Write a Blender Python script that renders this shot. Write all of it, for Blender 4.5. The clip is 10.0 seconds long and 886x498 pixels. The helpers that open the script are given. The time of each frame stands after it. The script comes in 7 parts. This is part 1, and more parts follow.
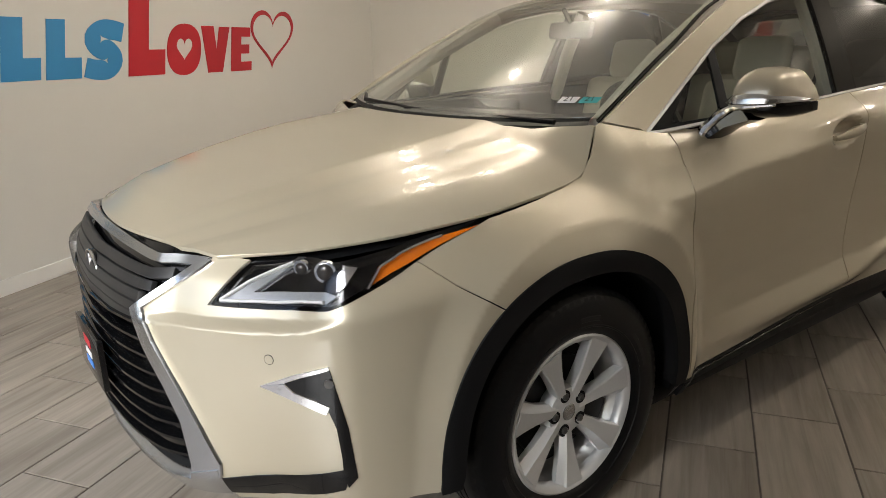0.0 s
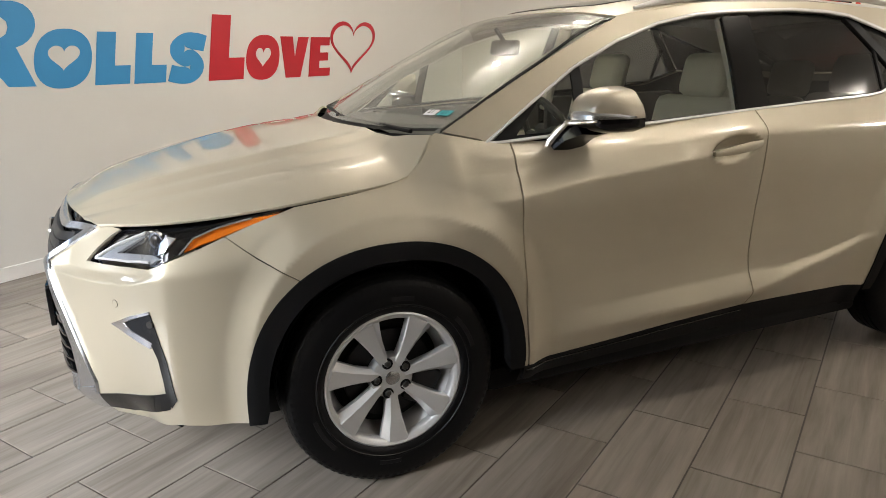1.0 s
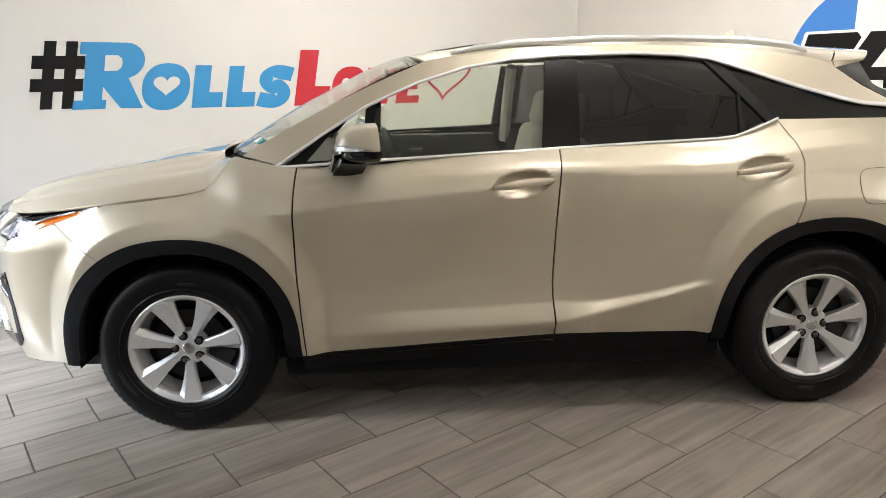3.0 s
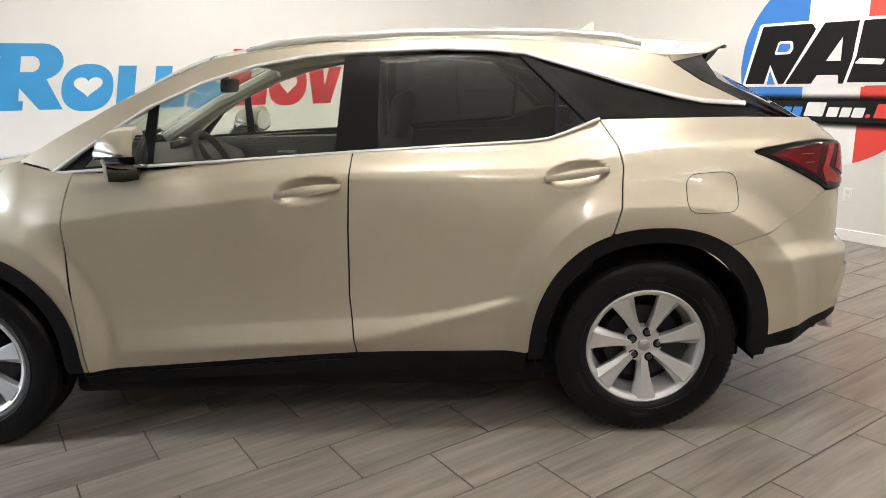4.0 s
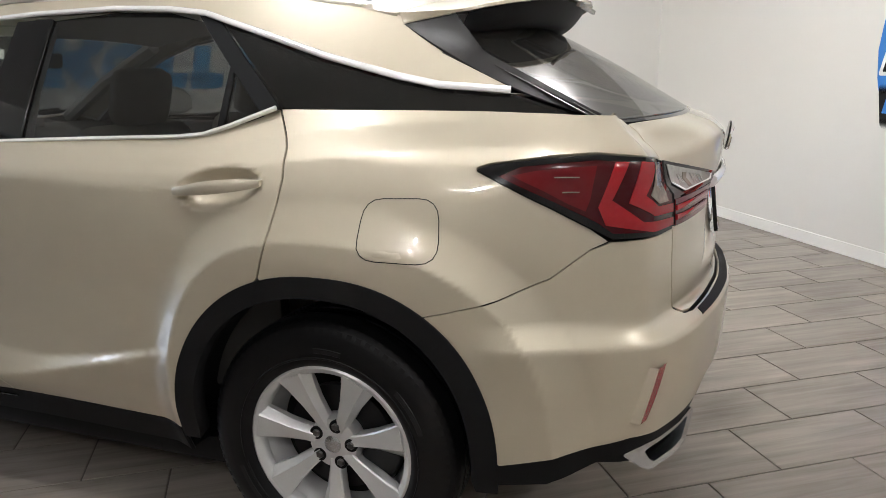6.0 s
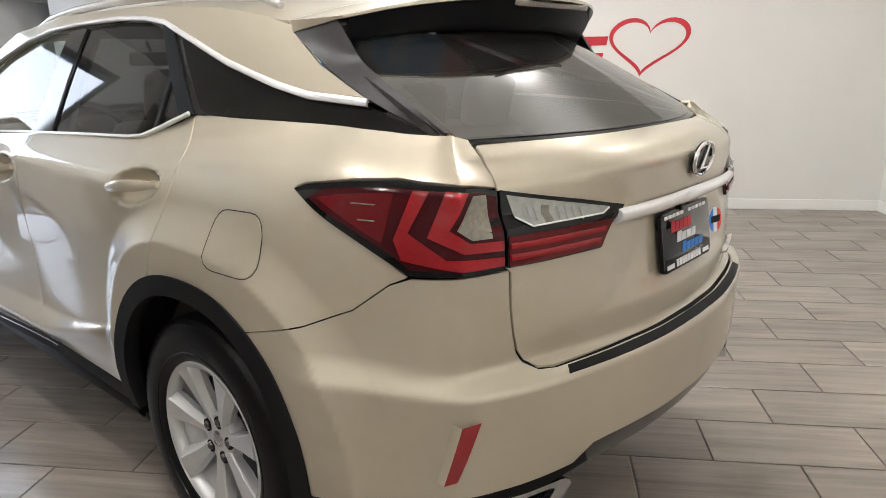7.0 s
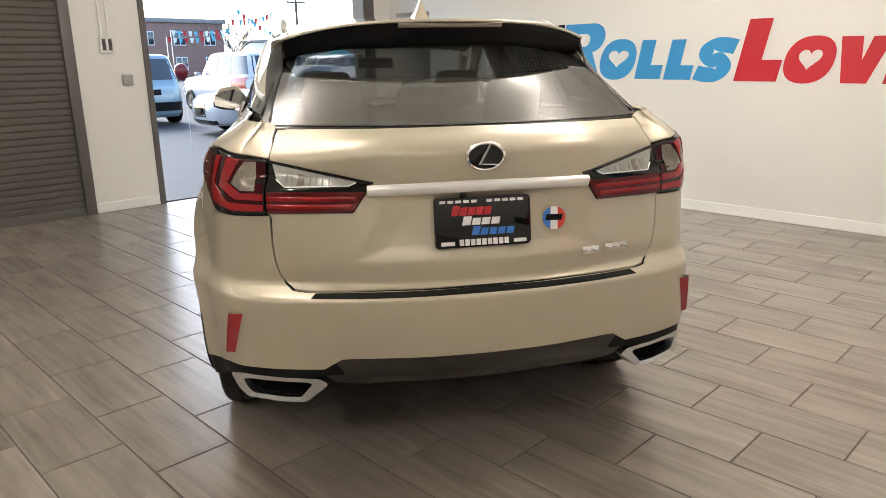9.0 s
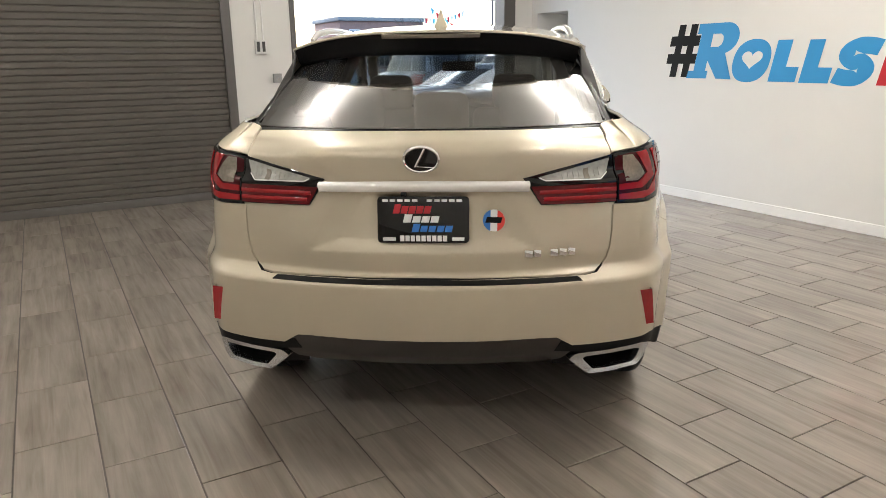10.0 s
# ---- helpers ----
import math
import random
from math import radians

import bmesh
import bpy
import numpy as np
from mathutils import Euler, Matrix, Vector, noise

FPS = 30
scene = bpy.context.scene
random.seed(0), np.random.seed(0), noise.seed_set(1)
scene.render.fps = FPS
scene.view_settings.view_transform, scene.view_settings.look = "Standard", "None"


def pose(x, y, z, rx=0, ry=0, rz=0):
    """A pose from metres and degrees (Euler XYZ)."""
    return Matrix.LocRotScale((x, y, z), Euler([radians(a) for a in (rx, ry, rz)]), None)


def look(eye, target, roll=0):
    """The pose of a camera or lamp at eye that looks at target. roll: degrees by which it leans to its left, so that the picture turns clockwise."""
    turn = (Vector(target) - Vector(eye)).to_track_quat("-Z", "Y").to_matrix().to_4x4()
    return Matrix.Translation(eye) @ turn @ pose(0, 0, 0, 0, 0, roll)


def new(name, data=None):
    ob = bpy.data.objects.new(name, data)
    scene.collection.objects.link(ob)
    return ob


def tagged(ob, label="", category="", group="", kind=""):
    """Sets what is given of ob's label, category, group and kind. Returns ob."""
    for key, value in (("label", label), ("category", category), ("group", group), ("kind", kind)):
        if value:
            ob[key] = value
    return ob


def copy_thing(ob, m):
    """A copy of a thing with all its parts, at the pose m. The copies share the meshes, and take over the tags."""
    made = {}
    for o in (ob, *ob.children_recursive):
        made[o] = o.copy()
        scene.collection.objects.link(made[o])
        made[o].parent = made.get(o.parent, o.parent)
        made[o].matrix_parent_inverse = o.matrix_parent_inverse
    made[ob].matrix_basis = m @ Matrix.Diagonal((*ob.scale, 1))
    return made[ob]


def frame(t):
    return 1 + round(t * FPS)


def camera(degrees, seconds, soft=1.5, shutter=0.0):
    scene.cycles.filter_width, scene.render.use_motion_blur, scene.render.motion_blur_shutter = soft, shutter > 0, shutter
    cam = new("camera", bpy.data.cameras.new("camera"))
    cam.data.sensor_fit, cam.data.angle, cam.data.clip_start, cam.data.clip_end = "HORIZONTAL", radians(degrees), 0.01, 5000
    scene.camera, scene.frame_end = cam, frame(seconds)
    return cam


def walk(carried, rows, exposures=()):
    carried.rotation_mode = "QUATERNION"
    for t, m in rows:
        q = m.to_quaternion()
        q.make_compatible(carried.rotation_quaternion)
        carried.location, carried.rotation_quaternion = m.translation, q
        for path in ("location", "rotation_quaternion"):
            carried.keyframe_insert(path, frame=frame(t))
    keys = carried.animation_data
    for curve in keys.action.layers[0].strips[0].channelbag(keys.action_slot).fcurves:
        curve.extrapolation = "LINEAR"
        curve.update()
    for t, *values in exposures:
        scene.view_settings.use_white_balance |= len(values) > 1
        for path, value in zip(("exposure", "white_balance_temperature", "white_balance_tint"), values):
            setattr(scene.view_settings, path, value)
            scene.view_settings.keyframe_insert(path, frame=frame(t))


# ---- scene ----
cam = camera(64.6, 10.0, 0.75)
LAMP_RADIUS, LAMP_GLOW, LAMP_COLOUR = 0.036, 265.0, (1.0, 0.93, 0.84)
PATH = [
    (0, (-2.758, -2.171, 1.415), (-1.626, -0.62, 0.856), -1.5),
    (0.5, (-2.424, -2.553, 1.415), (-1.446, -0.899, 0.86), -1.3),
    (1, (-2.092, -2.992, 1.453), (-1.333, -1.223, 0.909), -1.3),
    (1.5, (-1.83, -3.439, 1.486), (-1.307, -1.573, 0.99), -1.2),
    (2, (-1.383, -3.628, 1.465), (-0.973, -1.728, 0.991), -1.1),
    (2.2, (-1.203, -3.699, 1.497), (-0.863, -1.785, 1.026), -0.9),
    (3.3, (-0.167, -3.816, 1.487), (-0.092, -1.873, 1.018), -1.1),
    (3.5, (0.057, -3.764, 1.463), (0.104, -1.817, 1.007), -1.3),
    (4, (0.548, -3.625, 1.475), (0.564, -1.682, 1.0), -1.3),
    (4.5, (0.972, -3.405, 1.443), (0.894, -1.458, 0.991), -1.1),
    (5, (1.381, -3.063, 1.437), (1.244, -1.123, 0.973), -0.7),
    (5.5, (1.857, -2.777, 1.411), (1.502, -0.868, 0.931), -0.9),
    (6, (2.271, -2.484, 1.396), (1.643, -0.651, 0.902), -0.7),
    (6.2, (2.411, -2.327, 1.404), (1.647, -0.55, 0.892), -0.7),
    (7.3, (3.332, -1.657, 1.455), (1.869, -0.399, 0.929), -0.8),
    (7.5, (3.454, -1.505, 1.442), (1.867, -0.408, 0.915), -0.8),
    (8, (3.844, -1.228, 1.47), (2.103, -0.398, 0.942), -0.9),
    (8.5, (4.305, -0.968, 1.492), (2.479, -0.329, 0.985), -0.9),
    (9, (4.494, -0.566, 1.463), (2.601, -0.177, 0.947), -0.9),
    (9.5, (4.661, -0.181, 1.47), (2.736, -0.028, 0.95), -0.8),
    (10, (4.726, 0.23, 1.496), (2.799, 0.096, 0.978), -0.8),
]
walk(cam, [(t, look(eye, target, roll)) for t, eye, target, roll in PATH], [(0.0, 1.2, 7000, 10), (1.0, 1.6, 6700, 10), (2.2, 1.98, 6350, 10), (3.5, 2.22, 6200, 10), (4.5, 2.26, 6080, 10), (6.0, 2.02, 5850, 10), (7.5, 2.14, 6080, 10), (8.0, 2.1, 6180, 10), (9.0, 2.06, 6580, 10), (10.0, 2.08, 6330, 10)])

# ---- light ----
world = bpy.data.worlds.new("sky")
scene.world = world
world.use_nodes = True
wn = world.node_tree
sky = wn.nodes.new("ShaderNodeTexSky")
sky.sky_type, sky.sun_disc, sky.sun_elevation, sky.sun_rotation = "NISHITA", False, radians(35), radians(236)
sky.air_density, sky.dust_density, sky.ozone_density = 1.0, 1.5, 1.5
wn.links.new(sky.outputs[0], wn.nodes["Background"].inputs[0])
wn.nodes["Background"].inputs[1].default_value = 0.15
ROOM = 33.4  # degrees by which the room stands turned against the car
sun = new("sun", bpy.data.lights.new("sun", "SUN"))
sun.data.energy, sun.data.angle, sun.data.color = 1.75, radians(30), (0.78, 0.89, 1.0)
sun.matrix_world = look((-26, -17, 17), (-4, -3, 0))

# ---- materials ----
def material(name, colour, rough=0.5, metal=0.0, grain=0.06, scale=40.0, bump=0.0, coat=0.0, spec=0.5, broad=0.05):
    """A surface of one colour that varies at two scales, with optional relief."""
    m = bpy.data.materials.new(name)
    m.use_nodes = True
    t = m.node_tree
    b = t.nodes["Principled BSDF"]
    b.inputs["Roughness"].default_value, b.inputs["Metallic"].default_value = rough, metal
    b.inputs["Coat Weight"].default_value, b.inputs["Coat Roughness"].default_value = coat, 0.012
    b.inputs["Specular IOR Level"].default_value = spec
    co = t.nodes.new("ShaderNodeTexCoord")
    fine, wide = t.nodes.new("ShaderNodeTexNoise"), t.nodes.new("ShaderNodeTexNoise")
    fine.inputs["Scale"].default_value, fine.inputs["Detail"].default_value = scale, 4
    wide.inputs["Scale"].default_value, wide.inputs["Detail"].default_value = 1.7, 3
    mix = t.nodes.new("ShaderNodeMath")
    mix.operation = "MULTIPLY_ADD"
    t.links.new(co.outputs["Object"], fine.inputs[0])
    t.links.new(co.outputs["Object"], wide.inputs[0])
    a = t.nodes.new("ShaderNodeMapRange")
    a.inputs["To Min"].default_value, a.inputs["To Max"].default_value = 1 - grain, 1 + grain
    w = t.nodes.new("ShaderNodeMapRange")
    w.inputs["To Min"].default_value, w.inputs["To Max"].default_value = 1 - broad, 1 + broad
    t.links.new(fine.outputs[0], a.inputs[0])
    t.links.new(wide.outputs[0], w.inputs[0])
    mix.operation = "MULTIPLY"
    t.links.new(a.outputs[0], mix.inputs[0])
    t.links.new(w.outputs[0], mix.inputs[1])
    tint = t.nodes.new("ShaderNodeVectorMath")
    tint.operation = "SCALE"
    tint.inputs[0].default_value = colour
    t.links.new(mix.outputs[0], tint.inputs["Scale"])
    t.links.new(tint.outputs[0], b.inputs["Base Color"])
    if bump:
        n = t.nodes.new("ShaderNodeBump")
        n.inputs["Strength"].default_value, n.inputs["Distance"].default_value = bump, 0.002
        t.links.new(fine.outputs[0], n.inputs["Height"])
        t.links.new(n.outputs[0], b.inputs["Normal"])
    return m


def glass(name, tint, gloss=0.02, ior=1.5, film=0.0):
    """A thin pane: what lies behind shows through its tint, and it mirrors at grazing angles; film is a pale veil that
    stands in for haze and brighter reflections.
    """
    m = bpy.data.materials.new(name)
    m.use_nodes = True
    t = m.node_tree
    t.nodes.remove(t.nodes["Principled BSDF"])
    clear, shine, facing, mix = (t.nodes.new("ShaderNode" + k) for k in ("BsdfTransparent", "BsdfGlossy", "LayerWeight", "MixShader"))
    clear.inputs[0].default_value = (*tint, 1)
    shine.inputs["Roughness"].default_value = gloss
    facing.inputs[0].default_value = 0.5
    base = ((ior - 1) / (ior + 1)) ** 2
    rise, lift = t.nodes.new("ShaderNodeMath"), t.nodes.new("ShaderNodeMath")
    rise.operation, lift.operation = "POWER", "MULTIPLY_ADD"
    rise.inputs[1].default_value = 5.0
    lift.inputs[1].default_value, lift.inputs[2].default_value = 1 - base, base
    t.links.new(facing.outputs["Facing"], rise.inputs[0])
    t.links.new(rise.outputs[0], lift.inputs[0])
    t.links.new(lift.outputs[0], mix.inputs[0])
    t.links.new(clear.outputs[0], mix.inputs[1])
    t.links.new(shine.outputs[0], mix.inputs[2])
    # pale diffuse veil that paints haze and reflected brightness onto the pane
    haze, veil = t.nodes.new("ShaderNodeBsdfDiffuse"), t.nodes.new("ShaderNodeMixShader")
    haze.inputs[0].default_value = (0.75, 0.72, 0.65, 1)
    co, noise, amount = t.nodes.new("ShaderNodeTexCoord"), t.nodes.new("ShaderNodeTexNoise"), t.nodes.new("ShaderNodeMapRange")
    noise.inputs["Scale"].default_value, noise.inputs["Detail"].default_value = 2.5, 4
    amount.inputs["To Min"].default_value, amount.inputs["To Max"].default_value = film * 0.6, film * 1.4
    t.links.new(co.outputs["Object"], noise.inputs[0])
    t.links.new(noise.outputs[0], amount.inputs[0])
    t.links.new(amount.outputs[0], veil.inputs[0])
    t.links.new(mix.outputs[0], veil.inputs[1])
    t.links.new(haze.outputs[0], veil.inputs[2])
    t.links.new(veil.outputs[0], t.nodes["Material Output"].inputs[0])
    return m


def lit(name, colour, strength):
    m = material(name, colour, 0.4)
    b = m.node_tree.nodes["Principled BSDF"]
    b.inputs["Emission Color"].default_value, b.inputs["Emission Strength"].default_value = (*colour, 1), strength
    return m


PAINT = material("champagne_metallic_paint", (0.515, 0.46, 0.352), 0.43, 0.38, 0.05, 900, 0.0, 1.0, broad=0.015)
PAINT.node_tree.nodes["Principled BSDF"].inputs["Coat IOR"].default_value = 1.65
CLADDING = material("black_grained_plastic", (0.006, 0.006, 0.0065), 0.6, 0, 0.2, 300, 0.15, spec=0.15)
GLOSSBLACK = material("gloss_black", (0.004, 0.004, 0.0045), 0.06, 0, 0.1, 60, coat=0.0, spec=0.45)
SATINBLACK = material("satin_black", (0.005, 0.005, 0.0055), 0.5, 0, 0.1, 60, spec=0.15)
CHROME = material("chrome", (0.9, 0.9, 0.91), 0.07, 1, 0.02, 60)
BRIGHTTRIM = material("bright_polished_trim", (0.93, 0.93, 0.92), 0.22, 0.25, 0.02, 60, coat=0.6)
GARNISH = material("black_painted_trim", (0.022, 0.021, 0.021), 0.4, 0, 0.1, 60, spec=0.35)
SATIN = material("satin_metal", (0.66, 0.68, 0.71), 0.26, 1, 0.03, 60)
GUNMETAL = material("dark_grey_metallic", (0.04, 0.036, 0.034), 0.32, 0.5, 0.05, 60, coat=0.6)
TYRE = material("tyre_rubber", (0.0035, 0.0035, 0.004), 0.4, 0, 0.25, 80, 0.1, spec=0.22)
ALLOY = material("silver_alloy", (0.6, 0.6, 0.6), 0.36, 0.45, 0.04, 200, coat=0.6)
STEEL = material("brake_steel", (0.04, 0.04, 0.042), 0.5, 1, 0.1, 90)
DARKSTEEL = material("dark_caliper", (0.02, 0.02, 0.021), 0.5, 0.4, 0.1, 90)
TYREMARK = material("raised_rubber_marks", (0.007, 0.007, 0.0075), 0.5, 0, 0.2, 80, spec=0.3)
BOLT = material("lug_steel", (0.12, 0.115, 0.11), 0.35, 0.9, 0.1, 90)
CLEARGLASS = glass("green_tinted_glass", (0.86, 0.9, 0.84), 0.03, 1.6, 0.02)
WINDSCREEN = glass("windscreen_glass", (0.86, 0.9, 0.84), 0.05, 2.3, 0.14)
PRIVACY = glass("privacy_glass", (0.11, 0.11, 0.112), 0.03, 1.65, 0.008)
REARGLASS = glass("rear_privacy_glass", (0.26, 0.265, 0.27), 0.03, 3.2, 0.02)
LENS = glass("clear_lens", (0.9, 0.9, 0.92), 0.02, 1.45)
REDLENS = material("red_lens", (0.27, 0.006, 0.01), 0.12, 0, 0.05, 60, spec=0.6)
DARKRED = material("dark_red_lens", (0.045, 0.003, 0.005), 0.12, 0, 0.05, 60, spec=0.3)
LAMPGLASS = material("ribbed_clear_lamp", (0.24, 0.21, 0.175), 0.2, 0.3, 0.35, 90, 0.4, coat=0.3)
CLEARLAMP = material("clear_reversing_lens", (0.38, 0.38, 0.36), 0.2, 0.3, 0.3, 60, 0.3, coat=0.5)
DEEPLENS = material("deep_red_clear_lens", (0.11, 0.004, 0.007), 0.1, 0, 0.05, 60, spec=0.4)
EXHAUSTDARK = material("exhaust_inner_shade", (0.002, 0.002, 0.002), 0.95, 0, 0.2, 200, 0.1, spec=0.03)
REFLECTOR = material("red_reflector", (0.3, 0.01, 0.016), 0.25, 0, 0.2, 500, 0.3, coat=0.5)
AMBER = material("amber_lens", (0.88, 0.21, 0.01), 0.15, 0, 0.1, 200, coat=1.0)
FROSTED = material("frosted_light_guide", (0.3, 0.31, 0.32), 0.3, 0.2, 0.1, 70, 0.1, coat=0.5)
SILVERLAMP = material("lamp_reflector", (0.75, 0.76, 0.78), 0.18, 0.9, 0.05, 70, 0.1)
WHITEPLASTIC = material("white_plastic", (0.7, 0.7, 0.68), 0.4)
LEATHER = material("parchment_leather", (0.68, 0.63, 0.54), 0.5, 0, 0.08, 260, 0.15)
TRIM = material("dark_trim", (0.05, 0.048, 0.045), 0.6, 0, 0.1, 200, 0.2)
HEADLINER = material("pale_headliner", (0.74, 0.71, 0.65), 0.9, 0, 0.05, 200, 0.1)
MIRROR = material("mirror", (0.8, 0.8, 0.8), 0.01, 1, 0.0, 10, broad=0)
WALL = material("warm_white_wall_paint", (0.71, 0.697, 0.668), 0.55, 0, 0.012, 220, 0.08, broad=0.012)
TRIMWHITE = material("white_gloss_trim", (0.82, 0.81, 0.79), 0.35, 0, 0.01, 100)
CEILING = material("white_ceiling", (0.8, 0.79, 0.77), 0.8, 0, 0.02, 120, 0.1)
GROUT = material("grey_brown_grout", (0.07, 0.057, 0.047), 0.85, 0, 0.15, 150, 0.3)
STEELFRAME = material("grey_painted_steel", (0.1, 0.092, 0.086), 0.45, 0.0, 0.06, 80, 0.1)
SWITCHGREY = material("grey_switch_metal", (0.3, 0.3, 0.29), 0.45, 0.2, 0.06, 80)
SHUTTER = material("taupe_painted_shutter", (0.088, 0.078, 0.066), 0.6, 0.0, 0.05, 90, 0.05)
BLUE = material("blue_vinyl", (0.03, 0.27, 0.58), 0.45, 0, 0.02, 90)
ROYAL = material("royal_blue_vinyl", (0.035, 0.2, 0.62), 0.45, 0, 0.02, 90)
RED = material("red_vinyl", (0.5, 0.012, 0.025), 0.45, 0, 0.02, 90)
BRIGHTRED = material("bright_red_vinyl", (0.68, 0.05, 0.035), 0.45, 0, 0.02, 90)
BLACK = material("black_vinyl", (0.006, 0.006, 0.0065), 0.5, 0, 0.05, 90, spec=0.15)
WHITE = material("white_vinyl", (0.82, 0.82, 0.82), 0.4, 0, 0.01, 90)
ASPHALT = material("asphalt", (0.034, 0.036, 0.043), 0.85, 0, 0.25, 60, 0.5, broad=0.2)
BRICK = material("red_brown_brick", (0.3, 0.18, 0.15), 0.85, 0, 0.2, 8, 0.3, broad=0.2)
ROOFING = material("grey_roofing", (0.3, 0.29, 0.29), 0.85, 0, 0.2, 9)
CARWHITE = material("white_car_paint", (0.6, 0.61, 0.63), 0.25, 0, 0.02, 60, coat=1)
CARBLUE = material("pale_blue_car_paint", (0.25, 0.36, 0.42), 0.3, 0.3, 0.02, 60, coat=1)
CARDARK = material("dark_blue_car_paint", (0.008, 0.01, 0.016), 0.2, 0.1, 0.05, 60, coat=0.4)
BARK = material("grey_bark", (0.14, 0.12, 0.11), 0.9, 0, 0.3, 30, 0.4)
TEAL = material("turquoise_canvas", (0.05, 0.4, 0.42), 0.8)


def wood_tile():
    """Porcelain with long grey-brown grain, another shade and stretch of grain on every tile."""
    m = bpy.data.materials.new("wood_look_porcelain")
    m.use_nodes = True
    t = m.node_tree
    b = t.nodes["Principled BSDF"]
    co, info = t.nodes.new("ShaderNodeTexCoord"), t.nodes.new("ShaderNodeObjectInfo")
    geo = t.nodes.new("ShaderNodeNewGeometry")
    place = t.nodes.new("ShaderNodeVectorMath")
    place.operation = "ADD"
    both = t.nodes.new("ShaderNodeMath")
    both.operation = "ADD"
    t.links.new(info.outputs["Random"], both.inputs[0])
    t.links.new(geo.outputs["Random Per Island"], both.inputs[1])
    far = t.nodes.new("ShaderNodeMath")
    far.operation = "MULTIPLY"
    far.inputs[1].default_value = 37.0
    t.links.new(both.outputs[0], far.inputs[0])
    t.links.new(co.outputs["Object"], place.inputs[0])
    t.links.new(far.outputs[0], place.inputs[1])
    stretch = t.nodes.new("ShaderNodeMapping")
    stretch.inputs["Scale"].default_value = (1.6, 26.0, 1.0)
    t.links.new(place.outputs[0], stretch.inputs[0])
    grain, cloud = t.nodes.new("ShaderNodeTexNoise"), t.nodes.new("ShaderNodeTexNoise")
    grain.inputs["Scale"].default_value, grain.inputs["Detail"].default_value, grain.inputs["Distortion"].default_value = 1.0, 7, 0.5
    grain.inputs["Roughness"].default_value = 0.62
    cloud.inputs["Scale"].default_value, cloud.inputs["Detail"].default_value = 1.1, 3
    low = t.nodes.new("ShaderNodeMapping")
    low.inputs["Scale"].default_value = (1.3, 5.0, 1.0)
    t.links.new(place.outputs[0], low.inputs[0])
    t.links.new(stretch.outputs[0], grain.inputs[0])
    t.links.new(low.outputs[0], cloud.inputs[0])
    ramp = t.nodes.new("ShaderNodeValToRGB")
    ramp.color_ramp.elements[0].position, ramp.color_ramp.elements[0].color = 0.3, (0.165, 0.138, 0.112, 1)
    ramp.color_ramp.elements[1].position, ramp.color_ramp.elements[1].color = 0.72, (0.34, 0.30, 0.255, 1)
    e = ramp.color_ramp.elements.new(0.5)
    e.color = (0.255, 0.222, 0.187, 1)
    s = t.nodes.new("ShaderNodeMath")
    s.operation = "MULTIPLY_ADD"
    s.inputs[1].default_value, s.inputs[2].default_value = 0.45, 0.0
    t.links.new(cloud.outputs[0], s.inputs[0])
    s2 = t.nodes.new("ShaderNodeMath")
    s2.operation = "MULTIPLY_ADD"
    s2.inputs[1].default_value = 0.55
    t.links.new(grain.outputs[0], s2.inputs[0])
    t.links.new(s.outputs[0], s2.inputs[2])
    t.links.new(s2.outputs[0], ramp.inputs[0])
    shade = t.nodes.new("ShaderNodeMapRange")
    shade.inputs["To Min"].default_value, shade.inputs["To Max"].default_value = 0.93, 1.07
    frac = t.nodes.new("ShaderNodeMath")
    frac.operation = "FRACT"
    t.links.new(both.outputs[0], frac.inputs[0])
    t.links.new(frac.outputs[0], shade.inputs[0])
    tint = t.nodes.new("ShaderNodeVectorMath")
    tint.operation = "SCALE"
    t.links.new(ramp.outputs[0], tint.inputs[0])
    t.links.new(shade.outputs[0], tint.inputs["Scale"])
    t.links.new(tint.outputs[0], b.inputs["Base Color"])
    b.inputs["Roughness"].default_value = 0.27
    bump = t.nodes.new("ShaderNodeBump")
    bump.inputs["Strength"].default_value, bump.inputs["Distance"].default_value = 0.12, 0.001
    t.links.new(grain.outputs[0], bump.inputs["Height"])
    t.links.new(bump.outputs[0], b.inputs["Normal"])
    return m


TILE = wood_tile()
# ---- shape of the car body ----
def smooth_curve(xs, ys):
    """Monotone cubic through a few knots."""
    n = len(xs)
    h = [xs[i + 1] - xs[i] for i in range(n - 1)]
    d = [(ys[i + 1] - ys[i]) / h[i] for i in range(n - 1)]
    m = [d[0]] + [0.0 if d[i] * d[i + 1] <= 0 else 2 * d[i] * d[i + 1] / (d[i] + d[i + 1]) for i in range(n - 2)] + [d[-1]]

    def f(x):
        if x <= xs[0]:
            return ys[0] + m[0] * (x - xs[0])
        if x >= xs[-1]:
            return ys[-1] + m[-1] * (x - xs[-1])
        i = 0
        while x > xs[i + 1]:
            i += 1
        t = (x - xs[i]) / h[i]
        a, b = 2 * t ** 3 - 3 * t * t + 1, t ** 3 - 2 * t * t + t
        return a * ys[i] + b * h[i] * m[i] + (1 - a) * ys[i + 1] + (t ** 3 - t * t) * h[i] * m[i + 1]

    return f


def steps(t):
    t = min(1.0, max(0.0, t))
    return t * t * (3 - 2 * t)


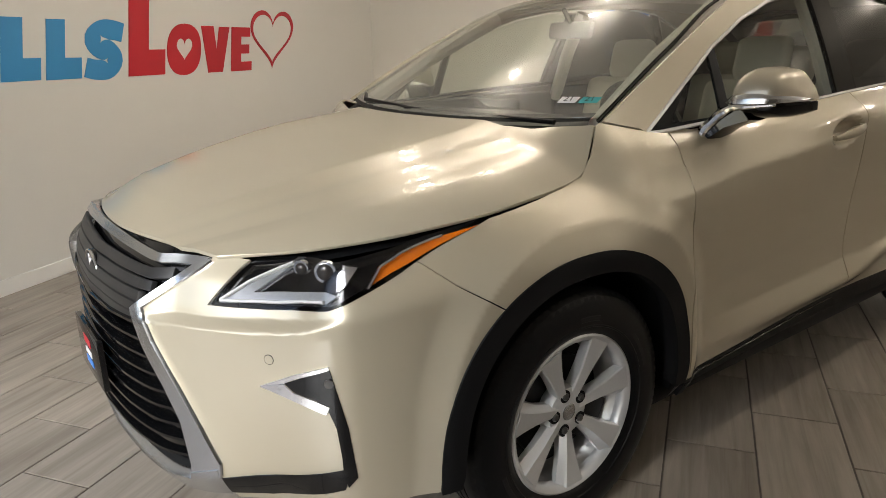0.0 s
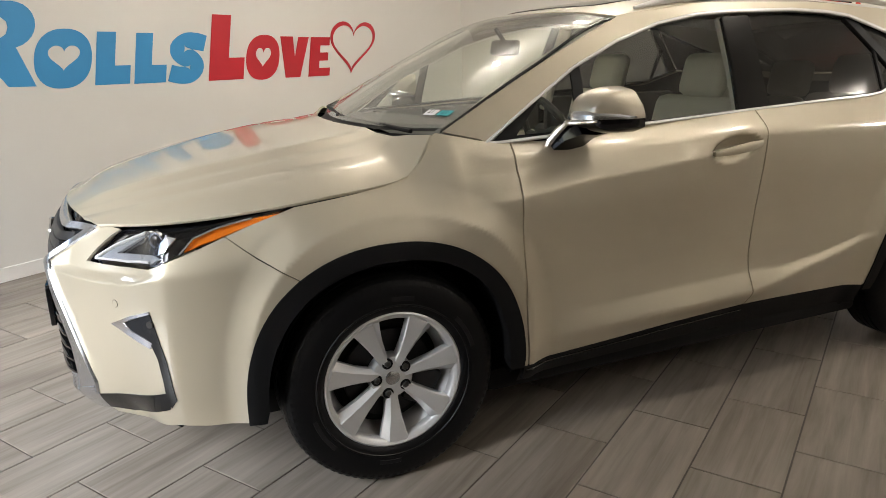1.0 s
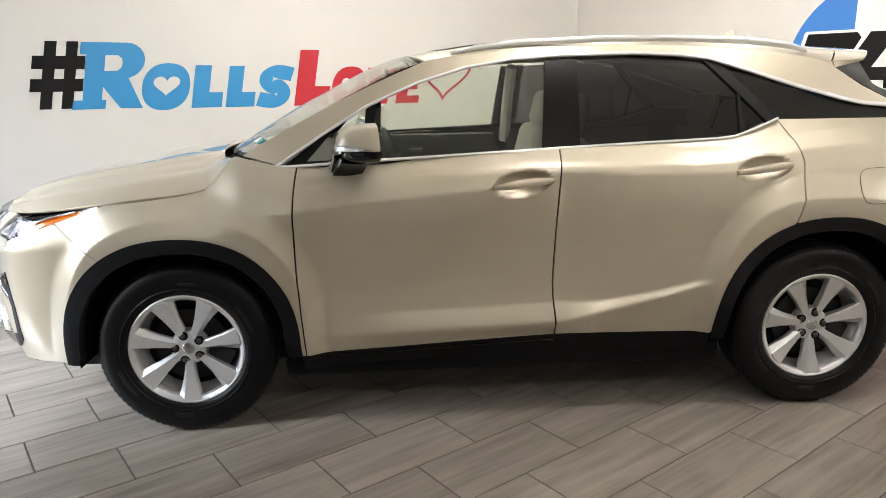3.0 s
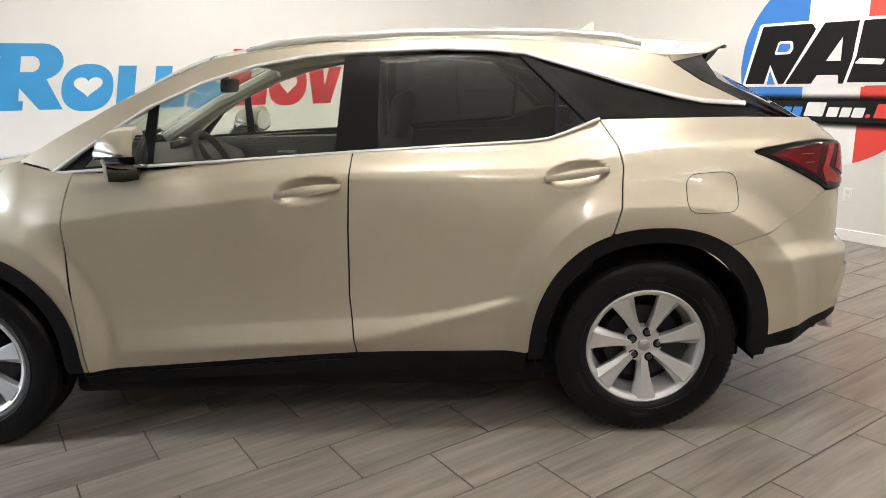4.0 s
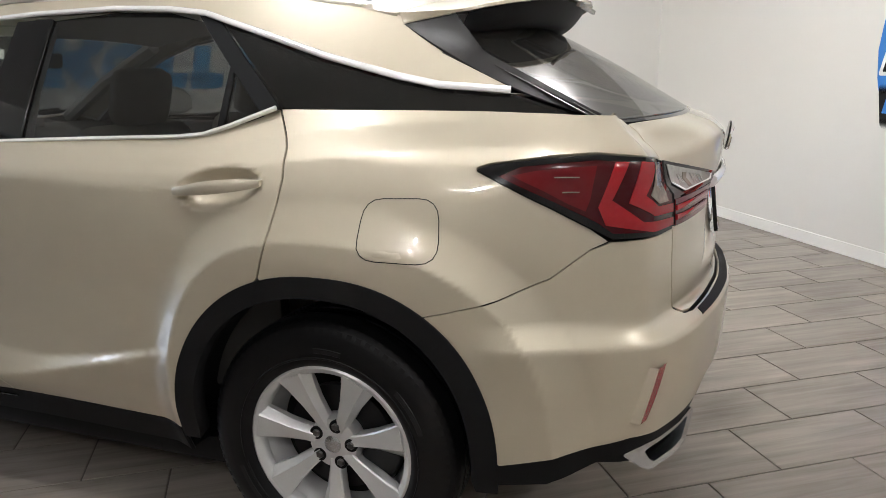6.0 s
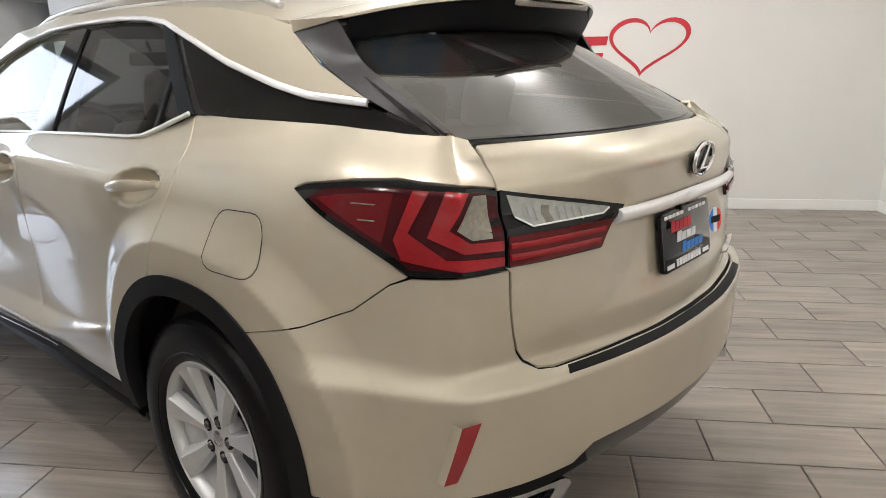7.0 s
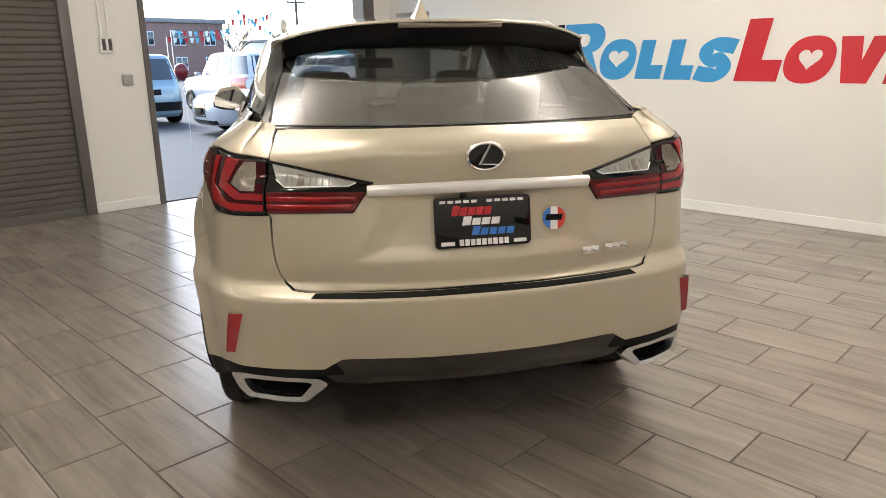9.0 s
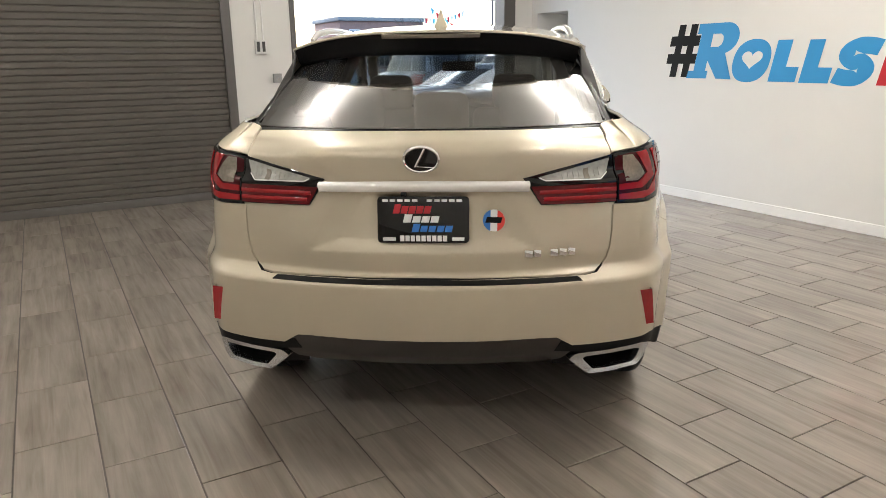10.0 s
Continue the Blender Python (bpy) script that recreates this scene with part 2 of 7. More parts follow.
# half of the body's outline in plan, from the nose round the flank to the tail: x, half width
PLAN = [(-2.46, 0.0), (-2.448, 0.22), (-2.418, 0.42), (-2.35, 0.56), (-2.235, 0.72), (-2.133, 0.85), (-2.07, 0.892), (-1.9, 0.925), (-1.65, 0.938),
        (-1.2, 0.936), (-0.85, 0.93), (0.2, 0.926), (0.85, 0.938), (1.3, 0.94), (1.65, 0.939), (1.85, 0.93), (2.0, 0.907), (2.12, 0.875), (2.19, 0.845), (2.25, 0.8), (2.29, 0.738), (2.328, 0.655), (2.368, 0.53), (2.41, 0.36), (2.44, 0.16), (2.447, 0.0)]
ARC = [0.0]
for (xa, wa), (xb, wb) in zip(PLAN, PLAN[1:]):
    ARC.append(ARC[-1] + math.hypot(xb - xa, wb - wa))
plan_x, plan_w = smooth_curve(ARC, [p[0] for p in PLAN]), smooth_curve(ARC, [p[1] for p in PLAN])


def find(f, value, lo, hi):
    up = f(hi) > f(lo)
    for _ in range(40):
        mid = (lo + hi) / 2
        if (f(mid) < value) == up:
            lo = mid
        else:
            hi = mid
    return lo


def at_x(x):
    return find(plan_x, x, 0.0, ARC[-1])


def nose(w):
    return find(plan_w, w, 0.0, ARC[8])


def tail(w):
    return find(plan_w, w, ARC[13], ARC[-1])


def station(u, *pairs):
    return u, smooth_curve([p[0] for p in pairs], [p[1] for p in pairs])


STATIONS = [
    station(0.0, (0.22, -0.13), (0.3, -0.04), (0.4, 0), (0.8, 0), (0.88, -0.03), (0.96, -0.09)),
    station(nose(0.53), (0.22, -0.13), (0.3, -0.05), (0.4, 0), (0.79, 0), (0.88, -0.028), (0.945, -0.075)),
    station(nose(0.72), (0.22, -0.14), (0.32, -0.06), (0.45, -0.01), (0.6, 0.004), (0.79, 0), (0.86, -0.03), (0.935, -0.1)),
    station(nose(0.87), (0.22, -0.08), (0.33, -0.03), (0.5, 0), (0.82, 0.002), (0.87, -0.012), (0.935, -0.045), (1.0, -0.1)),
    station(at_x(-1.9), (0.22, -0.05), (0.33, -0.01), (0.5, 0), (0.83, 0), (0.932, -0.042), (1.0, -0.1)),
    station(at_x(-1.68), (0.24, -0.03), (0.35, -0.01), (0.6, 0), (0.83, 0), (1.005, -0.045), (1.05, -0.1)),
    station(at_x(-1.29), (0.24, -0.03), (0.4, 0), (0.84, 0), (0.93, -0.03), (1.046, -0.105), (1.18, -0.19)),
    station(at_x(-1.1), (0.24, -0.04), (0.4, 0), (0.87, 0), (1.0, -0.035), (1.1, -0.09), (1.185, -0.16)),
    station(at_x(-0.9), (0.24, -0.06), (0.34, -0.01), (0.42, 0), (0.9, -0.005), (1.0, -0.02), (1.09, -0.06), (1.145, -0.115), (1.2, -0.16)),
    station(at_x(0.2), (0.24, -0.09), (0.36, -0.035), (0.45, 0), (0.6, -0.012), (0.95, -0.002), (1.1, -0.008), (1.135, -0.024), (1.2, -0.085), (1.24, -0.115)),
    station(at_x(0.9), (0.24, -0.09), (0.36, -0.04), (0.5, -0.008), (0.61, 0), (0.9, 0), (1.08, -0.02), (1.15, -0.058), (1.235, -0.122), (1.31, -0.175)),
    station(at_x(1.4), (0.24, -0.04), (0.4, -0.01), (0.9, 0), (1.0, -0.015), (1.09, -0.045), (1.17, -0.09), (1.31, -0.19)),
    station(at_x(1.75), (0.24, -0.06), (0.4, -0.01), (0.85, 0), (0.95, -0.01), (1.09, -0.04), (1.17, -0.08), (1.29, -0.205)),
    station(at_x(2.09), (0.24, -0.1), (0.36, -0.03), (0.5, -0.005), (0.725, 0), (0.8, -0.02), (0.99, -0.032), (1.18, -0.055), (1.275, -0.16)),
    station(tail(0.668), (0.24, -0.12), (0.34, -0.05), (0.5, -0.01), (0.735, 0), (0.785, -0.06), (0.84, -0.055), (1.0, -0.06), (1.17, -0.078), (1.265, -0.2)),
    station(tail(0.3), (0.24, -0.3), (0.34, -0.2), (0.42, -0.09), (0.48, -0.03), (0.55, -0.006), (0.74, 0), (0.775, -0.055), (0.86, -0.05), (0.95, -0.062), (1.06, -0.07), (1.1, -0.055), (1.19, -0.05), (1.235, -0.085), (1.264, -0.16)),
    station(ARC[-1], (0.24, -0.3), (0.34, -0.2), (0.42, -0.09), (0.48, -0.03), (0.55, -0.006), (0.74, 0), (0.775, -0.055), (0.86, -0.05), (0.95, -0.066), (1.06, -0.075), (1.1, -0.06), (1.19, -0.05), (1.235, -0.085), (1.264, -0.16)),
]
crease_z = smooth_curve([-0.85, -0.4, 0.2, 0.55, 0.9], [0.42, 0.435, 0.455, 0.525, 0.61])


crease_up = smooth_curve([-0.7, 0.2, 0.4, 0.6, 0.9], [0.085, 0.08, 0.045, 0.026, 0.018])
shoulder_z = smooth_curve([-1.2, -1.0, -0.826, -0.638, -0.412, -0.08, 0.151], [0.952, 0.957, 0.974, 1.0, 1.018, 1.047, 1.064])
upper_z = smooth_curve([-0.614, -0.124, 0.42, 0.876, 1.112, 1.317, 1.623, 1.949], [1.122, 1.127, 1.1275, 1.128, 1.144, 1.173, 1.201, 1.221])


ledge_z = smooth_curve([0.44, 0.6, 0.7, 0.8, 0.86, 0.9], [0.793, 0.798, 0.8, 0.81, 0.828, 0.846])


def ridge(e, high, low, up):
    """A crisp fold, high at e = 0, that runs out over low below and up above."""
    return high * max(0.0, 1 - (e / up if e > 0 else -e / low))


def shell(u, z, side=-1, off=0.0):
    """A point of the lower body: u along the outline in plan, z its height. Past the middle of nose or tail it goes on round the other side."""
    if u < 0:
        u, side = -u, -side
    if u > ARC[-1]:
        u, side = 2 * ARC[-1] - u, -side
    i = 0
    while i < len(STATIONS) - 2 and u > STATIONS[i + 1][0]:
        i += 1
    (ua, fa), (ub, fb) = STATIONS[i], STATIONS[i + 1]
    t = steps((u - ua) / (ub - ua))
    d = (1 - t) * fa(z) + t * fb(z) + off
    x, w = plan_x(u), plan_w(u)
    if x < -2.03 and z > 0.75:
        d -= 0.034 * steps((w - 0.42) / 0.1) * steps((0.905 - w) / 0.12) * min(1.0, max(0.0, (z - ledge_z(w) + 0.004) / 0.016))
    if -0.85 < x < 1.0:
        e = z - crease_z(x)
        lift = math.exp(-(e / 0.05) ** 2) if e < 0 else max(0.0, 1 - e / crease_up(x))
        d += 0.023 * lift * steps((x + 0.85) / 0.5) * steps((0.97 - x) / 0.3)
    if -1.15 < x < 0.12:
        d += ridge(z - shoulder_z(x), 0.027, 0.38, 0.09) * steps((x + 1.15) / 0.2) * steps((0.12 - x) / 0.35)
    if -0.75 < x < 2.1:
        d += ridge(z - upper_z(x), 0.018, 0.34, 0.065) * steps((x + 0.75) / 0.35) * steps((2.1 - x) / 0.2)
    if 1.78 < x < 2.2:
        d += ridge(z - 0.742, 0.012, 0.16, 0.06) * steps((x - 1.78) / 0.12) * steps((2.2 - x) / 0.15)
    for cx, a, b, hind in ((-1.395, 0.475, 0.57, 0.53), (1.395, 0.5, 0.6, 0.62)):
        if abs(x - cx) < 0.85 and z < 1.15:
            wide = a if x < cx else hind
            m = ((abs(x - cx) / wide) ** 2.5 + (max(0.0, z - 0.375) / b) ** 2.5) ** 0.4
            d += 0.032 * min(1.0, max(0.0, (1.17 - m) / 0.17)) ** 1.5
    if x > 2.2 and z > 0.76:
        inner = 0.27 + (z - 1.1) * 1.48
        if z > 1.09:
            d -= 0.075 * min(0.3, max(0.0, w - inner)) * steps((x - 2.25) / 0.06) * steps((z - 1.09) / 0.03) * steps((1.245 - z) / 0.03)
        else:
            dip = min((0.30 + (1.06 - z) * 0.65 - w) / 0.09, (z - 0.85) / 0.045, (1.075 - z) / 0.02)
            d -= 0.014 * min(1.0, max(0.0, dip))
    for cx, cz in ((0.05, 1.062), (1.097, 1.097)):
        r = ((x - cx) / 0.128) ** 2 + ((z - cz - 0.1 * (x - cx)) / 0.051) ** 2
        if r < 1:
            d -= 0.046 * (1 - r) ** 0.8
    e = 0.004
    lo, hi = u - e, u + e
    xa, wa = (plan_x(lo), plan_w(lo)) if lo > 0 else (plan_x(-lo), -plan_w(-lo))
    xb, wb = (plan_x(hi), plan_w(hi)) if hi < ARC[-1] else (plan_x(2 * ARC[-1] - hi), -plan_w(2 * ARC[-1] - hi))
    tx, tw = xb - xa, wb - wa
    k = math.hypot(tx, tw)
    return (x - tw / k * d, side * (w + tx / k * d * min(1.0, w / 0.15)), z)


def flank(x, z, side=-1, off=0.0):
    """A point of the side above the belt line."""
    w = 0.835 - 0.40 * (z - 1.2) - 0.19 * max(0.0, z - 1.2) ** 2
    w -= 0.135 * (max(0.0, x - 0.85) / 1.1) ** 2 + 0.05 * (max(0.0, -0.3 - x) / 0.65) ** 2
    return (x, side * (w + off), z + 0.4 * off)


def loft(centre, edge, power):
    """A surface between a curve in the middle plane and one along its edge, the same on both sides."""
    n = range(len(centre))
    c = [smooth_curve(n, [p[k] for p in centre]) for k in range(2)]
    e = [smooth_curve(n, [p[k] for p in edge]) for k in range(3)]

    def f(w, s, off=0.0):
        cx, cz, ex, ey, ez = c[0](w), c[1](w), e[0](w), e[1](w), e[2](w)
        a = abs(s)
        return (cx + (ex - cx) * a ** 2, s * ey, ez + (cz - ez) * (1 - a ** power) + off)

    return f


hood_loft = loft([(-2.37, 0.955), (-2.2, 1.01), (-1.9, 1.075), (-1.6, 1.125), (-1.42, 1.15), (-1.33, 1.162)],
                 [(-2.245, 0.54, 0.94), (-2.09, 0.667, 0.95), (-1.86, 0.81, 0.982), (-1.6, 0.88, 1.018), (-1.3, 0.836, 1.048), (-1.17, 0.77, 1.182)], 4.8)
roof_loft = loft([(-1.31, 1.165), (-0.85, 1.425), (-0.42, 1.605), (0.1, 1.67), (0.7, 1.682), (1.25, 1.656), (1.78, 1.622), (1.93, 1.612)],
                 [(-1.13, 0.748, 1.184), (-0.74, 0.702, 1.39), (-0.33, 0.645, 1.57), (0.15, 0.636, 1.622), (0.7, 0.632, 1.625), (1.2, 0.628, 1.595), (1.53, 0.638, 1.549), (1.695, 0.605, 1.554)], 3.2)
tailglass_loft = loft([(1.76, 1.555), (2.01, 1.425), (2.282, 1.266)], [(1.58, 0.585, 1.508), (1.83, 0.64, 1.39), (2.078, 0.68, 1.268)], 2.2)

# ---- building tools ----
def thing(name, label, category, group="", kind="", m=None):
    ob = tagged(new(name), label, category, group, kind)
    if m is not None:
        ob.matrix_world = m
    return ob


def mesh_part(name, verts, faces, mat, parent=None, label="", normals=None, smooth=True):
    me = bpy.data.meshes.new(name)
    me.from_pydata([tuple(v) for v in verts], [], faces)
    me.materials.append(mat)
    if smooth:
        me.polygons.foreach_set("use_smooth", [True] * len(me.polygons))
    if normals:
        me.normals_split_custom_set_from_vertices([tuple(n) for n in normals])
    ob = new(name, me)
    if parent is not None:
        ob.parent = parent
    if label:
        tagged(ob, label)
    return ob


def part(name, bm, mat, parent=None, label="", smooth=True, angle=40):
    bmesh.ops.recalc_face_normals(bm, faces=bm.faces)
    me = bpy.data.meshes.new(name)
    for f in bm.faces:
        f.smooth = smooth
    if smooth:
        for e in bm.edges:
            if len(e.link_faces) == 2 and e.calc_face_angle(0) > radians(angle):
                e.smooth = False
    bm.to_mesh(me)
    bm.free()
    me.materials.append(mat)
    ob = new(name, me)
    if parent is not None:
        ob.parent = parent
    if label:
        tagged(ob, label)
    return ob


def add_box(bm, lo, hi, bevel=0.0, m=None):
    c, s = [(a + b) / 2 for a, b in zip(lo, hi)], [b - a for a, b in zip(lo, hi)]
    r = bmesh.ops.create_cube(bm, size=1, matrix=(m or Matrix()) @ Matrix.Translation(c) @ Matrix.Diagonal((*s, 1)))
    if bevel:
        es = list({e for v in r["verts"] for e in v.link_edges})
        bmesh.ops.bevel(bm, geom=es, offset=bevel, segments=2, affect="EDGES", profile=0.5)


def box(lo, hi, bevel=0.0, m=None):
    bm = bmesh.new()
    add_box(bm, lo, hi, bevel, m)
    return bm


def add_tube(bm, pts, radius, sides=10, cap=True):
    """A round bar along points; radius is a number or one for each point."""
    pts = [Vector(p) for p in pts]
    rings = []
    for i, p in enumerate(pts):
        d = (pts[min(i + 1, len(pts) - 1)] - pts[max(i - 1, 0)]).normalized()
        a = d.orthogonal().normalized() if not rings else (ref - d * ref.dot(d)).normalized()
        ref = a
        b = d.cross(a)
        r = radius[i] if isinstance(radius, (list, tuple)) else radius
        rings.append([bm.verts.new(p + (a * math.cos(k * 2 * math.pi / sides) + b * math.sin(k * 2 * math.pi / sides)) * r) for k in range(sides)])
    for q, w in zip(rings, rings[1:]):
        for k in range(sides):
            bm.faces.new((q[k], q[(k + 1) % sides], w[(k + 1) % sides], w[k]))
    if cap:
        bm.faces.new(rings[0][::-1])
        bm.faces.new(rings[-1])


def tube(pts, radius, sides=10):
    bm = bmesh.new()
    add_tube(bm, pts, radius, sides)
    return bm


def lathe(profile, count=64, closed=False):
    """Turns (radius, y) pairs round the y axis."""
    bm = bmesh.new()
    rings = [[bm.verts.new((r * math.cos(a), y, r * math.sin(a))) for a in (k * 2 * math.pi / count for k in range(count))] for r, y in profile]
    if closed:
        rings.append(rings[0])
    for q, w in zip(rings, rings[1:]):
        for k in range(count):
            bm.faces.new((q[k], q[(k + 1) % count], w[(k + 1) % count], w[k]))
    return bm


def prism(poly, z0, z1, m=None, bevel=0.0):
    """A flat outline of (x, y) pulled from z0 to z1."""
    bm = bmesh.new()
    lo = [bm.verts.new((x, y, z0)) for x, y in poly]
    hi = [bm.verts.new((x, y, z1)) for x, y in poly]
    bm.faces.new(lo[::-1])
    top = bm.faces.new(hi)
    n = len(poly)
    for k in range(n):
        bm.faces.new((lo[k], lo[(k + 1) % n], hi[(k + 1) % n], hi[k]))
    if bevel:
        bmesh.ops.bevel(bm, geom=list(top.edges), offset=bevel, segments=2, affect="EDGES", profile=0.5)
    if m is not None:
        bm.transform(m)
    return bm


def rounded(poly, r, n=4, corners=None):
    """The outline with its corners rounded."""
    out, k = [], len(poly)
    for i, p in enumerate(poly):
        if corners is not None and i not in corners:
            out.append(p)
            continue
        p = Vector(p)
        a, b = Vector(poly[i - 1]) - p, Vector(poly[(i + 1) % k]) - p
        ra, rb = min(r, a.length * 0.48), min(r, b.length * 0.48)
        a, b = p + a.normalized() * ra, p + b.normalized() * rb
        for j in range(n + 1):
            t = j / n
            q = a * (1 - t) ** 2 + p * 2 * t * (1 - t) + b * t * t
            out.append((q.x, q.y))
    return out


def inside(poly, x, y):
    hit = False
    for (ax, ay), (bx, by) in zip(poly, poly[1:] + poly[:1]):
        if (ay > y) != (by > y) and x < (bx - ax) * (y - ay) / (by - ay) + ax:
            hit = not hit
    return hit


def clip(poly, x0, x1, y0, y1):
    for axis, value, sign in ((0, x0, 1), (0, x1, -1), (1, y0, 1), (1, y1, -1)):
        out = []
        for i, p in enumerate(poly):
            q = poly[i - 1]
            dp, dq = (p[axis] - value) * sign, (q[axis] - value) * sign
            if (dp >= 0) != (dq >= 0):
                t = dq / (dq - dp)
                out.append((q[0] + (p[0] - q[0]) * t, q[1] + (p[1] - q[1]) * t))
            if dp >= 0:
                out.append(p)
        poly = out
        if not poly:
            break
    return poly


def panel(name, f, poly, mat, parent, label="", step=(0.04, 0.03), thick=0.012, mirror=False, outward=(0, 0, 0.75)):
    """A panel on the curved surface f(a, b) inside an outline in (a, b), with folded edges. mirror: another on the far side."""
    area = sum(p[0] * q[1] - q[0] * p[1] for p, q in zip(poly, poly[1:] + poly[:1]))
    poly = list(poly) if area > 0 else list(poly)[::-1]
    xs, ys = [p[0] for p in poly], [p[1] for p in poly]
    na, nb = max(1, round((max(xs) - min(xs)) / step[0])), max(1, round((max(ys) - min(ys)) / step[1]))
    da, db = (max(xs) - min(xs)) / na, (max(ys) - min(ys)) / nb
    boxes = [(min(p[0], q[0]), max(p[0], q[0]), min(p[1], q[1]), max(p[1], q[1])) for p, q in zip(poly, poly[1:] + poly[:1])]
    verts, norms, flat, index, faces = [], [], [], {}, []

    def vert(a, b):
        key = (round(a, 5), round(b, 5))
        if key not in index:
            index[key] = len(verts)
            p = Vector(f(a, b))
            ea, eb = da * 0.6, db * 0.6
            n = (Vector(f(a + ea, b)) - Vector(f(a - ea, b))).cross(Vector(f(a, b + eb)) - Vector(f(a, b - eb)))
            verts.append(p)
            flat.append((a, b))
            norms.append(n.normalized())
        return index[key]

    for i in range(na):
        a0, a1 = min(xs) + i * da, min(xs) + (i + 1) * da
        for j in range(nb):
            b0, b1 = min(ys) + j * db, min(ys) + (j + 1) * db
            if any(u0 < a1 and u1 > a0 and v0 < b1 and v1 > b0 for u0, u1, v0, v1 in boxes):
                cell = clip(poly, a0, a1, b0, b1)
            elif inside(poly, (a0 + a1) / 2, (b0 + b1) / 2):
                cell = [(a0, b0), (a1, b0), (a1, b1), (a0, b1)]
            else:
                continue
            k = 0
            while len(cell) > 2 and k < len(cell):
                p, c, q = cell[k - 1], cell[k], cell[(k + 1) % len(cell)]
                ux, uy, vx, vy = c[0] - p[0], c[1] - p[1], q[0] - c[0], q[1] - c[1]
                if abs(ux * vy - uy * vx) < 1e-12 and ux * vx + uy * vy <= 0:
                    cell = cell[:k] + cell[k + 1:]
                    k = 0
                else:
                    k += 1
            ids = []
            for a, b in cell:
                k = vert(a, b)
                if not ids or (ids[-1] != k):
                    ids.append(k)
            ids.append(ids[0] if ids else -1)
            stack = []
            for k in ids:
                if k in stack:
                    at = stack.index(k)
                    loop, stack = stack[at:], stack[:at + 1]
                    size = sum(flat[p][0] * flat[q][1] - flat[q][0] * flat[p][1] for p, q in zip(loop, loop[1:] + loop[:1]))
                    if len(loop) > 2 and size > 1e-8:
                        faces.append(loop)
                else:
                    stack.append(k)
    mid = verts[len(verts) // 2]
    if norms[len(verts) // 2].dot(mid - Vector((mid.x * 0.6, outward[1], outward[2]))) < 0:
        faces = [g[::-1] for g in faces]
        norms = [-n for n in norms]
    if thick:
        count = {}
        for g in faces:
            for a, b in zip(g, g[1:] + g[:1]):
                count[(a, b)] = count.get((a, b), 0) + 1
        for a, b in [e for e in count if (e[1], e[0]) not in count]:
            va, vb, qa, qb = verts[a], verts[b], norms[a], norms[b]
            out = (vb - va).cross(qa)
            if out.length < 1e-9:
                continue
            out.normalize()
            k = len(verts)
            verts += [va, vb, vb - qb * thick, va - qa * thick]
            norms += [(out + qa).normalized(), (out + qb).normalized(), out, out]
            faces.append([k + 1, k, k + 3, k + 2])
    made = mesh_part(name, verts, faces, mat, parent, label, norms)
    if mirror:
        flip = [Vector((v.x, -v.y, v.z)) for v in verts]
        other = mesh_part(name, flip, [g[::-1] for g in faces], mat, parent, label, [Vector((n.x, -n.y, n.z)) for n in norms])
        return made, other
    return made


def strip(name, f, path, width, height, mat, parent, label="", gap=0.03, mirror=False, taper=False):
    """A raised moulding along a line in the surface f(a, b)."""
    pts = []
    for p, q in zip(path, path[1:]):
        n = max(1, int(math.hypot(q[0] - p[0], q[1] - p[1]) / gap))
        pts += [(p[0] + (q[0] - p[0]) * k / n, p[1] + (q[1] - p[1]) * k / n) for k in range(n)]
    pts.append(path[-1])
    place = [Vector(f(a, b)) for a, b in pts]
    shape = [(-0.5, -0.4), (-0.5, 0.55), (-0.3, 1.0), (0.3, 1.0), (0.5, 0.55), (0.5, -0.4)]
    bm = bmesh.new()
    rings = []
    for i, (a, b) in enumerate(pts):
        e = 0.004
        n = (Vector(f(a + e, b)) - Vector(f(a - e, b))).cross(Vector(f(a, b + e)) - Vector(f(a, b - e))).normalized()
        if n.dot(place[i] - Vector((place[i].x * 0.6, 0, 0.75))) < 0:
            n = -n
        t = (place[min(i + 1, len(pts) - 1)] - place[max(i - 1, 0)]).normalized()
        s = t.cross(n).normalized()
        k = 1.0
        if taper:
            k = min(1.0, 0.15 + 6 * min(i, len(pts) - 1 - i) / len(pts))
        w = width[0] + (width[1] - width[0]) * i / (len(pts) - 1) if isinstance(width, tuple) else width
        rings.append([bm.verts.new(place[i] + s * (u * w * k) + n * (v * height)) for u, v in shape])
    m = len(shape)
    for q, w in zip(rings, rings[1:]):
        for k in range(m):
            bm.faces.new((q[k], q[(k + 1) % m], w[(k + 1) % m], w[k]))
    bm.faces.new(rings[0])
    bm.faces.new(rings[-1])
    made = part(name, bm.copy(), mat, parent, label, angle=50)
    if mirror:
        bm.transform(Matrix.Diagonal((1, -1, 1, 1)))
        other = part(name, bm, mat, parent, label, angle=50)
        return made, other
    bm.free()
    return made


def both_sides(name, bm, mat, parent, label="", angle=40):
    other = bm.copy()
    other.transform(Matrix.Diagonal((1, -1, 1, 1)))
    return part(name, bm, mat, parent, label, angle=angle), part(name, other, mat, parent, label, angle=angle)

# ---- the showroom: p along the long wall, q across, turned against the car ----
RM = pose(0, 0, 0, 0, 0, ROOM)
P0, P1, Q0, Q1, HIGH = -4.13, 4.77, -10.0, 3.67, 3.3


def setting(name, bm, mat, label, category, smooth=False):
    ob = part(name, bm, mat, smooth=smooth)
    ob.matrix_world = RM
    return tagged(ob, label, category, kind="structure")


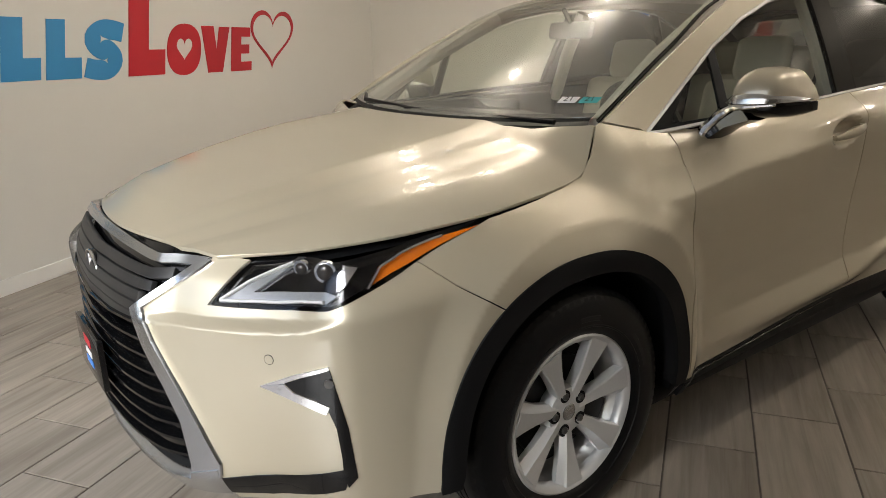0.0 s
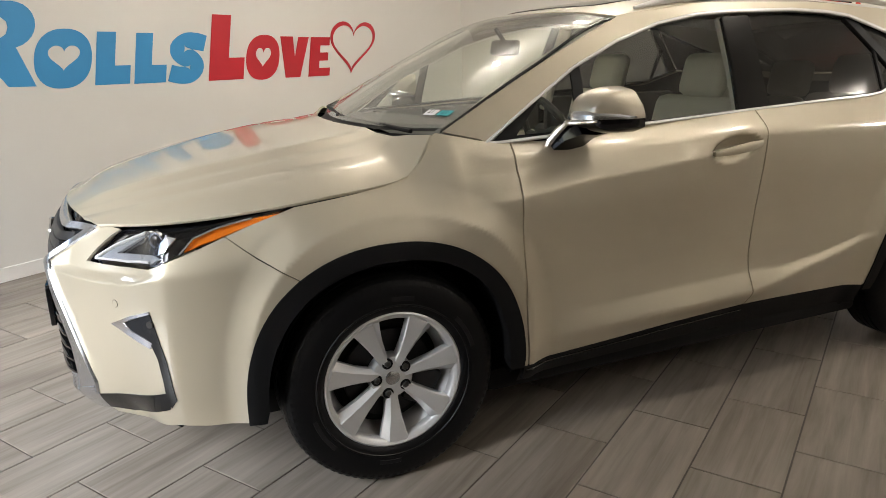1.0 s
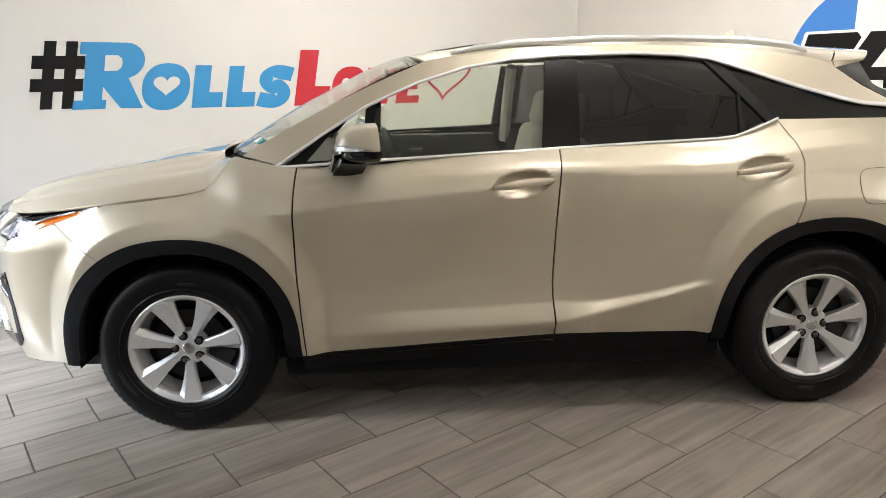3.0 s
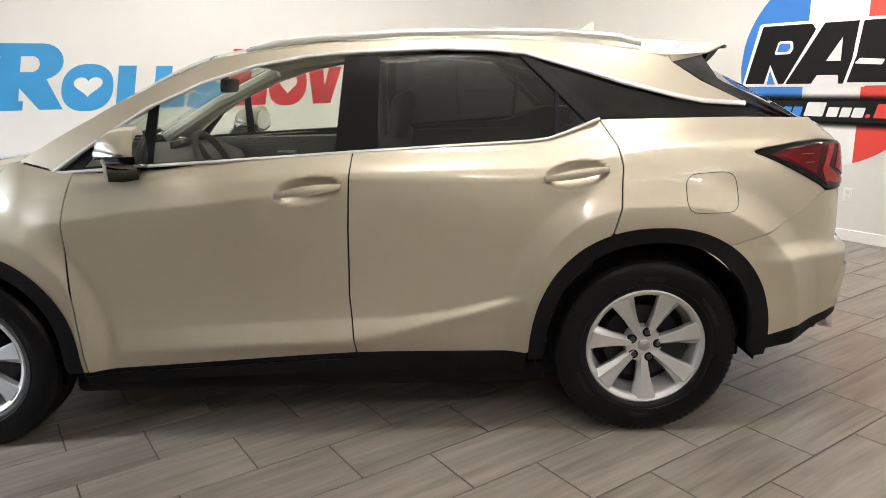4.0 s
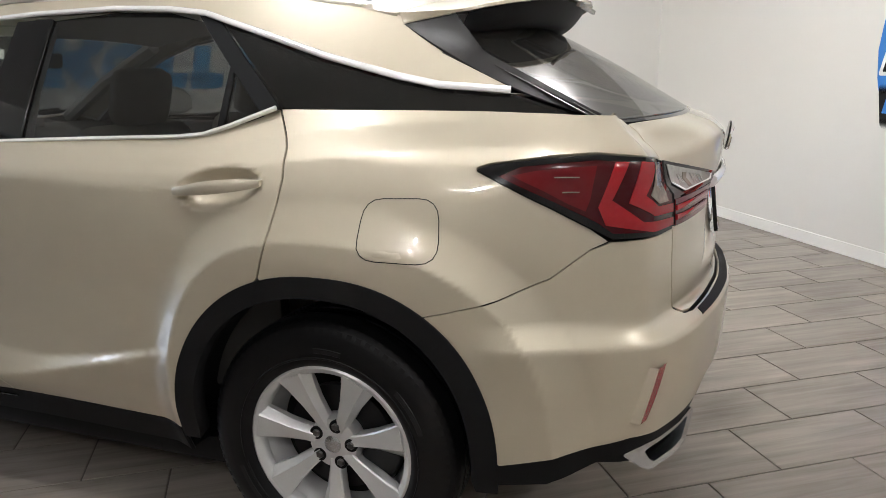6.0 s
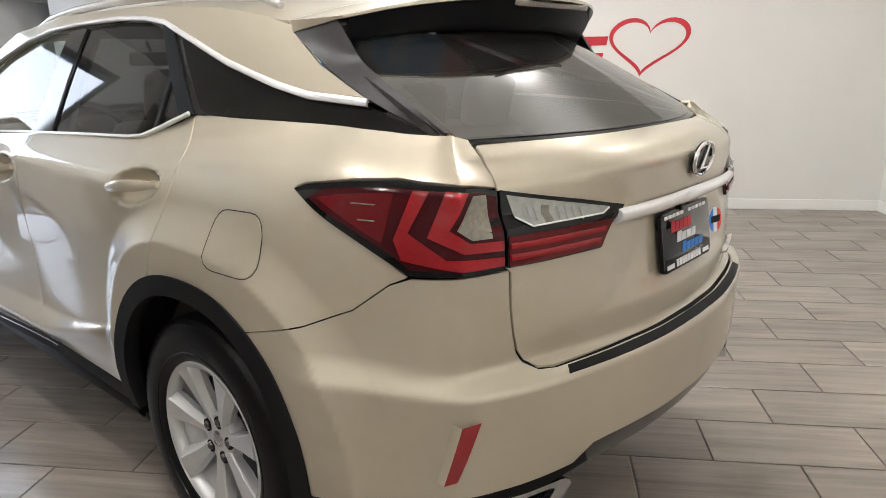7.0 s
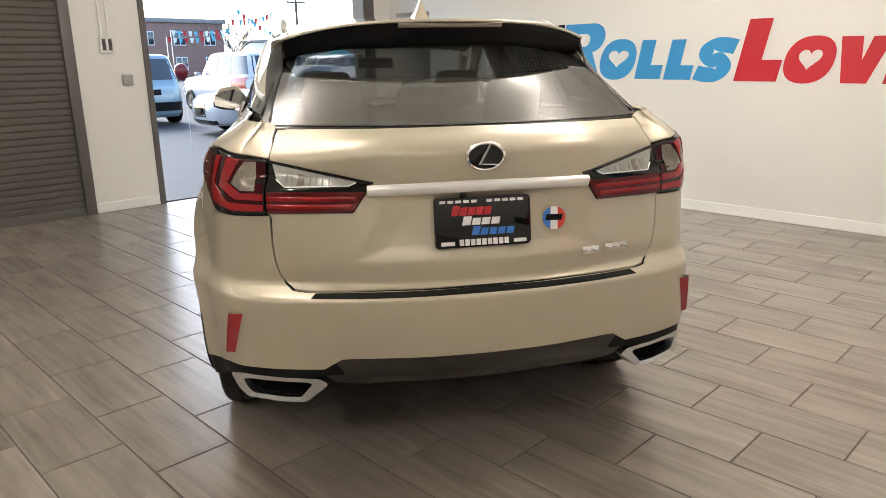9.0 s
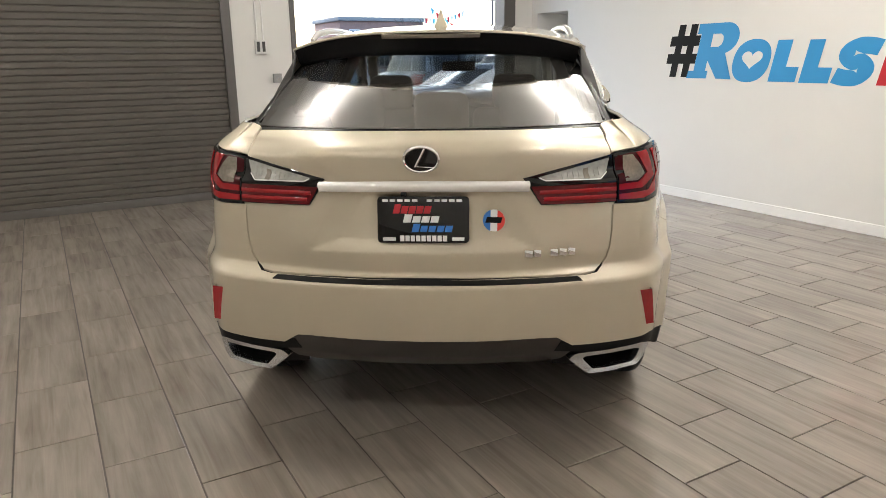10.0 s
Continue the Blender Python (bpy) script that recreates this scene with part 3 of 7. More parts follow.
NICHE0, NICHE1, NICHE_TOP = -4.0, -3.36, 2.1
bm = bmesh.new()
for lo, hi in (((P0 - 0.2, Q1, 0), (NICHE0, Q1 + 0.2, HIGH)), ((NICHE0, Q1, NICHE_TOP), (NICHE1, Q1 + 0.2, HIGH)), ((NICHE1, Q1, 0), (P1 + 0.2, Q1 + 0.2, HIGH)),
               ((NICHE0 - 0.1, Q1 + 0.2, 0), (NICHE0, Q1 + 0.9, NICHE_TOP + 0.1)), ((NICHE1, Q1 + 0.2, 0), (NICHE1 + 0.1, Q1 + 0.9, NICHE_TOP + 0.1)),
               ((NICHE0, Q1 + 0.2, NICHE_TOP), (NICHE1, Q1 + 0.9, NICHE_TOP + 0.1)), ((NICHE0 - 0.1, Q1 + 0.9, 0), (NICHE1 + 0.1, Q1 + 1.0, NICHE_TOP + 0.1))):
    add_box(bm, lo, hi)
setting("wall_north", bm, WALL, "long warm white painted wall with a painted slogan", "wall")
setting("wall_east", box((P1, Q0, 0), (P1 + 0.2, Q1, HIGH)), WALL, "warm white painted wall with a large round emblem", "wall")
setting("wall_south", box((P0 - 0.2, Q0 - 0.2, 0), (P1 + 0.2, Q0, HIGH)), WALL, "plain warm white painted wall behind the showroom floor", "wall")
OPEN0, OPEN1, TOP = 0.3, 3.2, 2.9
SHUT0, SHUT1 = -4.6, -0.54
bm = bmesh.new()
for lo, hi in (((P0 - 0.2, Q0, 0), (P0, SHUT0 - 0.1, HIGH)), ((P0 - 0.2, SHUT0 - 0.1, TOP), (P0, SHUT1 + 0.1, HIGH)), ((P0 - 0.2, SHUT1 + 0.1, 0), (P0, OPEN0 - 0.06, HIGH)),
               ((P0 - 0.2, OPEN0 - 0.06, TOP), (P0, OPEN1 + 0.18, HIGH)), ((P0 - 0.2, OPEN1 + 0.18, 0), (P0, Q1, HIGH))):
    add_box(bm, lo, hi)
setting("wall_west", bm, WALL, "white painted wall between roller shutter and open garage doorway", "wall")
setting("ceiling", box((P0 - 0.2, Q0 - 0.2, HIGH), (P1 + 0.2, Q1 + 0.2, HIGH + 0.2)), CEILING, "flat white painted ceiling", "ceiling")

bm = bmesh.new()
for lo, hi in (((NICHE1, Q1 - 0.016, 0), (P1, Q1 - 0.0005, 0.1)), ((P1 - 0.016, Q0, 0), (P1 - 0.0005, Q1 - 0.017, 0.1)), ((P0 + 0.0005, SHUT1 + 0.105, 0), (P0 + 0.016, OPEN0 - 0.066, 0.1)),
               ((P0 + 0.0005, OPEN1 + 0.185, 0), (P0 + 0.016, Q1 - 0.017, 0.1)), ((P0, Q0 + 0.0005, 0), (P1 - 0.017, Q0 + 0.016, 0.1))):
    add_box(bm, lo, hi, 0.005)
setting("baseboard", bm, TRIMWHITE, "white painted baseboard along the showroom walls", "baseboard")

# open garage doorway with its steel jambs
bm = bmesh.new()
add_box(bm, (P0 - 0.21, OPEN0 - 0.06, 0), (P0 + 0.02, OPEN0, TOP), 0.004)
add_box(bm, (P0 - 0.21, OPEN1, 0), (P0 + 0.02, OPEN1 + 0.18, TOP), 0.004)
add_box(bm, (P0 - 0.21, OPEN0 + 0.002, TOP - 0.08), (P0 + 0.02, OPEN1 - 0.002, TOP), 0.004)
setting("door_frame_1", bm, STEELFRAME, "dark grey steel jambs of the open garage doorway", "door frame")

# roller shutter, closed
shutter = thing("roller_shutter", "closed taupe slatted steel roller shutter with grey guides", "roller shutter", m=RM)
for q in (SHUT1, SHUT0 - 0.1):
    part("guide", box((P0 - 0.1, q, 0), (P0 + 0.05, q + 0.1, TOP), 0.004), STEELFRAME, shutter)

part("bottom_bar", box((P0 - 0.03, SHUT0 + 0.002, -0.03), (P0 + 0.03, SHUT1 - 0.002, 0.085), 0.004), STEELFRAME, shutter)
SLAT = 0.0665
prof = [(-0.006, 0.0), (0.004, 0.003), (0.0075, 0.012), (0.008, 0.032), (0.0075, 0.052), (0.003, 0.0605), (-0.006, 0.0635), (-0.006, SLAT)]
slat_me = bpy.data.meshes.new("slat")
slat_me.from_pydata([(x, q, z) for q in (SHUT0 - 0.012, SHUT1 + 0.012) for x, z in prof], [], [(k, k + 1, k + 1 + len(prof), k + len(prof)) for k in range(len(prof) - 1)])
slat_me.materials.append(SHUTTER)
for k in range(int((TOP - 0.09) / SLAT)):
    ob = new("slat", slat_me)
    ob.parent = shutter
    ob.location = (P0 - 0.005, 0, 0.082 + k * SLAT)

# side door in a recess of the long wall, beside the garage doorway
side_door = thing("door_1", "closed pale grey side door at the back of a wall recess", "door", kind="structure", m=RM)
QD = Q1 + 0.9
part("door_leaf", box((-3.92, QD - 0.03, 0.01), (-3.44, QD - 0.004, 1.99), 0.003), TRIMWHITE, side_door)
bm = bmesh.new()
add_box(bm, (-3.436, QD - 0.04, 0), (-3.4, QD - 0.002, 2.03), 0.003)
add_box(bm, (-3.96, QD - 0.04, 0), (-3.924, QD - 0.002, 2.03), 0.003)
add_box(bm, (-3.92, QD - 0.04, 1.994), (-3.44, QD - 0.002, 2.03), 0.003)
part("door_casing", bm, STEELFRAME, side_door)
bm = bmesh.new()
add_tube(bm, [(-3.5, QD - 0.03, 1.0), (-3.5, QD - 0.075, 1.0), (-3.61, QD - 0.08, 1.0)], 0.01, 8)
part("door_handle", bm, SATIN, side_door)

# boxes and conduits on the short wall
control = thing("outlet_box", "white double socket box with two dark slots on white conduits", "outlet", m=RM)
part("box_body", box((P0, -0.19, 1.6), (P0 + 0.05, -0.063, 1.75), 0.006), WHITEPLASTIC, control)
for q in (-0.158, -0.097):
    part("socket", box((P0 + 0.051, q - 0.017, 1.625), (P0 + 0.056, q + 0.017, 1.735), 0.002), TRIM, control)
for q in (-0.16, -0.09):
    part("conduit", tube([(P0 + 0.02, q, 1.752), (P0 + 0.02, q, HIGH - 0.002)], 0.011, 10), TRIMWHITE, control)
switch = thing("switch_box", "small grey metal push button box on the wall", "switch", m=RM)
part("switch_body", box((P0, -0.007, 1.28), (P0 + 0.045, 0.094, 1.383), 0.008), SWITCHGREY, switch)
part("button", tube([(P0 + 0.044, 0.043, 1.332), (P0 + 0.055, 0.043, 1.332)], 0.012, 12), SATIN, switch)
socket = thing("wall_socket", "white wall socket plate low on the emblem wall", "outlet", m=RM)
part("plate", box((P1 - 0.008, -0.325, 0.345), (P1 - 0.0005, -0.25, 0.465), 0.003), TRIMWHITE, socket)
for z in (0.38, 0.43):
    part("receptacle", box((P1 - 0.011, -0.303, z - 0.014), (P1 - 0.0085, -0.272, z + 0.014), 0.001), WHITEPLASTIC, socket)
socket = thing("wall_socket", "white wall socket plate low on the slogan wall", "outlet", m=RM)
part("plate", box((2.13, Q1 - 0.008, 0.36), (2.205, Q1 - 0.0005, 0.48), 0.003), TRIMWHITE, socket)
for z in (0.395, 0.445):
    part("receptacle", box((2.152, Q1 - 0.011, z - 0.014), (2.183, Q1 - 0.0085, z + 0.014), 0.001), WHITEPLASTIC, socket)

# small globe lamps under the ceiling, in rows along the room
# all out of view; the last four are added to brighten flank and tail
LAMPS = [(0.5, 1.5), (1.1, 0.8), (2.0, 0.7), (3.1, 0.1), (-0.3, -1.5), (0.9, -2.25), (-1.5, -4.2), (0.2, -5.6), (2.6, -5.6), (3.7, -4.2)]
can = None
for p, q in LAMPS:
    if can is None:
        can = thing("ceiling_lamp", "small glowing globe lamp on a short stem under the ceiling, out of view", "ceiling lamp", "ceiling lamps")
        part("rod", tube([(0, 0, 0), (0, 0, -0.08)], 0.008, 8), SATIN, can)
        part("canopy", tube([(0, 0, 0), (0, 0, -0.025)], 0.05, 20), TRIMWHITE, can)
        bm = bmesh.new()
        bmesh.ops.create_icosphere(bm, subdivisions=2, radius=LAMP_RADIUS, matrix=Matrix.Translation((0, 0, -0.08 - LAMP_RADIUS)))
        part("globe", bm, lit("warm_glowing_globe", LAMP_COLOUR, LAMP_GLOW), can)
        can.matrix_world = RM @ pose(p, q, HIGH)
    else:
        copy_thing(can, RM @ pose(p, q, HIGH))


# ---- painted slogan and emblem ----
def flat_shape(name, loops, mat, parent, label="", deep=0.003):
    """A thin cut-out from closed outlines; an outline inside another is a hole."""
    cu = bpy.data.curves.new(name, "CURVE")
    cu.dimensions, cu.fill_mode, cu.extrude = "2D", "BOTH", deep / 2
    for loop in loops:
        s = cu.splines.new("POLY")
        s.points.add(len(loop) - 1)
        for pt, (x, y) in zip(s.points, loop):
            pt.co = (x, y, 0, 1)
        s.use_cyclic_u = True
    tmp = bpy.data.objects.new(name, cu)
    me = bpy.data.meshes.new_from_object(tmp)
    bpy.data.objects.remove(tmp)
    me.materials.clear()
    me.materials.append(mat)
    ob = new(name, me)
    ob.parent = parent
    if label:
        tagged(ob, label)
    return ob


def heart(cx, tip, w, h, n=40):
    pts = []
    for k in range(n):
        a = 2 * math.pi * k / n
        x, y = 16 * math.sin(a) ** 3, 13 * math.cos(a) - 5 * math.cos(2 * a) - 2 * math.cos(3 * a) - math.cos(4 * a)
        pts.append((cx + x / 32 * w, tip + (y + 17) / 29 * h))
    return pts


def oval(cx, cy, rx, ry, n=44, power=2.3):
    out = []
    for k in range(n):
        c, s = math.cos(2 * math.pi * k / n), math.sin(2 * math.pi * k / n)
        out.append((cx + rx * math.copysign(abs(c) ** (2 / power), c), cy + ry * math.copysign(abs(s) ** (2 / power), s)))
    return out


def stroke(path, w0, w1):
    """A thick bent stroke along a path."""
    pts = []
    for i in range(len(path) - 1):
        a, b, c, d = (Vector(path[max(0, min(len(path) - 1, i + k))]) for k in (-1, 0, 1, 2))
        for k in range(5):
            t = k / 5
            pts.append(0.5 * (2 * b + (c - a) * t + (2 * a - 5 * b + 4 * c - d) * t * t + (3 * b - 3 * c + d - a) * t ** 3))
    pts.append(Vector(path[-1]))
    left, right = [], []
    for i, p in enumerate(pts):
        d = (pts[min(i + 1, len(pts) - 1)] - pts[max(0, i - 1)]).normalized()
        w = (w0 + (w1 - w0) * abs(2 * i / (len(pts) - 1) - 1)) / 2
        left.append((p.x - d.y * w, p.y + d.x * w))
        right.append((p.x + d.y * w, p.y - d.x * w))
    return left + right[::-1]


def letter_l(x, z, w, h, stem, foot):
    return [[(x, z), (x + w, z), (x + w, z + foot), (x + stem, z + foot), (x + stem, z + h), (x, z + h)]]


BASE = 1.25
slogan = thing("wall_slogan", "painted slogan in black, blue and red slanted capitals with a heart", "wall lettering")
slogan.matrix_world = RM @ pose(0, Q1 - 0.003, BASE, 90)


def painted(name, loops, mat, label=""):
    loops = [[(-0.366 + (x + 0.2 * (z - BASE) + 0.366) * 0.9887, (z - BASE) * 0.992 - 0.0035 * max(0, x + 0.4)) for x, z in loop] for loop in loops]
    return flat_shape(name, loops, mat, slogan, label)


z0, z1 = 1.295, 1.838
bars = [(-1.613, -1.524), (-1.452, -1.364)]
rows_z = [(1.435, 1.538), (1.617, 1.722)]
sign = [(bars[0][0], z0), (bars[0][1], z0), (bars[0][1], rows_z[0][0]), (bars[1][0], rows_z[0][0]), (bars[1][0], z0), (bars[1][1], z0), (bars[1][1], rows_z[0][0]), (-1.3, rows_z[0][0]),
        (-1.3, rows_z[0][1]), (bars[1][1], rows_z[0][1]), (bars[1][1], rows_z[1][0]), (-1.3, rows_z[1][0]), (-1.3, rows_z[1][1]), (bars[1][1], rows_z[1][1]), (bars[1][1], z1), (bars[1][0], z1),
        (bars[1][0], rows_z[1][1]), (bars[0][1], rows_z[1][1]), (bars[0][1], z1), (bars[0][0], z1), (bars[0][0], rows_z[1][1]), (-1.695, rows_z[1][1]), (-1.695, rows_z[1][0]), (bars[0][0], rows_z[1][0]),
        (bars[0][0], rows_z[0][1]), (-1.695, rows_z[0][1]), (-1.695, rows_z[0][0]), (bars[0][0], rows_z[0][0])]
hole = [(bars[0][1], rows_z[0][1]), (bars[1][0], rows_z[0][1]), (bars[1][0], rows_z[1][0]), (bars[0][1], rows_z[1][0])]
painted("hash_sign", [sign, hole], BLACK, "black hash sign")
x = -1.345
bowl = [(x + 0.36 + 0.165 * math.sin(a), 1.685 - 0.15 * math.cos(a)) for a in (math.pi * (1 - k / 12) for k in range(13))]
painted("letter", [[(x - 0.025, 1.285), (x + 0.235, 1.285), (x + 0.235, 1.36), (x + 0.2, 1.36), (x + 0.2, 1.47), (x + 0.36, 1.285), (x + 0.545, 1.28), (x + 0.40, 1.54)] + bowl[::-1] + [(x, 1.835), (x, 1.735), (x + 0.05, 1.735), (x + 0.05, 1.36), (x - 0.025, 1.36)],
                   [(x + 0.2, 1.60), (x + 0.3, 1.60), (x + 0.335, 1.625), (x + 0.345, 1.665), (x + 0.335, 1.705), (x + 0.3, 1.73), (x + 0.2, 1.73)]], BLUE, "tall blue letter")
painted("letter", [oval(-0.613, 1.46, 0.21, 0.204), heart(-0.612, 1.375, 0.235, 0.175)], BLUE, "blue round letter with a heart cut out")
painted("letter", letter_l(-0.37, 1.266, 0.284, 0.381, 0.152, 0.137), BLUE, "blue letter")
painted("letter", letter_l(-0.047, 1.262, 0.284, 0.38, 0.147, 0.137), BLUE, "blue letter")
sx, sz, sw, sh = 0.262, 1.25, 0.355, 0.395
painted("letter", [stroke([(sx + a * sw, sz + b * sh) for a, b in ((0.97, 0.79), (0.7, 0.835), (0.42, 0.83), (0.2, 0.7), (0.33, 0.56), (0.62, 0.46), (0.77, 0.31), (0.6, 0.17), (0.3, 0.16), (0.03, 0.21))], 0.15, 0.13)], BLUE, "blue letter")
painted("letter", letter_l(0.665, 1.255, 0.385, 0.546, 0.205, 0.188), RED, "tall red letter")
painted("letter", [oval(1.274, 1.44, 0.204, 0.2), heart(1.275, 1.35, 0.19, 0.175)], RED, "red round letter with a heart cut out")
painted("letter", [[(1.476, 1.627), (1.64, 1.627), (1.685, 1.43), (1.715, 1.623), (1.86, 1.623), (1.775, 1.246), (1.578, 1.247)]], RED, "red letter")
x, w = 1.892, 0.31
painted("letter", [[(x, 1.245), (x + w, 1.245), (x + w, 1.325), (x + 0.145, 1.325), (x + 0.145, 1.395), (x + w - 0.04, 1.395), (x + w - 0.04, 1.475), (x + 0.145, 1.475), (x + 0.145, 1.543), (x + w - 0.03, 1.543), (x + w - 0.03, 1.624), (x, 1.624)]], RED, "red letter")
painted("heart_outline", [heart(2.545, 1.25, 0.735, 0.535, 60), heart(2.545, 1.297, 0.655, 0.448, 60)], RED, "red heart outline")

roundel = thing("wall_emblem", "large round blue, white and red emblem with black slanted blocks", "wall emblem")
roundel.matrix_world = RM @ pose(P1 - 0.003, -0.03, 1.5, 90, 0, -90)
R = 0.862


def disc_slice(a, b, r=R):
    """The part of a disc between two upright lines."""
    n = 30
    top = [(a + (b - a) * k / n, math.sqrt(max(0, r * r - (a + (b - a) * k / n) ** 2))) for k in range(n + 1)]
    return top + [(x, -y) for x, y in top[::-1]]


flat_shape("blue_segment", [disc_slice(-R, -0.235)], ROYAL, roundel, "blue vinyl segment", 0.002)
flat_shape("white_band", [disc_slice(-0.235, 0.267)], WHITE, roundel, "white vinyl band", 0.002)
flat_shape("red_segment", [disc_slice(0.267, R)], BRIGHTRED, roundel, "red vinyl segment", 0.002)


def raised(name, loops, mat, up, label=""):
    ob = flat_shape(name, loops, mat, roundel, label, 0.002)
    ob.location = (0, 0, up)
    return ob


def slanted(x, z, w, h, k=0.25):
    return [(x, z), (x + w, z), (x + w + k * h, z + h), (x + k * h, z + h)]


def widened(loop, d):
    """An outline grown by d on all sides."""
    cx, cy = sum(p[0] for p in loop) / len(loop), sum(p[1] for p in loop) / len(loop)
    return rounded([(x + math.copysign(d, x - cx) * 1.3, y + math.copysign(d, y - cy)) for x, y in loop], d)


blocks = ([(-0.802, -0.15), (-0.418, -0.15), (-0.16, 0.31), (-0.20, 0.364), (-0.66, 0.366)],
          [(-0.398, -0.15), (0.275, -0.15), (0.285, 0.361), (-0.085, 0.363)],
          [(0.15, -0.14), (0.6, -0.14), (0.7, 0.05), (0.74, 0.36), (0.24, 0.36), (0.21, 0.08)])
for k, block in enumerate(blocks):
    raised("block_outline", [widened(block, 0.026)], WHITE, 0.003 + 0.004 * k, "white airbrushed outline")
    raised("block", [rounded(block, 0.012)], BLACK, 0.005 + 0.004 * k, "black slanted block")
up = 0.016
raised("notch_edge", [rounded([(-0.524, 0.112), (-0.375, 0.112), (-0.345, 0.16), (-0.36, 0.228), (-0.49, 0.228)], 0.02)], WHITE, up)
raised("notch", [rounded([(-0.498, 0.133), (-0.4, 0.133), (-0.372, 0.165), (-0.382, 0.205), (-0.478, 0.205)], 0.015)], ROYAL, up + 0.002)
raised("notch_edge", [[(-0.605, -0.152), (-0.462, -0.152), (-0.555, 0.02)]], WHITE, up)
raised("notch", [[(-0.572, -0.154), (-0.492, -0.154), (-0.552, -0.03)]], ROYAL, up + 0.002)
raised("notch", [[(-0.042, 0.043), (0.085, 0.041), (0.081, 0.238)]], WHITE, up)
raised("notch", [[(-0.156, -0.152), (0.08, -0.152), (0.074, -0.077), (-0.109, -0.076)]], WHITE, up)
raised("notch", [rounded([(0.2, 0.015), (0.42, 0.0), (0.44, 0.045), (0.24, 0.06)], 0.012)], WHITE, up)
raised("notch", [rounded([(0.42, 0.22), (0.76, 0.22), (0.77, 0.26), (0.43, 0.26)], 0.012)], WHITE, up)

AIRBRUSH = material("airbrushed_black_paint", (0.008, 0.008, 0.0085), 0.5, 0, 0.05, 90, spec=0.15)
at = AIRBRUSH.node_tree
co, axes, far_, fade, thin, blend = (at.nodes.new("ShaderNode" + k) for k in ("TexCoord", "SeparateXYZ", "Math", "MapRange", "BsdfTransparent", "MixShader"))
far_.operation = "ABSOLUTE"
fade.interpolation_type = "SMOOTHSTEP"
fade.inputs["From Min"].default_value, fade.inputs["From Max"].default_value = 0.075, 0.16
at.links.new(co.outputs["Object"], axes.inputs[0])
at.links.new(axes.outputs["Y"], far_.inputs[0])
at.links.new(far_.outputs[0], fade.inputs[0])
at.links.new(fade.outputs[0], blend.inputs[0])
at.links.new(at.nodes["Principled BSDF"].outputs[0], blend.inputs[1])
at.links.new(thin.outputs[0], blend.inputs[2])
at.links.new(blend.outputs[0], at.nodes["Material Output"].inputs[0])
strip_band = raised("band", [rounded([(-0.76, -0.16), (1.0, -0.16), (1.03, 0.16), (-0.82, 0.16)], 0.05)], AIRBRUSH, 0.004, "black airbrushed band")
strip_band.location = (0, -0.385, 0.004)
for x, w, h, mat in ((-0.762, 0.13, 0.118, ROYAL), (-0.605, 0.095, 0.078, ROYAL), (-0.495, 0.075, 0.078, ROYAL), (-0.405, 0.075, 0.08, ROYAL), (-0.315, 0.085, 0.082, ROYAL), (-0.2, 0.17, 0.122, WHITE), (0.0, 0.095, 0.082, WHITE),
                     (0.115, 0.085, 0.082, WHITE), (0.215, 0.095, 0.082, WHITE), (0.33, 0.035, 0.03, BRIGHTRED), (0.395, 0.12, 0.115, BRIGHTRED), (0.54, 0.095, 0.082, BRIGHTRED), (0.655, 0.13, 0.082, BRIGHTRED)):
    raised("bar", [rounded(slanted(x, -0.432, w, h), 0.012)], mat, 0.007)

# ---- outside the doorway ----
ground = part("ground", box((-600, -600, -0.6), (600, 600, -0.125)), ASPHALT, smooth=False)
tagged(ground, "wide dark asphalt ground reaching the horizon", "ground", kind="structure")
lot = part("pavement", box((P0 - 60, -40, -0.122), (P0 - 0.2, 40, -0.02)), ASPHALT, smooth=False)
lot.matrix_world = RM
tagged(lot, "dark asphalt parking lot in front of the doorway", "parking lot", kind="structure")
PANE = material("dark_car_glass", (0.03, 0.04, 0.05), 0.05, 0, 0.05, 30, coat=1.0)
TAILRED = material("red_tail_lamp", (0.5, 0.03, 0.035), 0.2, 0, 0.05, 60, coat=1.0)


def slice_loft(levels, n=40):
    """A closed hull from level outlines: height, front, rear, half width, corner power; x runs from the nose to the tail."""
    bm = bmesh.new()
    rings = []
    for z, xf, xr, w, p in levels:
        ring = []
        for k in range(n):
            a = 2 * math.pi * k / n
            c, s = math.cos(a), math.sin(a)
            x = (xf + xr) / 2 + (xr - xf) / 2 * math.copysign(abs(c) ** (2 / p), c)
            ring.append(bm.verts.new((x, w * math.copysign(abs(s) ** (2 / p), s), z)))
        rings.append(ring)
    for p, q in zip(rings, rings[1:]):
        for k in range(n):
            bm.faces.new((p[k], p[(k + 1) % n], q[(k + 1) % n], q[k]))
    bm.faces.new(rings[0][::-1])
    bm.faces.new(rings[-1])
    return bm


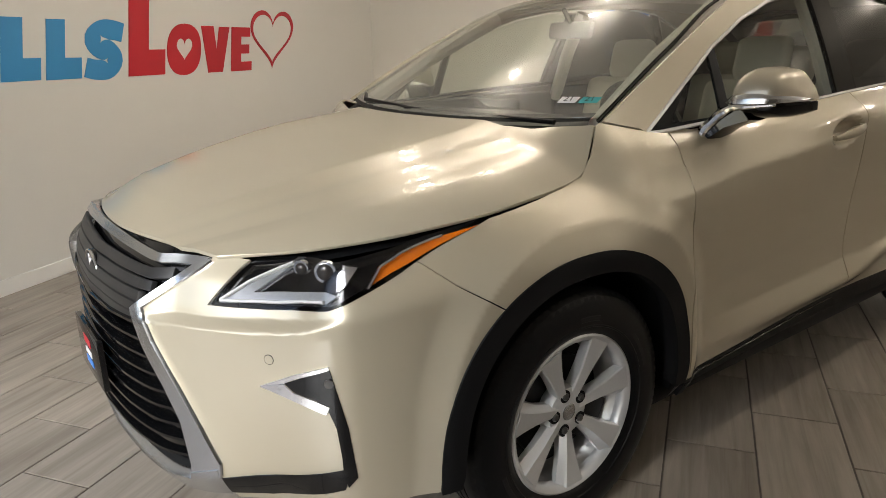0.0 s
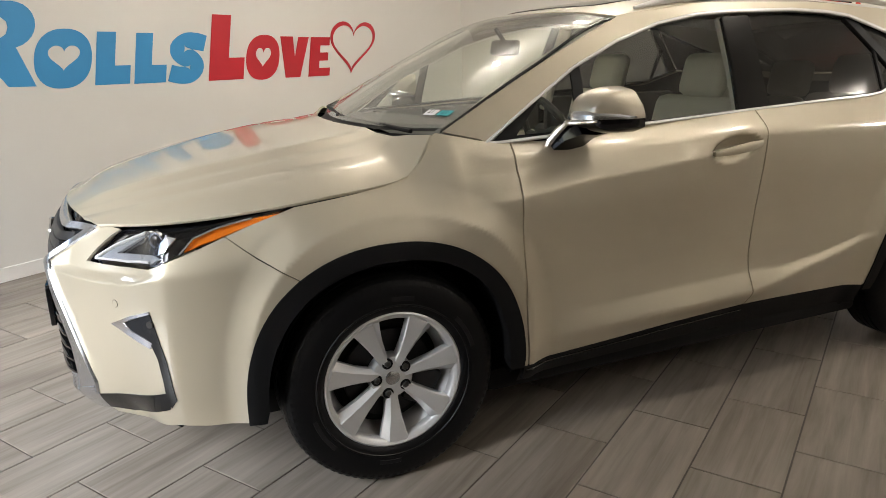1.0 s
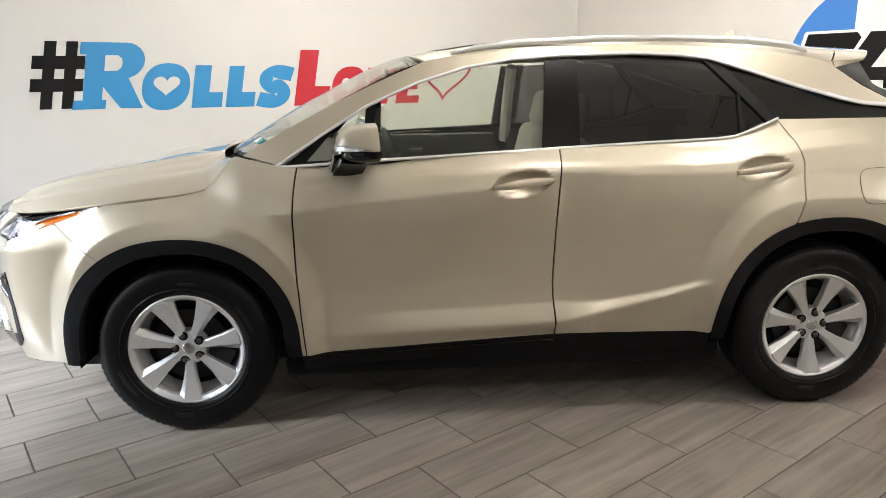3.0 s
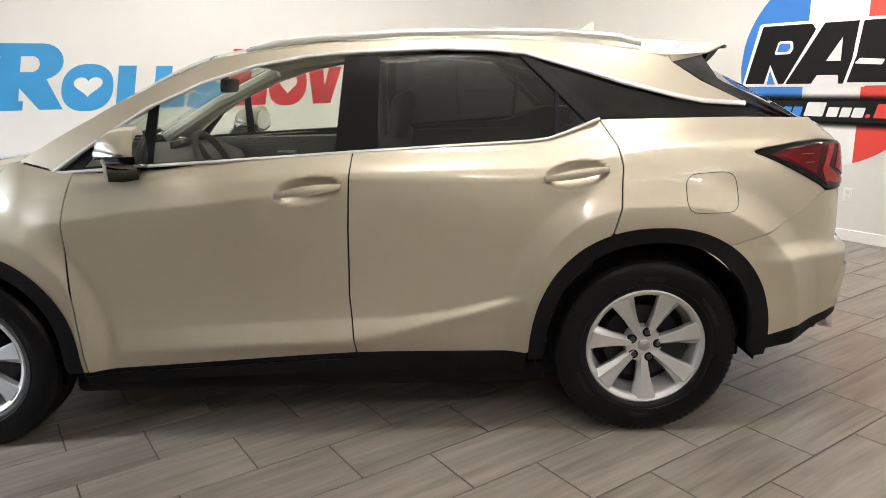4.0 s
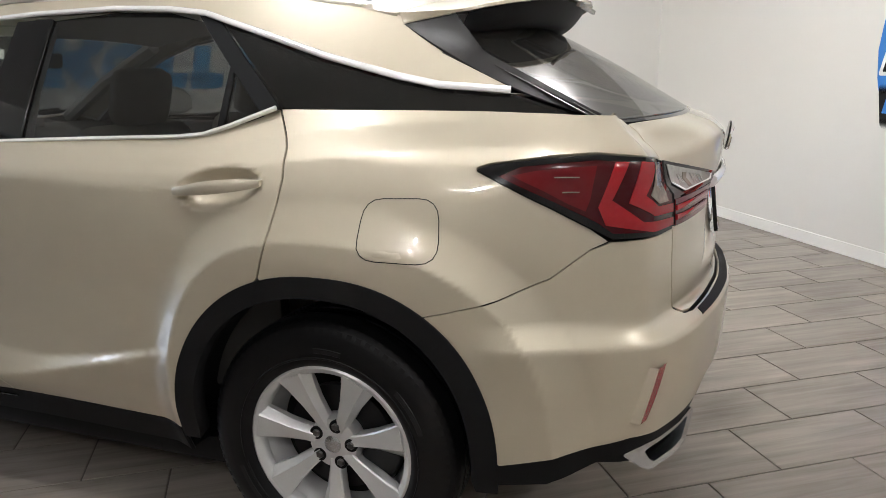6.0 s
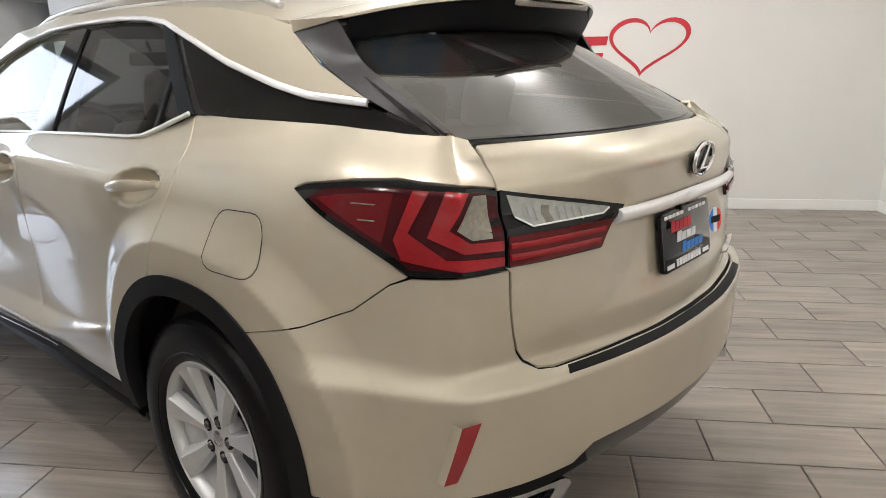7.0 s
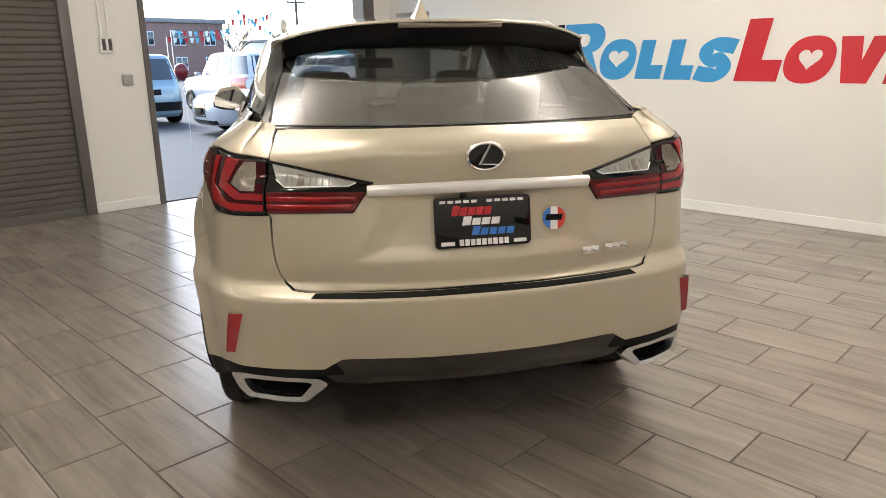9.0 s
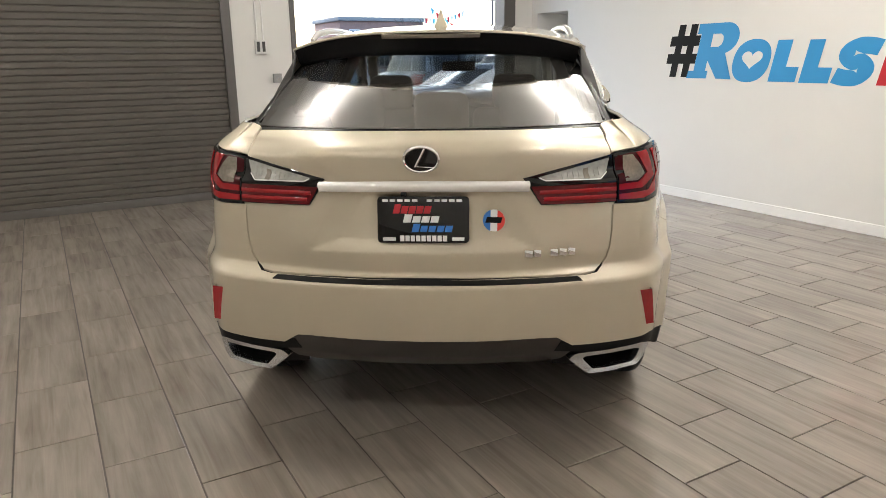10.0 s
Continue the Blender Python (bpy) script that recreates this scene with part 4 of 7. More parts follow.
def hull_patch(levels, face, z0, z1, u0, u1, out=0.006):
    """A curved patch that lies on such a hull: face is front, rear or a side; u0 to u1 are shares of its half width or half length."""
    bm = bmesh.new()
    rows = []
    for j in range(5):
        z = z0 + (z1 - z0) * j / 4
        k = 0
        while k < len(levels) - 2 and z > levels[k + 1][0]:
            k += 1
        a, b = levels[k], levels[k + 1]
        t = (z - a[0]) / (b[0] - a[0])
        xf, xr, w, p = (a[n] + (b[n] - a[n]) * t for n in range(1, 5))
        row = []
        for i in range(11):
            u = u0 + (u1 - u0) * i / 10
            rest = max(0.0, 1 - abs(u) ** p) ** (1 / p)
            mid, half = (xf + xr) / 2, (xr - xf) / 2 + out
            if face in ("front", "rear"):
                row.append(bm.verts.new((mid + (half if face == "rear" else -half) * rest, (w + out) * u, z)))
            else:
                row.append(bm.verts.new((mid + half * u, face * (w + out) * rest, z)))
        rows.append(row)
    for p, q in zip(rows, rows[1:]):
        for i in range(10):
            bm.faces.new((p[i], p[i + 1], q[i + 1], q[i]))
    return bm


def parked_car(label, paint, m, length, width, high, belt, hood, cabin, roof, category="car"):
    """A parked car with its nose at x = 0, x running to its tail. cabin: front and rear of the glass at the belt; roof: the same at the roof."""
    ob = thing("parked_car", label, category, "cars parked outside", m=m)
    w = width / 2
    tall = hood > 0.95
    body_levels = [(0.22, 0.1, length - 0.1, w - 0.08, 5), (0.32, 0.02, length - 0.03, w - 0.02, 5), (0.6, 0.0, length, w, 5), (hood - 0.12, 0.04, length, w, 5), (hood - 0.02, 0.16, length - 0.02, w - 0.04, 5),
                   (belt, cabin[0] * 0.85, length - (0.06 if tall else 0.2), w - 0.08, 6)]
    cabin_levels = [(belt - 0.03, cabin[0], cabin[1], w - 0.07, 7), ((belt + high) / 2, (cabin[0] + roof[0]) / 2, (cabin[1] + roof[1]) / 2, w - 0.13, 7), (high - 0.08, roof[0] - 0.08, roof[1] + 0.06, w - 0.2, 7),
                    (high - 0.02, roof[0] + 0.1, roof[1] - 0.1, w - 0.3, 6), (high, roof[0] + 0.4, roof[1] - 0.4, w - 0.5, 5)]
    part("body", slice_loft(body_levels), paint, ob, angle=60)
    part("cabin", slice_loft(cabin_levels), paint, ob, angle=60)
    za, zb = belt + 0.05, high - 0.13
    part("windscreen", hull_patch(cabin_levels, "front", za, zb, -0.86, 0.86), PANE, ob)
    part("rear_window", hull_patch(cabin_levels, "rear", za, zb, -0.84, 0.84), PANE, ob)
    part("grille", hull_patch(body_levels, "front", 0.4, hood - 0.16, -0.34, 0.34), GLOSSBLACK, ob)
    for k in range(5):
        part("grille_bar", hull_patch(body_levels, "front", 0.44 + k * 0.07, 0.448 + k * 0.07, -0.32, 0.32, 0.012), SATIN, ob)
    part("lower_intake", hull_patch(body_levels, "front", 0.25, 0.34, -0.72, 0.72), GLOSSBLACK, ob)
    part("rear_bumper", hull_patch(body_levels, "rear", 0.38, 0.6, -0.9, 0.9, 0.02), CLADDING if paint is CARBLUE else paint, ob)
    spans = [(-0.84, -0.02), (0.06, 0.8)] if not tall else [(-0.84, -0.3), (-0.22, 0.28), (0.36, 0.86)]
    for q in (-1, 1):
        for f0, f1 in spans:
            part("side_window", hull_patch(cabin_levels, q, za, zb, f0, f1), PANE, ob)
        for x in (0.95, length - 0.95):
            wh = part("wheel", lathe([(0.0, 0.0), (0.2, 0.0), (0.22, -0.02), (0.235, -0.03), (0.3, -0.035), (0.34, -0.01), (0.345, 0.1), (0.34, 0.2)], 28), TYRE, ob)
            wh.location = (x, q * w, 0.345)
            wh.rotation_euler = (0, 0, 0 if q < 0 else math.pi)
            part("rim", lathe([(0.0, -0.034), (0.05, -0.032), (0.06, -0.012), (0.17, -0.008), (0.195, -0.03), (0.225, -0.036)], 24), BOLT, wh)
        g0, g1 = sorted((q * 0.58, q * 0.985))
        part("head_lamp", hull_patch(body_levels, "front", hood - 0.22, hood - 0.14, g0, g1, 0.01), SILVERLAMP, ob)
        g0, g1 = sorted((q * (0.93 if tall else 0.6), q * 0.995))
        part("tail_lamp", hull_patch(body_levels, "rear", 0.72 if tall else 0.7, 1.1 if tall else 0.86, g0, g1, 0.012), TAILRED, ob)
        bm = bmesh.new()
        add_box(bm, (cabin[0] + 0.35, q * (w + 0.08) - 0.09, belt), (cabin[0] + 0.47, q * (w + 0.08) + 0.09, belt + 0.13), 0.03)
        part("door_mirror", bm, paint, ob)
    part("front_plate", box((-0.03, -0.15, 0.46), (-0.015, 0.15, 0.6), 0.004), BLACK, ob)
    part("rear_plate", box((length + 0.002, -0.16, 0.78), (length + 0.016, 0.16, 0.92), 0.004), BLACK, ob)
    return ob


def lot_pose(p, q, heading):
    """A place on the lot: the nose at p, q; heading is the way from nose to tail, in degrees of the room."""
    return RM @ pose(p, q, -0.02, 0, 0, heading)


parked_car("white luxury sedan with a dark grille parked outside", CARWHITE, lot_pose(-11.3, 4.35, 84), 4.9, 1.85, 1.45, 0.95, 0.86, (1.45, 4.3), (2.3, 3.5))
parked_car("dark blue-black sedan with a wide barred grille parked outside", CARDARK, lot_pose(-8.85, 4.1, 84), 4.95, 1.9, 1.42, 0.93, 0.84, (1.45, 4.4), (2.3, 3.5))
parked_car("black coupe with a low front parked outside", CARDARK, lot_pose(-6.6, 4.7, 84), 4.9, 1.9, 1.42, 0.95, 0.86, (1.5, 4.3), (2.4, 3.5))
parked_car("pale blue SUV seen from its tailgate", CARBLUE, lot_pose(-19.2, 4.75, 0), 4.8, 1.9, 1.8, 1.1, 1.05, (1.35, 4.6), (2.0, 4.3))
parked_car("white full-size SUV with red tail lamps", CARWHITE, lot_pose(-21.6, 9.7, 0), 5.2, 2.0, 1.9, 1.15, 1.08, (1.4, 5.05), (2.1, 4.7))
parked_car("white SUV parked behind the sedans", CARWHITE, lot_pose(-21.0, 13.2, 0), 5.0, 1.95, 1.8, 1.12, 1.05, (1.4, 4.8), (2.1, 4.5))
parked_car("silver-white sedan parked far down the lot", CARWHITE, lot_pose(-16.0, 14.6, 84), 4.8, 1.85, 1.5, 0.95, 0.86, (1.45, 4.3), (2.3, 3.5))


def house(label, mat, p0, q0, q1, high, roof_high, cols, rows, deep=9.0):
    ob = thing("house", label, "house", "far houses", m=RM)
    part("wall", box((p0 - deep, q0, -0.1), (p0, q1, high), 0.05), mat, ob)
    part("roof", box((p0 - deep - 0.3, q0 - 0.3, high + 0.003), (p0 + 0.3, q1 + 0.3, high + roof_high), 0.08), ROOFING, ob)
    for r in range(rows):
        for k in range(cols):
            q = q0 + (q1 - q0) * (k + 0.5) / cols
            z = 0.9 + r * (high - 0.6) / rows
            wd = part("window", box((p0 + 0.002, q - 0.75, z), (p0 + 0.12, q + 0.75, z + 1.6), 0.03), TRIMWHITE, ob)
            for s in (-0.36, 0.36):
                part("pane", box((p0 + 0.122, q + s - 0.3, z + 0.12), (p0 + 0.14, q + s + 0.3, z + 1.48), 0.01), PANE, wd)


house("red brick corner building with white windows, far off", BRICK, -80, 31, 42.5, 6.4, 0.5, 3, 2)
house("brown brick house with white windows, far off", BRICK, -68, 57.5, 66, 6.2, 0.9, 3, 2)
for k in range(5):
    house("pale terrace house, far off", WALL, -118, 72 + k * 7.2, 79 + k * 7.2, 5.6 + 0.4 * (k % 2), 0.5, 2, 2)


def pole(p, q, high):
    ob = thing("utility_pole", "wooden utility pole with a cross arm, far off", "utility pole", "utility poles", m=RM @ pose(p, q, -0.1))
    part("post", tube([(0, 0, 0), (0, 0, high)], [0.17, 0.12], 10), BARK, ob)
    part("cross_arm", box((-0.08, -1.2, high - 0.9), (0.08, 1.2, high - 0.74), 0.01), BARK, ob)
    for y in (-1.0, -0.4, 0.4, 1.0):
        part("insulator", tube([(0, y, high - 0.74), (0, y, high - 0.55)], 0.05, 8), SATIN, ob)


for p, q, h in ((-62, 49, 10), (-58, 52.5, 11), (-66, 44, 9), (-54, 46.5, 10.5)):
    pole(p, q, h)

random.seed(11)
tree = thing("bare_tree", "leafless winter tree behind the parked cars", "tree", m=RM @ pose(-46, 24.5, -0.1))
part("trunk", tube([(0, 0, 0), (0.1, 0.05, 1.4), (0.05, 0.2, 2.6)], [0.2, 0.15, 0.1], 10), BARK, tree)


def limb(bm, a, d, length, r, depth):
    b = a + d * length
    mid = a.lerp(b, 0.5) + Vector((random.uniform(-1, 1), random.uniform(-1, 1), random.uniform(-0.3, 0.6))) * length * 0.08
    add_tube(bm, [a, mid, b], [r, r * 0.8, r * 0.55], 5, False)
    if depth:
        for _ in range(3):
            limb(bm, b if random.random() < 0.6 else mid, (d + Vector((random.uniform(-1, 1), random.uniform(-1, 1), random.uniform(-0.2, 0.7))) * 0.75).normalized(), length * 0.68, r * 0.55, depth - 1)


for k in range(6):
    bm = bmesh.new()
    a = k * 1.05
    limb(bm, Vector((0.05, 0.15, 2.1 + 0.12 * k)), Vector((math.cos(a), math.sin(a), 0.9)).normalized(), 1.4, 0.07, 3)
    part("limb", bm, BARK, tree)
parasol = thing("parasol", "turquoise parasol far across the lot", "parasol", m=RM @ pose(-25, 18.6, -0.02))
bm = bmesh.new()
rim = [bm.verts.new((0.75 * math.cos(k * math.pi / 6), 0.75 * math.sin(k * math.pi / 6), 1.9)) for k in range(12)]
tip = bm.verts.new((0, 0, 2.25))
for k in range(12):
    bm.faces.new((rim[k], rim[(k + 1) % 12], tip))
part("canopy", bm, TEAL, parasol)
part("pole", tube([(0, 0, 0), (0, 0, 2.25)], 0.025, 8), SATIN, parasol)

PENNANTS = (material("red_pennant", (0.55, 0.03, 0.04), 0.7), WHITE, material("sky_blue_pennant", (0.12, 0.45, 0.6), 0.7))
for row_, (pa, pb, sag) in enumerate((((-40, 16.9, 3.2), (-40, 20.9, 3.45), 0.15), ((-40, 17.2, 3.62), (-40, 21.2, 3.75), 0.12), ((-38, 20.6, 4.9), (-38, 24.6, 2.9), 0.2), ((-38, 20.2, 4.2), (-38, 23.2, 4.7), 0.2))):
    bunting = thing("pennant_string", "string of red, white and blue plastic pennants over the lot", "bunting", "pennant strings", m=RM)
    a, b = Vector(pa), Vector(pb)
    spot = lambda t: a.lerp(b, t) - Vector((0, 0, sag * 4 * t * (1 - t)))
    part("cord", tube([spot(k / 12) for k in range(13)], 0.012, 5), TRIM, bunting)
    for end in (a, b):
        part("post", tube([(end.x, end.y, -0.02), end], 0.03, 8), SATIN, bunting)
    for k in range(11):
        p, n = spot((k + 0.12) / 11), spot((k + 0.88) / 11)
        tip = (p + n) / 2 - Vector((0, 0, 0.34))
        bm = bmesh.new()
        quad = [bm.verts.new(v) for v in (p, n, tip + Vector((0, 0.06, 0.02)), tip - Vector((0, 0.06, -0.02)))]
        bm.faces.new(quad)
        part("pennant", bm, PENNANTS[(k + row_) % 3], bunting, smooth=False)
balloon = thing("balloon", "dark red balloon tied to a parked car", "balloon", m=RM @ pose(-8.74, 2.82, 0.0))
part("skin", lathe([(0.0, 0.14), (0.05, 0.132), (0.095, 0.1), (0.118, 0.05), (0.12, 0.0), (0.105, -0.06), (0.07, -0.115), (0.025, -0.15), (0.0, -0.16)], 20), material("dark_red_rubber", (0.16, 0.012, 0.02), 0.25), balloon).matrix_local = pose(0, 0, 1.37, 90)
part("ribbon", tube([(0, 0, 1.21), (0.03, 0.02, 0.8), (0.02, 0.04, 0.3), (0.0, 0.03, -0.02)], 0.003, 5), WHITE, balloon)

# ---- the car ----
car = thing("suv", "champagne metallic five-door luxury SUV parked on the tiles", "car")
AXLES, HUB = (-1.395, 1.395), 0.375


def side_f(off):
    return lambda u, z: shell(u, z, -1, off)


def up_f(off):
    return lambda x, z: flank(x, z, -1, off)


def nose_f(off):
    return lambda y, z: shell(nose(min(0.9, abs(y))), z, -1 if y < 0 else 1, off)


def tail_f(off):
    return lambda y, z: shell(tail(min(0.9, abs(y))), z, -1 if y < 0 else 1, off)


def along(*pts):
    """Points given as x and height on the flank, as outline of the lower body."""
    return [(at_x(x), z) for x, z in pts]


def arch(cx, rx, rz, lean, a0=0.0, a1=180.0, n=270):
    """The rim of a wheel opening, from its rear end over the top to its front."""
    out = []
    for k in range(n + 1):
        a = radians(a0 + (a1 - a0) * k / n)
        c, s = math.cos(a), math.sin(a)
        z = HUB + rz * abs(s) ** (2 / 2.25) * (1 if s >= 0 else -1)
        out.append((cx + rx * math.copysign(abs(c) ** (2 / 2.25), c) + lean * max(0, z - HUB), z))
    return out


arch_f, arch_r = arch(AXLES[0], 0.489, 0.497, -0.012), arch(AXLES[1], 0.485, 0.514, 0.032)
in_f, in_r = arch(AXLES[0], 0.425, 0.437, 0.0), arch(AXLES[1], 0.42, 0.455, 0.02)

# flank panels
DOOR_B = [(0.204, 0.38), (0.2, 0.45), (0.188, 0.62), (0.198, 0.9), (0.212, 1.11), (0.222, 1.195)]
BELT = [(-0.95, 1.138), (-0.56, 1.158), (-0.14, 1.176), (0.22, 1.192), (0.6, 1.207), (0.92, 1.218), (1.0, 1.226), (1.08, 1.25), (1.21, 1.297)]
DOOR_A = [(-0.886, 0.34), (-0.899, 0.53), (-0.908, 0.75), (-0.912, 0.94), (-0.906, 1.05), (-0.894, 1.143)]
DOOR_C = [(1.214, 1.297), (1.272, 1.2), (1.285, 1.125), (1.266, 0.97), (1.236, 0.872)]
g = 0.0035
hood_seam = [(-1.155, 1.184), (-1.169, 1.178), (-1.229, 1.098), (-1.287, 1.049), (-1.38, 1.031), (-1.5, 1.019), (-1.683, 1.005)]
fender = [(x - g, z) for x, z in DOOR_A] + [(-0.95, 1.141), (-0.985, 1.147)] + hood_seam + [(-1.893, 0.936), (-1.815, 0.874), (-1.695, 0.7935)]
fender += [p for p in arch_f[::-1] if p[0] > -1.694 and p[1] > 0.335] + [(-0.902, 0.34)]
panel("fender", side_f(0), along(*fender), PAINT, car, mirror=True, step=(0.013, 0.011))
front_door_outline = [(x + g, z) for x, z in DOOR_A] + [p for p in BELT if -0.9 < p[0] < 0.2] + [(x - g, z) for x, z in DOOR_B[::-1]] + [(-0.4, 0.357)]
front_doors = panel("front_door", side_f(0), along(*front_door_outline), PAINT, car, mirror=True, step=(0.015, 0.011))
rear_door_outline = [(x + g, z) for x, z in DOOR_B] + [p for p in BELT if p[0] > 0.3] + [(x - g, z) for x, z in DOOR_C]
rear_door_outline += [p for p in arch_r if p[0] < 1.225 and p[1] > 0.375] + [(0.903, 0.368), (0.5, 0.376)]
rear_doors = panel("rear_door", side_f(0), along(*rear_door_outline), PAINT, car, mirror=True, step=(0.015, 0.011))
LAMP_LOW = [(1.809, 1.161), (1.9, 1.122), (1.992, 1.078), (2.09, 1.028)]
seam = [(1.695, 0.8115), (1.878, 0.863), (1.998, 0.913), (2.09, 0.982)]
quarter = [(x + g, z) for x, z in DOOR_C[::-1]] + [(1.53, 1.296), (1.82, 1.293), (2.0, 1.289), (2.07, 1.286)]
quarter = along(*quarter) + [(tail(0.76), 1.28), (tail(0.7212), 1.27), (tail(0.7), 1.2), (tail(0.7), 1.178), (tail(0.768), 1.19)] + along((2.1, 1.207), (1.99, 1.2), (1.84, 1.18), (1.81, 1.17)) + along(*LAMP_LOW)
quarter += [(at_x(2.13), 1.0)] + along(*seam[::-1]) + along(*[p for p in arch_r if 1.24 < p[0] < 1.694 and p[1] > 0.8])
panel("quarter_panel", side_f(0), quarter, PAINT, car, mirror=True, step=(0.013, 0.011))
low = 0.415
upper = along(*[(x, z - 0.004) for x, z in seam]) + [(at_x(2.14), 0.997), (tail(0.745), 0.998), (tail(0.69), 1.0), (tail(0.688), 0.91), (tail(0.681), 0.85), (tail(0.67), 0.807), (tail(0.652), 0.779), (tail(0.622), 0.763), (tail(0.575), 0.759), (tail(0.3), 0.761)]
lower = [(tail(0.42), 0.543), (tail(0.47), 0.54), (tail(0.53), 0.502), (tail(0.7), 0.5), (tail(0.84), 0.497)] + along((2.02, 0.458), (1.885, 0.427)) + along(*[p for p in arch_r if p[0] > 1.698 and p[1] > 0.43])
far = lambda pts: [(2 * ARC[-1] - u, z) for u, z in pts[::-1]]
panel("rear_bumper", side_f(0), upper + far(upper) + far(lower) + lower, PAINT, car, step=(0.013, 0.01))
cap = panel("fuel_door", side_f(0.0015), rounded(along((1.523, 0.945), (1.729, 0.945), (1.72, 1.093), (1.528, 1.084)), 0.05), PAINT, car, thick=0.004)
# black line laid on the panel for the shade in the door's gap
strip("fuel_door_gap", side_f(0.0), (lambda q: q + q[:1])(rounded(along((1.52, 0.942), (1.732, 0.942), (1.723, 1.096), (1.525, 1.087)), 0.052)), 0.0024, 0.0008, BLACK, cap)

# black lower cladding
for cx, outer, inner, f0 in ((AXLES[0], arch_f, in_f, 0.335), (AXLES[1], arch_r, in_r, 0.36)):
    end = 0.338
    o = [(p[0], p[1]) for p in outer]
    i = [(p[0], p[1]) for p in inner]
    o = [(o[0][0], end)] + o + [(o[-1][0], end)]
    i = [(i[0][0] + 0.01, end)] + i + [(i[-1][0] - 0.01, end)]
    panel("arch_cladding", side_f(0.006), along(*(o + i[::-1])), CLADDING, car, "black plastic wheel arch cladding", thick=0.05, mirror=True)
panel("sill_cladding", side_f(0.002), along((-0.9, 0.272), (-0.905, 0.337), (-0.4, 0.352), (0.2, 0.376), (0.9, 0.364), (0.9, 0.272)), CLADDING, car, "black plastic sill cladding", mirror=True)
strip("sill_trim", side_f(0.002), along((-0.9, 0.322), (-0.4, 0.333), (0.2, 0.35)), 0.006, 0.004, GLOSSBLACK, car, mirror=True)

# inner body behind the gaps, a black sheet that gives them their shade
under = along((-1.85, 0.9), (-1.70, 0.99), (-1.3, 1.03), (-1.18, 1.15), (-0.95, 1.125), (0.2, 1.18), (1.0, 1.21), (1.22, 1.285), (1.8, 1.27), (2.0, 1.24)) + [(tail(0.67), 1.15), (tail(0.64), 0.6), (at_x(2.05), 0.5), (at_x(1.9), 0.42)]
under += along(*[(p[0], p[1] + 0.01) for p in arch_r if p[1] > 0.42]) + along((0.88, 0.25), (-0.9, 0.25)) + along(*[(p[0], p[1] + 0.01) for p in arch_f if p[1] > 0.4])
panel("inner_body", side_f(-0.022), under, SATINBLACK, car, thick=0, mirror=True, step=(0.08, 0.05))
part("underbody", box((-1.95, -0.72, 0.24), (1.88, 0.72, 0.34), 0.02), SATINBLACK, car)
# low box added to deepen the shade on the floor under the car
part("floor_tray", box((-1.0, -0.85, 0.2), (1.0, 0.85, 0.3), 0.03), SATINBLACK, car)
for cx in AXLES:
    bm = bmesh.new()
    prof = [(math.cos(radians(a)), math.sin(radians(a))) for a in range(-8, 189, 7)]
    rows3 = []
    for y in (-0.926, -0.5):
        rows3.append([bm.verts.new((cx + 0.455 * c, y, HUB + 0.462 * s)) for c, s in prof])
    for k in range(len(prof) - 1):
        bm.faces.new((rows3[0][k], rows3[0][k + 1], rows3[1][k + 1], rows3[1][k]))
    bm.faces.new(rows3[1])
    both_sides("arch_liner", bm, SATINBLACK, car, "black wheel arch liner")

# hood
hood_base = lambda w, s: hood_loft(w, s, 0.016 * min(1, max(0, (0.62 - abs(s)) / 0.1)) * steps(w / 0.8) - 0.007 * max(0, 1 - abs(abs(s) - 0.75) / 0.1))
panel("hood", hood_base, [(0.03, -0.994), (4.98, -0.994), (4.98, 0.994), (0.03, 0.994)], PAINT, car, step=(0.07, 0.025))
panel("hood_liner", lambda w, s: hood_loft(w, s, -0.05), [(0.1, -0.96), (4.97, -0.96), (4.97, 0.96), (0.1, 0.96)], SATINBLACK, car, thick=0, step=(0.25, 0.1))

# roof, windscreen and rear glass
WIND = lambda w, s: roof_loft(w, s, 0)
panel("windscreen", WIND, [(0.06, -0.978), (1.9, -0.974), (1.95, -0.7), (1.97, 0), (1.95, 0.7), (1.9, 0.974), (0.06, 0.978)], WINDSCREEN, car, "green tinted windscreen", step=(0.06, 0.06), thick=0.004)
for q in (-1, 1):
    panel("windscreen_border", lambda w, s: roof_loft(w, s, -0.006), [(0.02, 0.99 * q), (1.95, 0.99 * q), (1.93, 0.974 * q), (0.05, 0.974 * q)], GLOSSBLACK, car, thick=0.006, step=(0.06, 0.06))
panel("windscreen_frit", lambda w, s: roof_loft(w, s, -0.005), [(0.03, -0.95), (0.13, -0.95), (0.1, 0), (0.13, 0.95), (0.03, 0.95), (0.03, 0)], SATINBLACK, car, thick=0.0, step=(0.06, 0.06))
panel("windscreen_frit", lambda w, s: roof_loft(w, s, -0.005), [(1.93, -0.93), (1.99, -0.6), (1.99, 0.6), (1.93, 0.93), (1.91, 0.9), (1.955, 0.5), (1.955, -0.5), (1.91, -0.9)], SATINBLACK, car, thick=0.0, step=(0.06, 0.06))
panel("cowl", lambda w, s: roof_loft(w, s, -0.028), [(-0.12, -0.97), (0.07, -0.97), (0.07, 0.97), (-0.12, 0.97)], SATINBLACK, car, "black plastic cowl under the windscreen", thick=0.03, step=(0.06, 0.06))
panel("roof", WIND, [(1.99, -1.0), (5.93, -1.0), (5.93, 1.0), (1.99, 1.0)], PAINT, car, step=(0.1, 0.06))
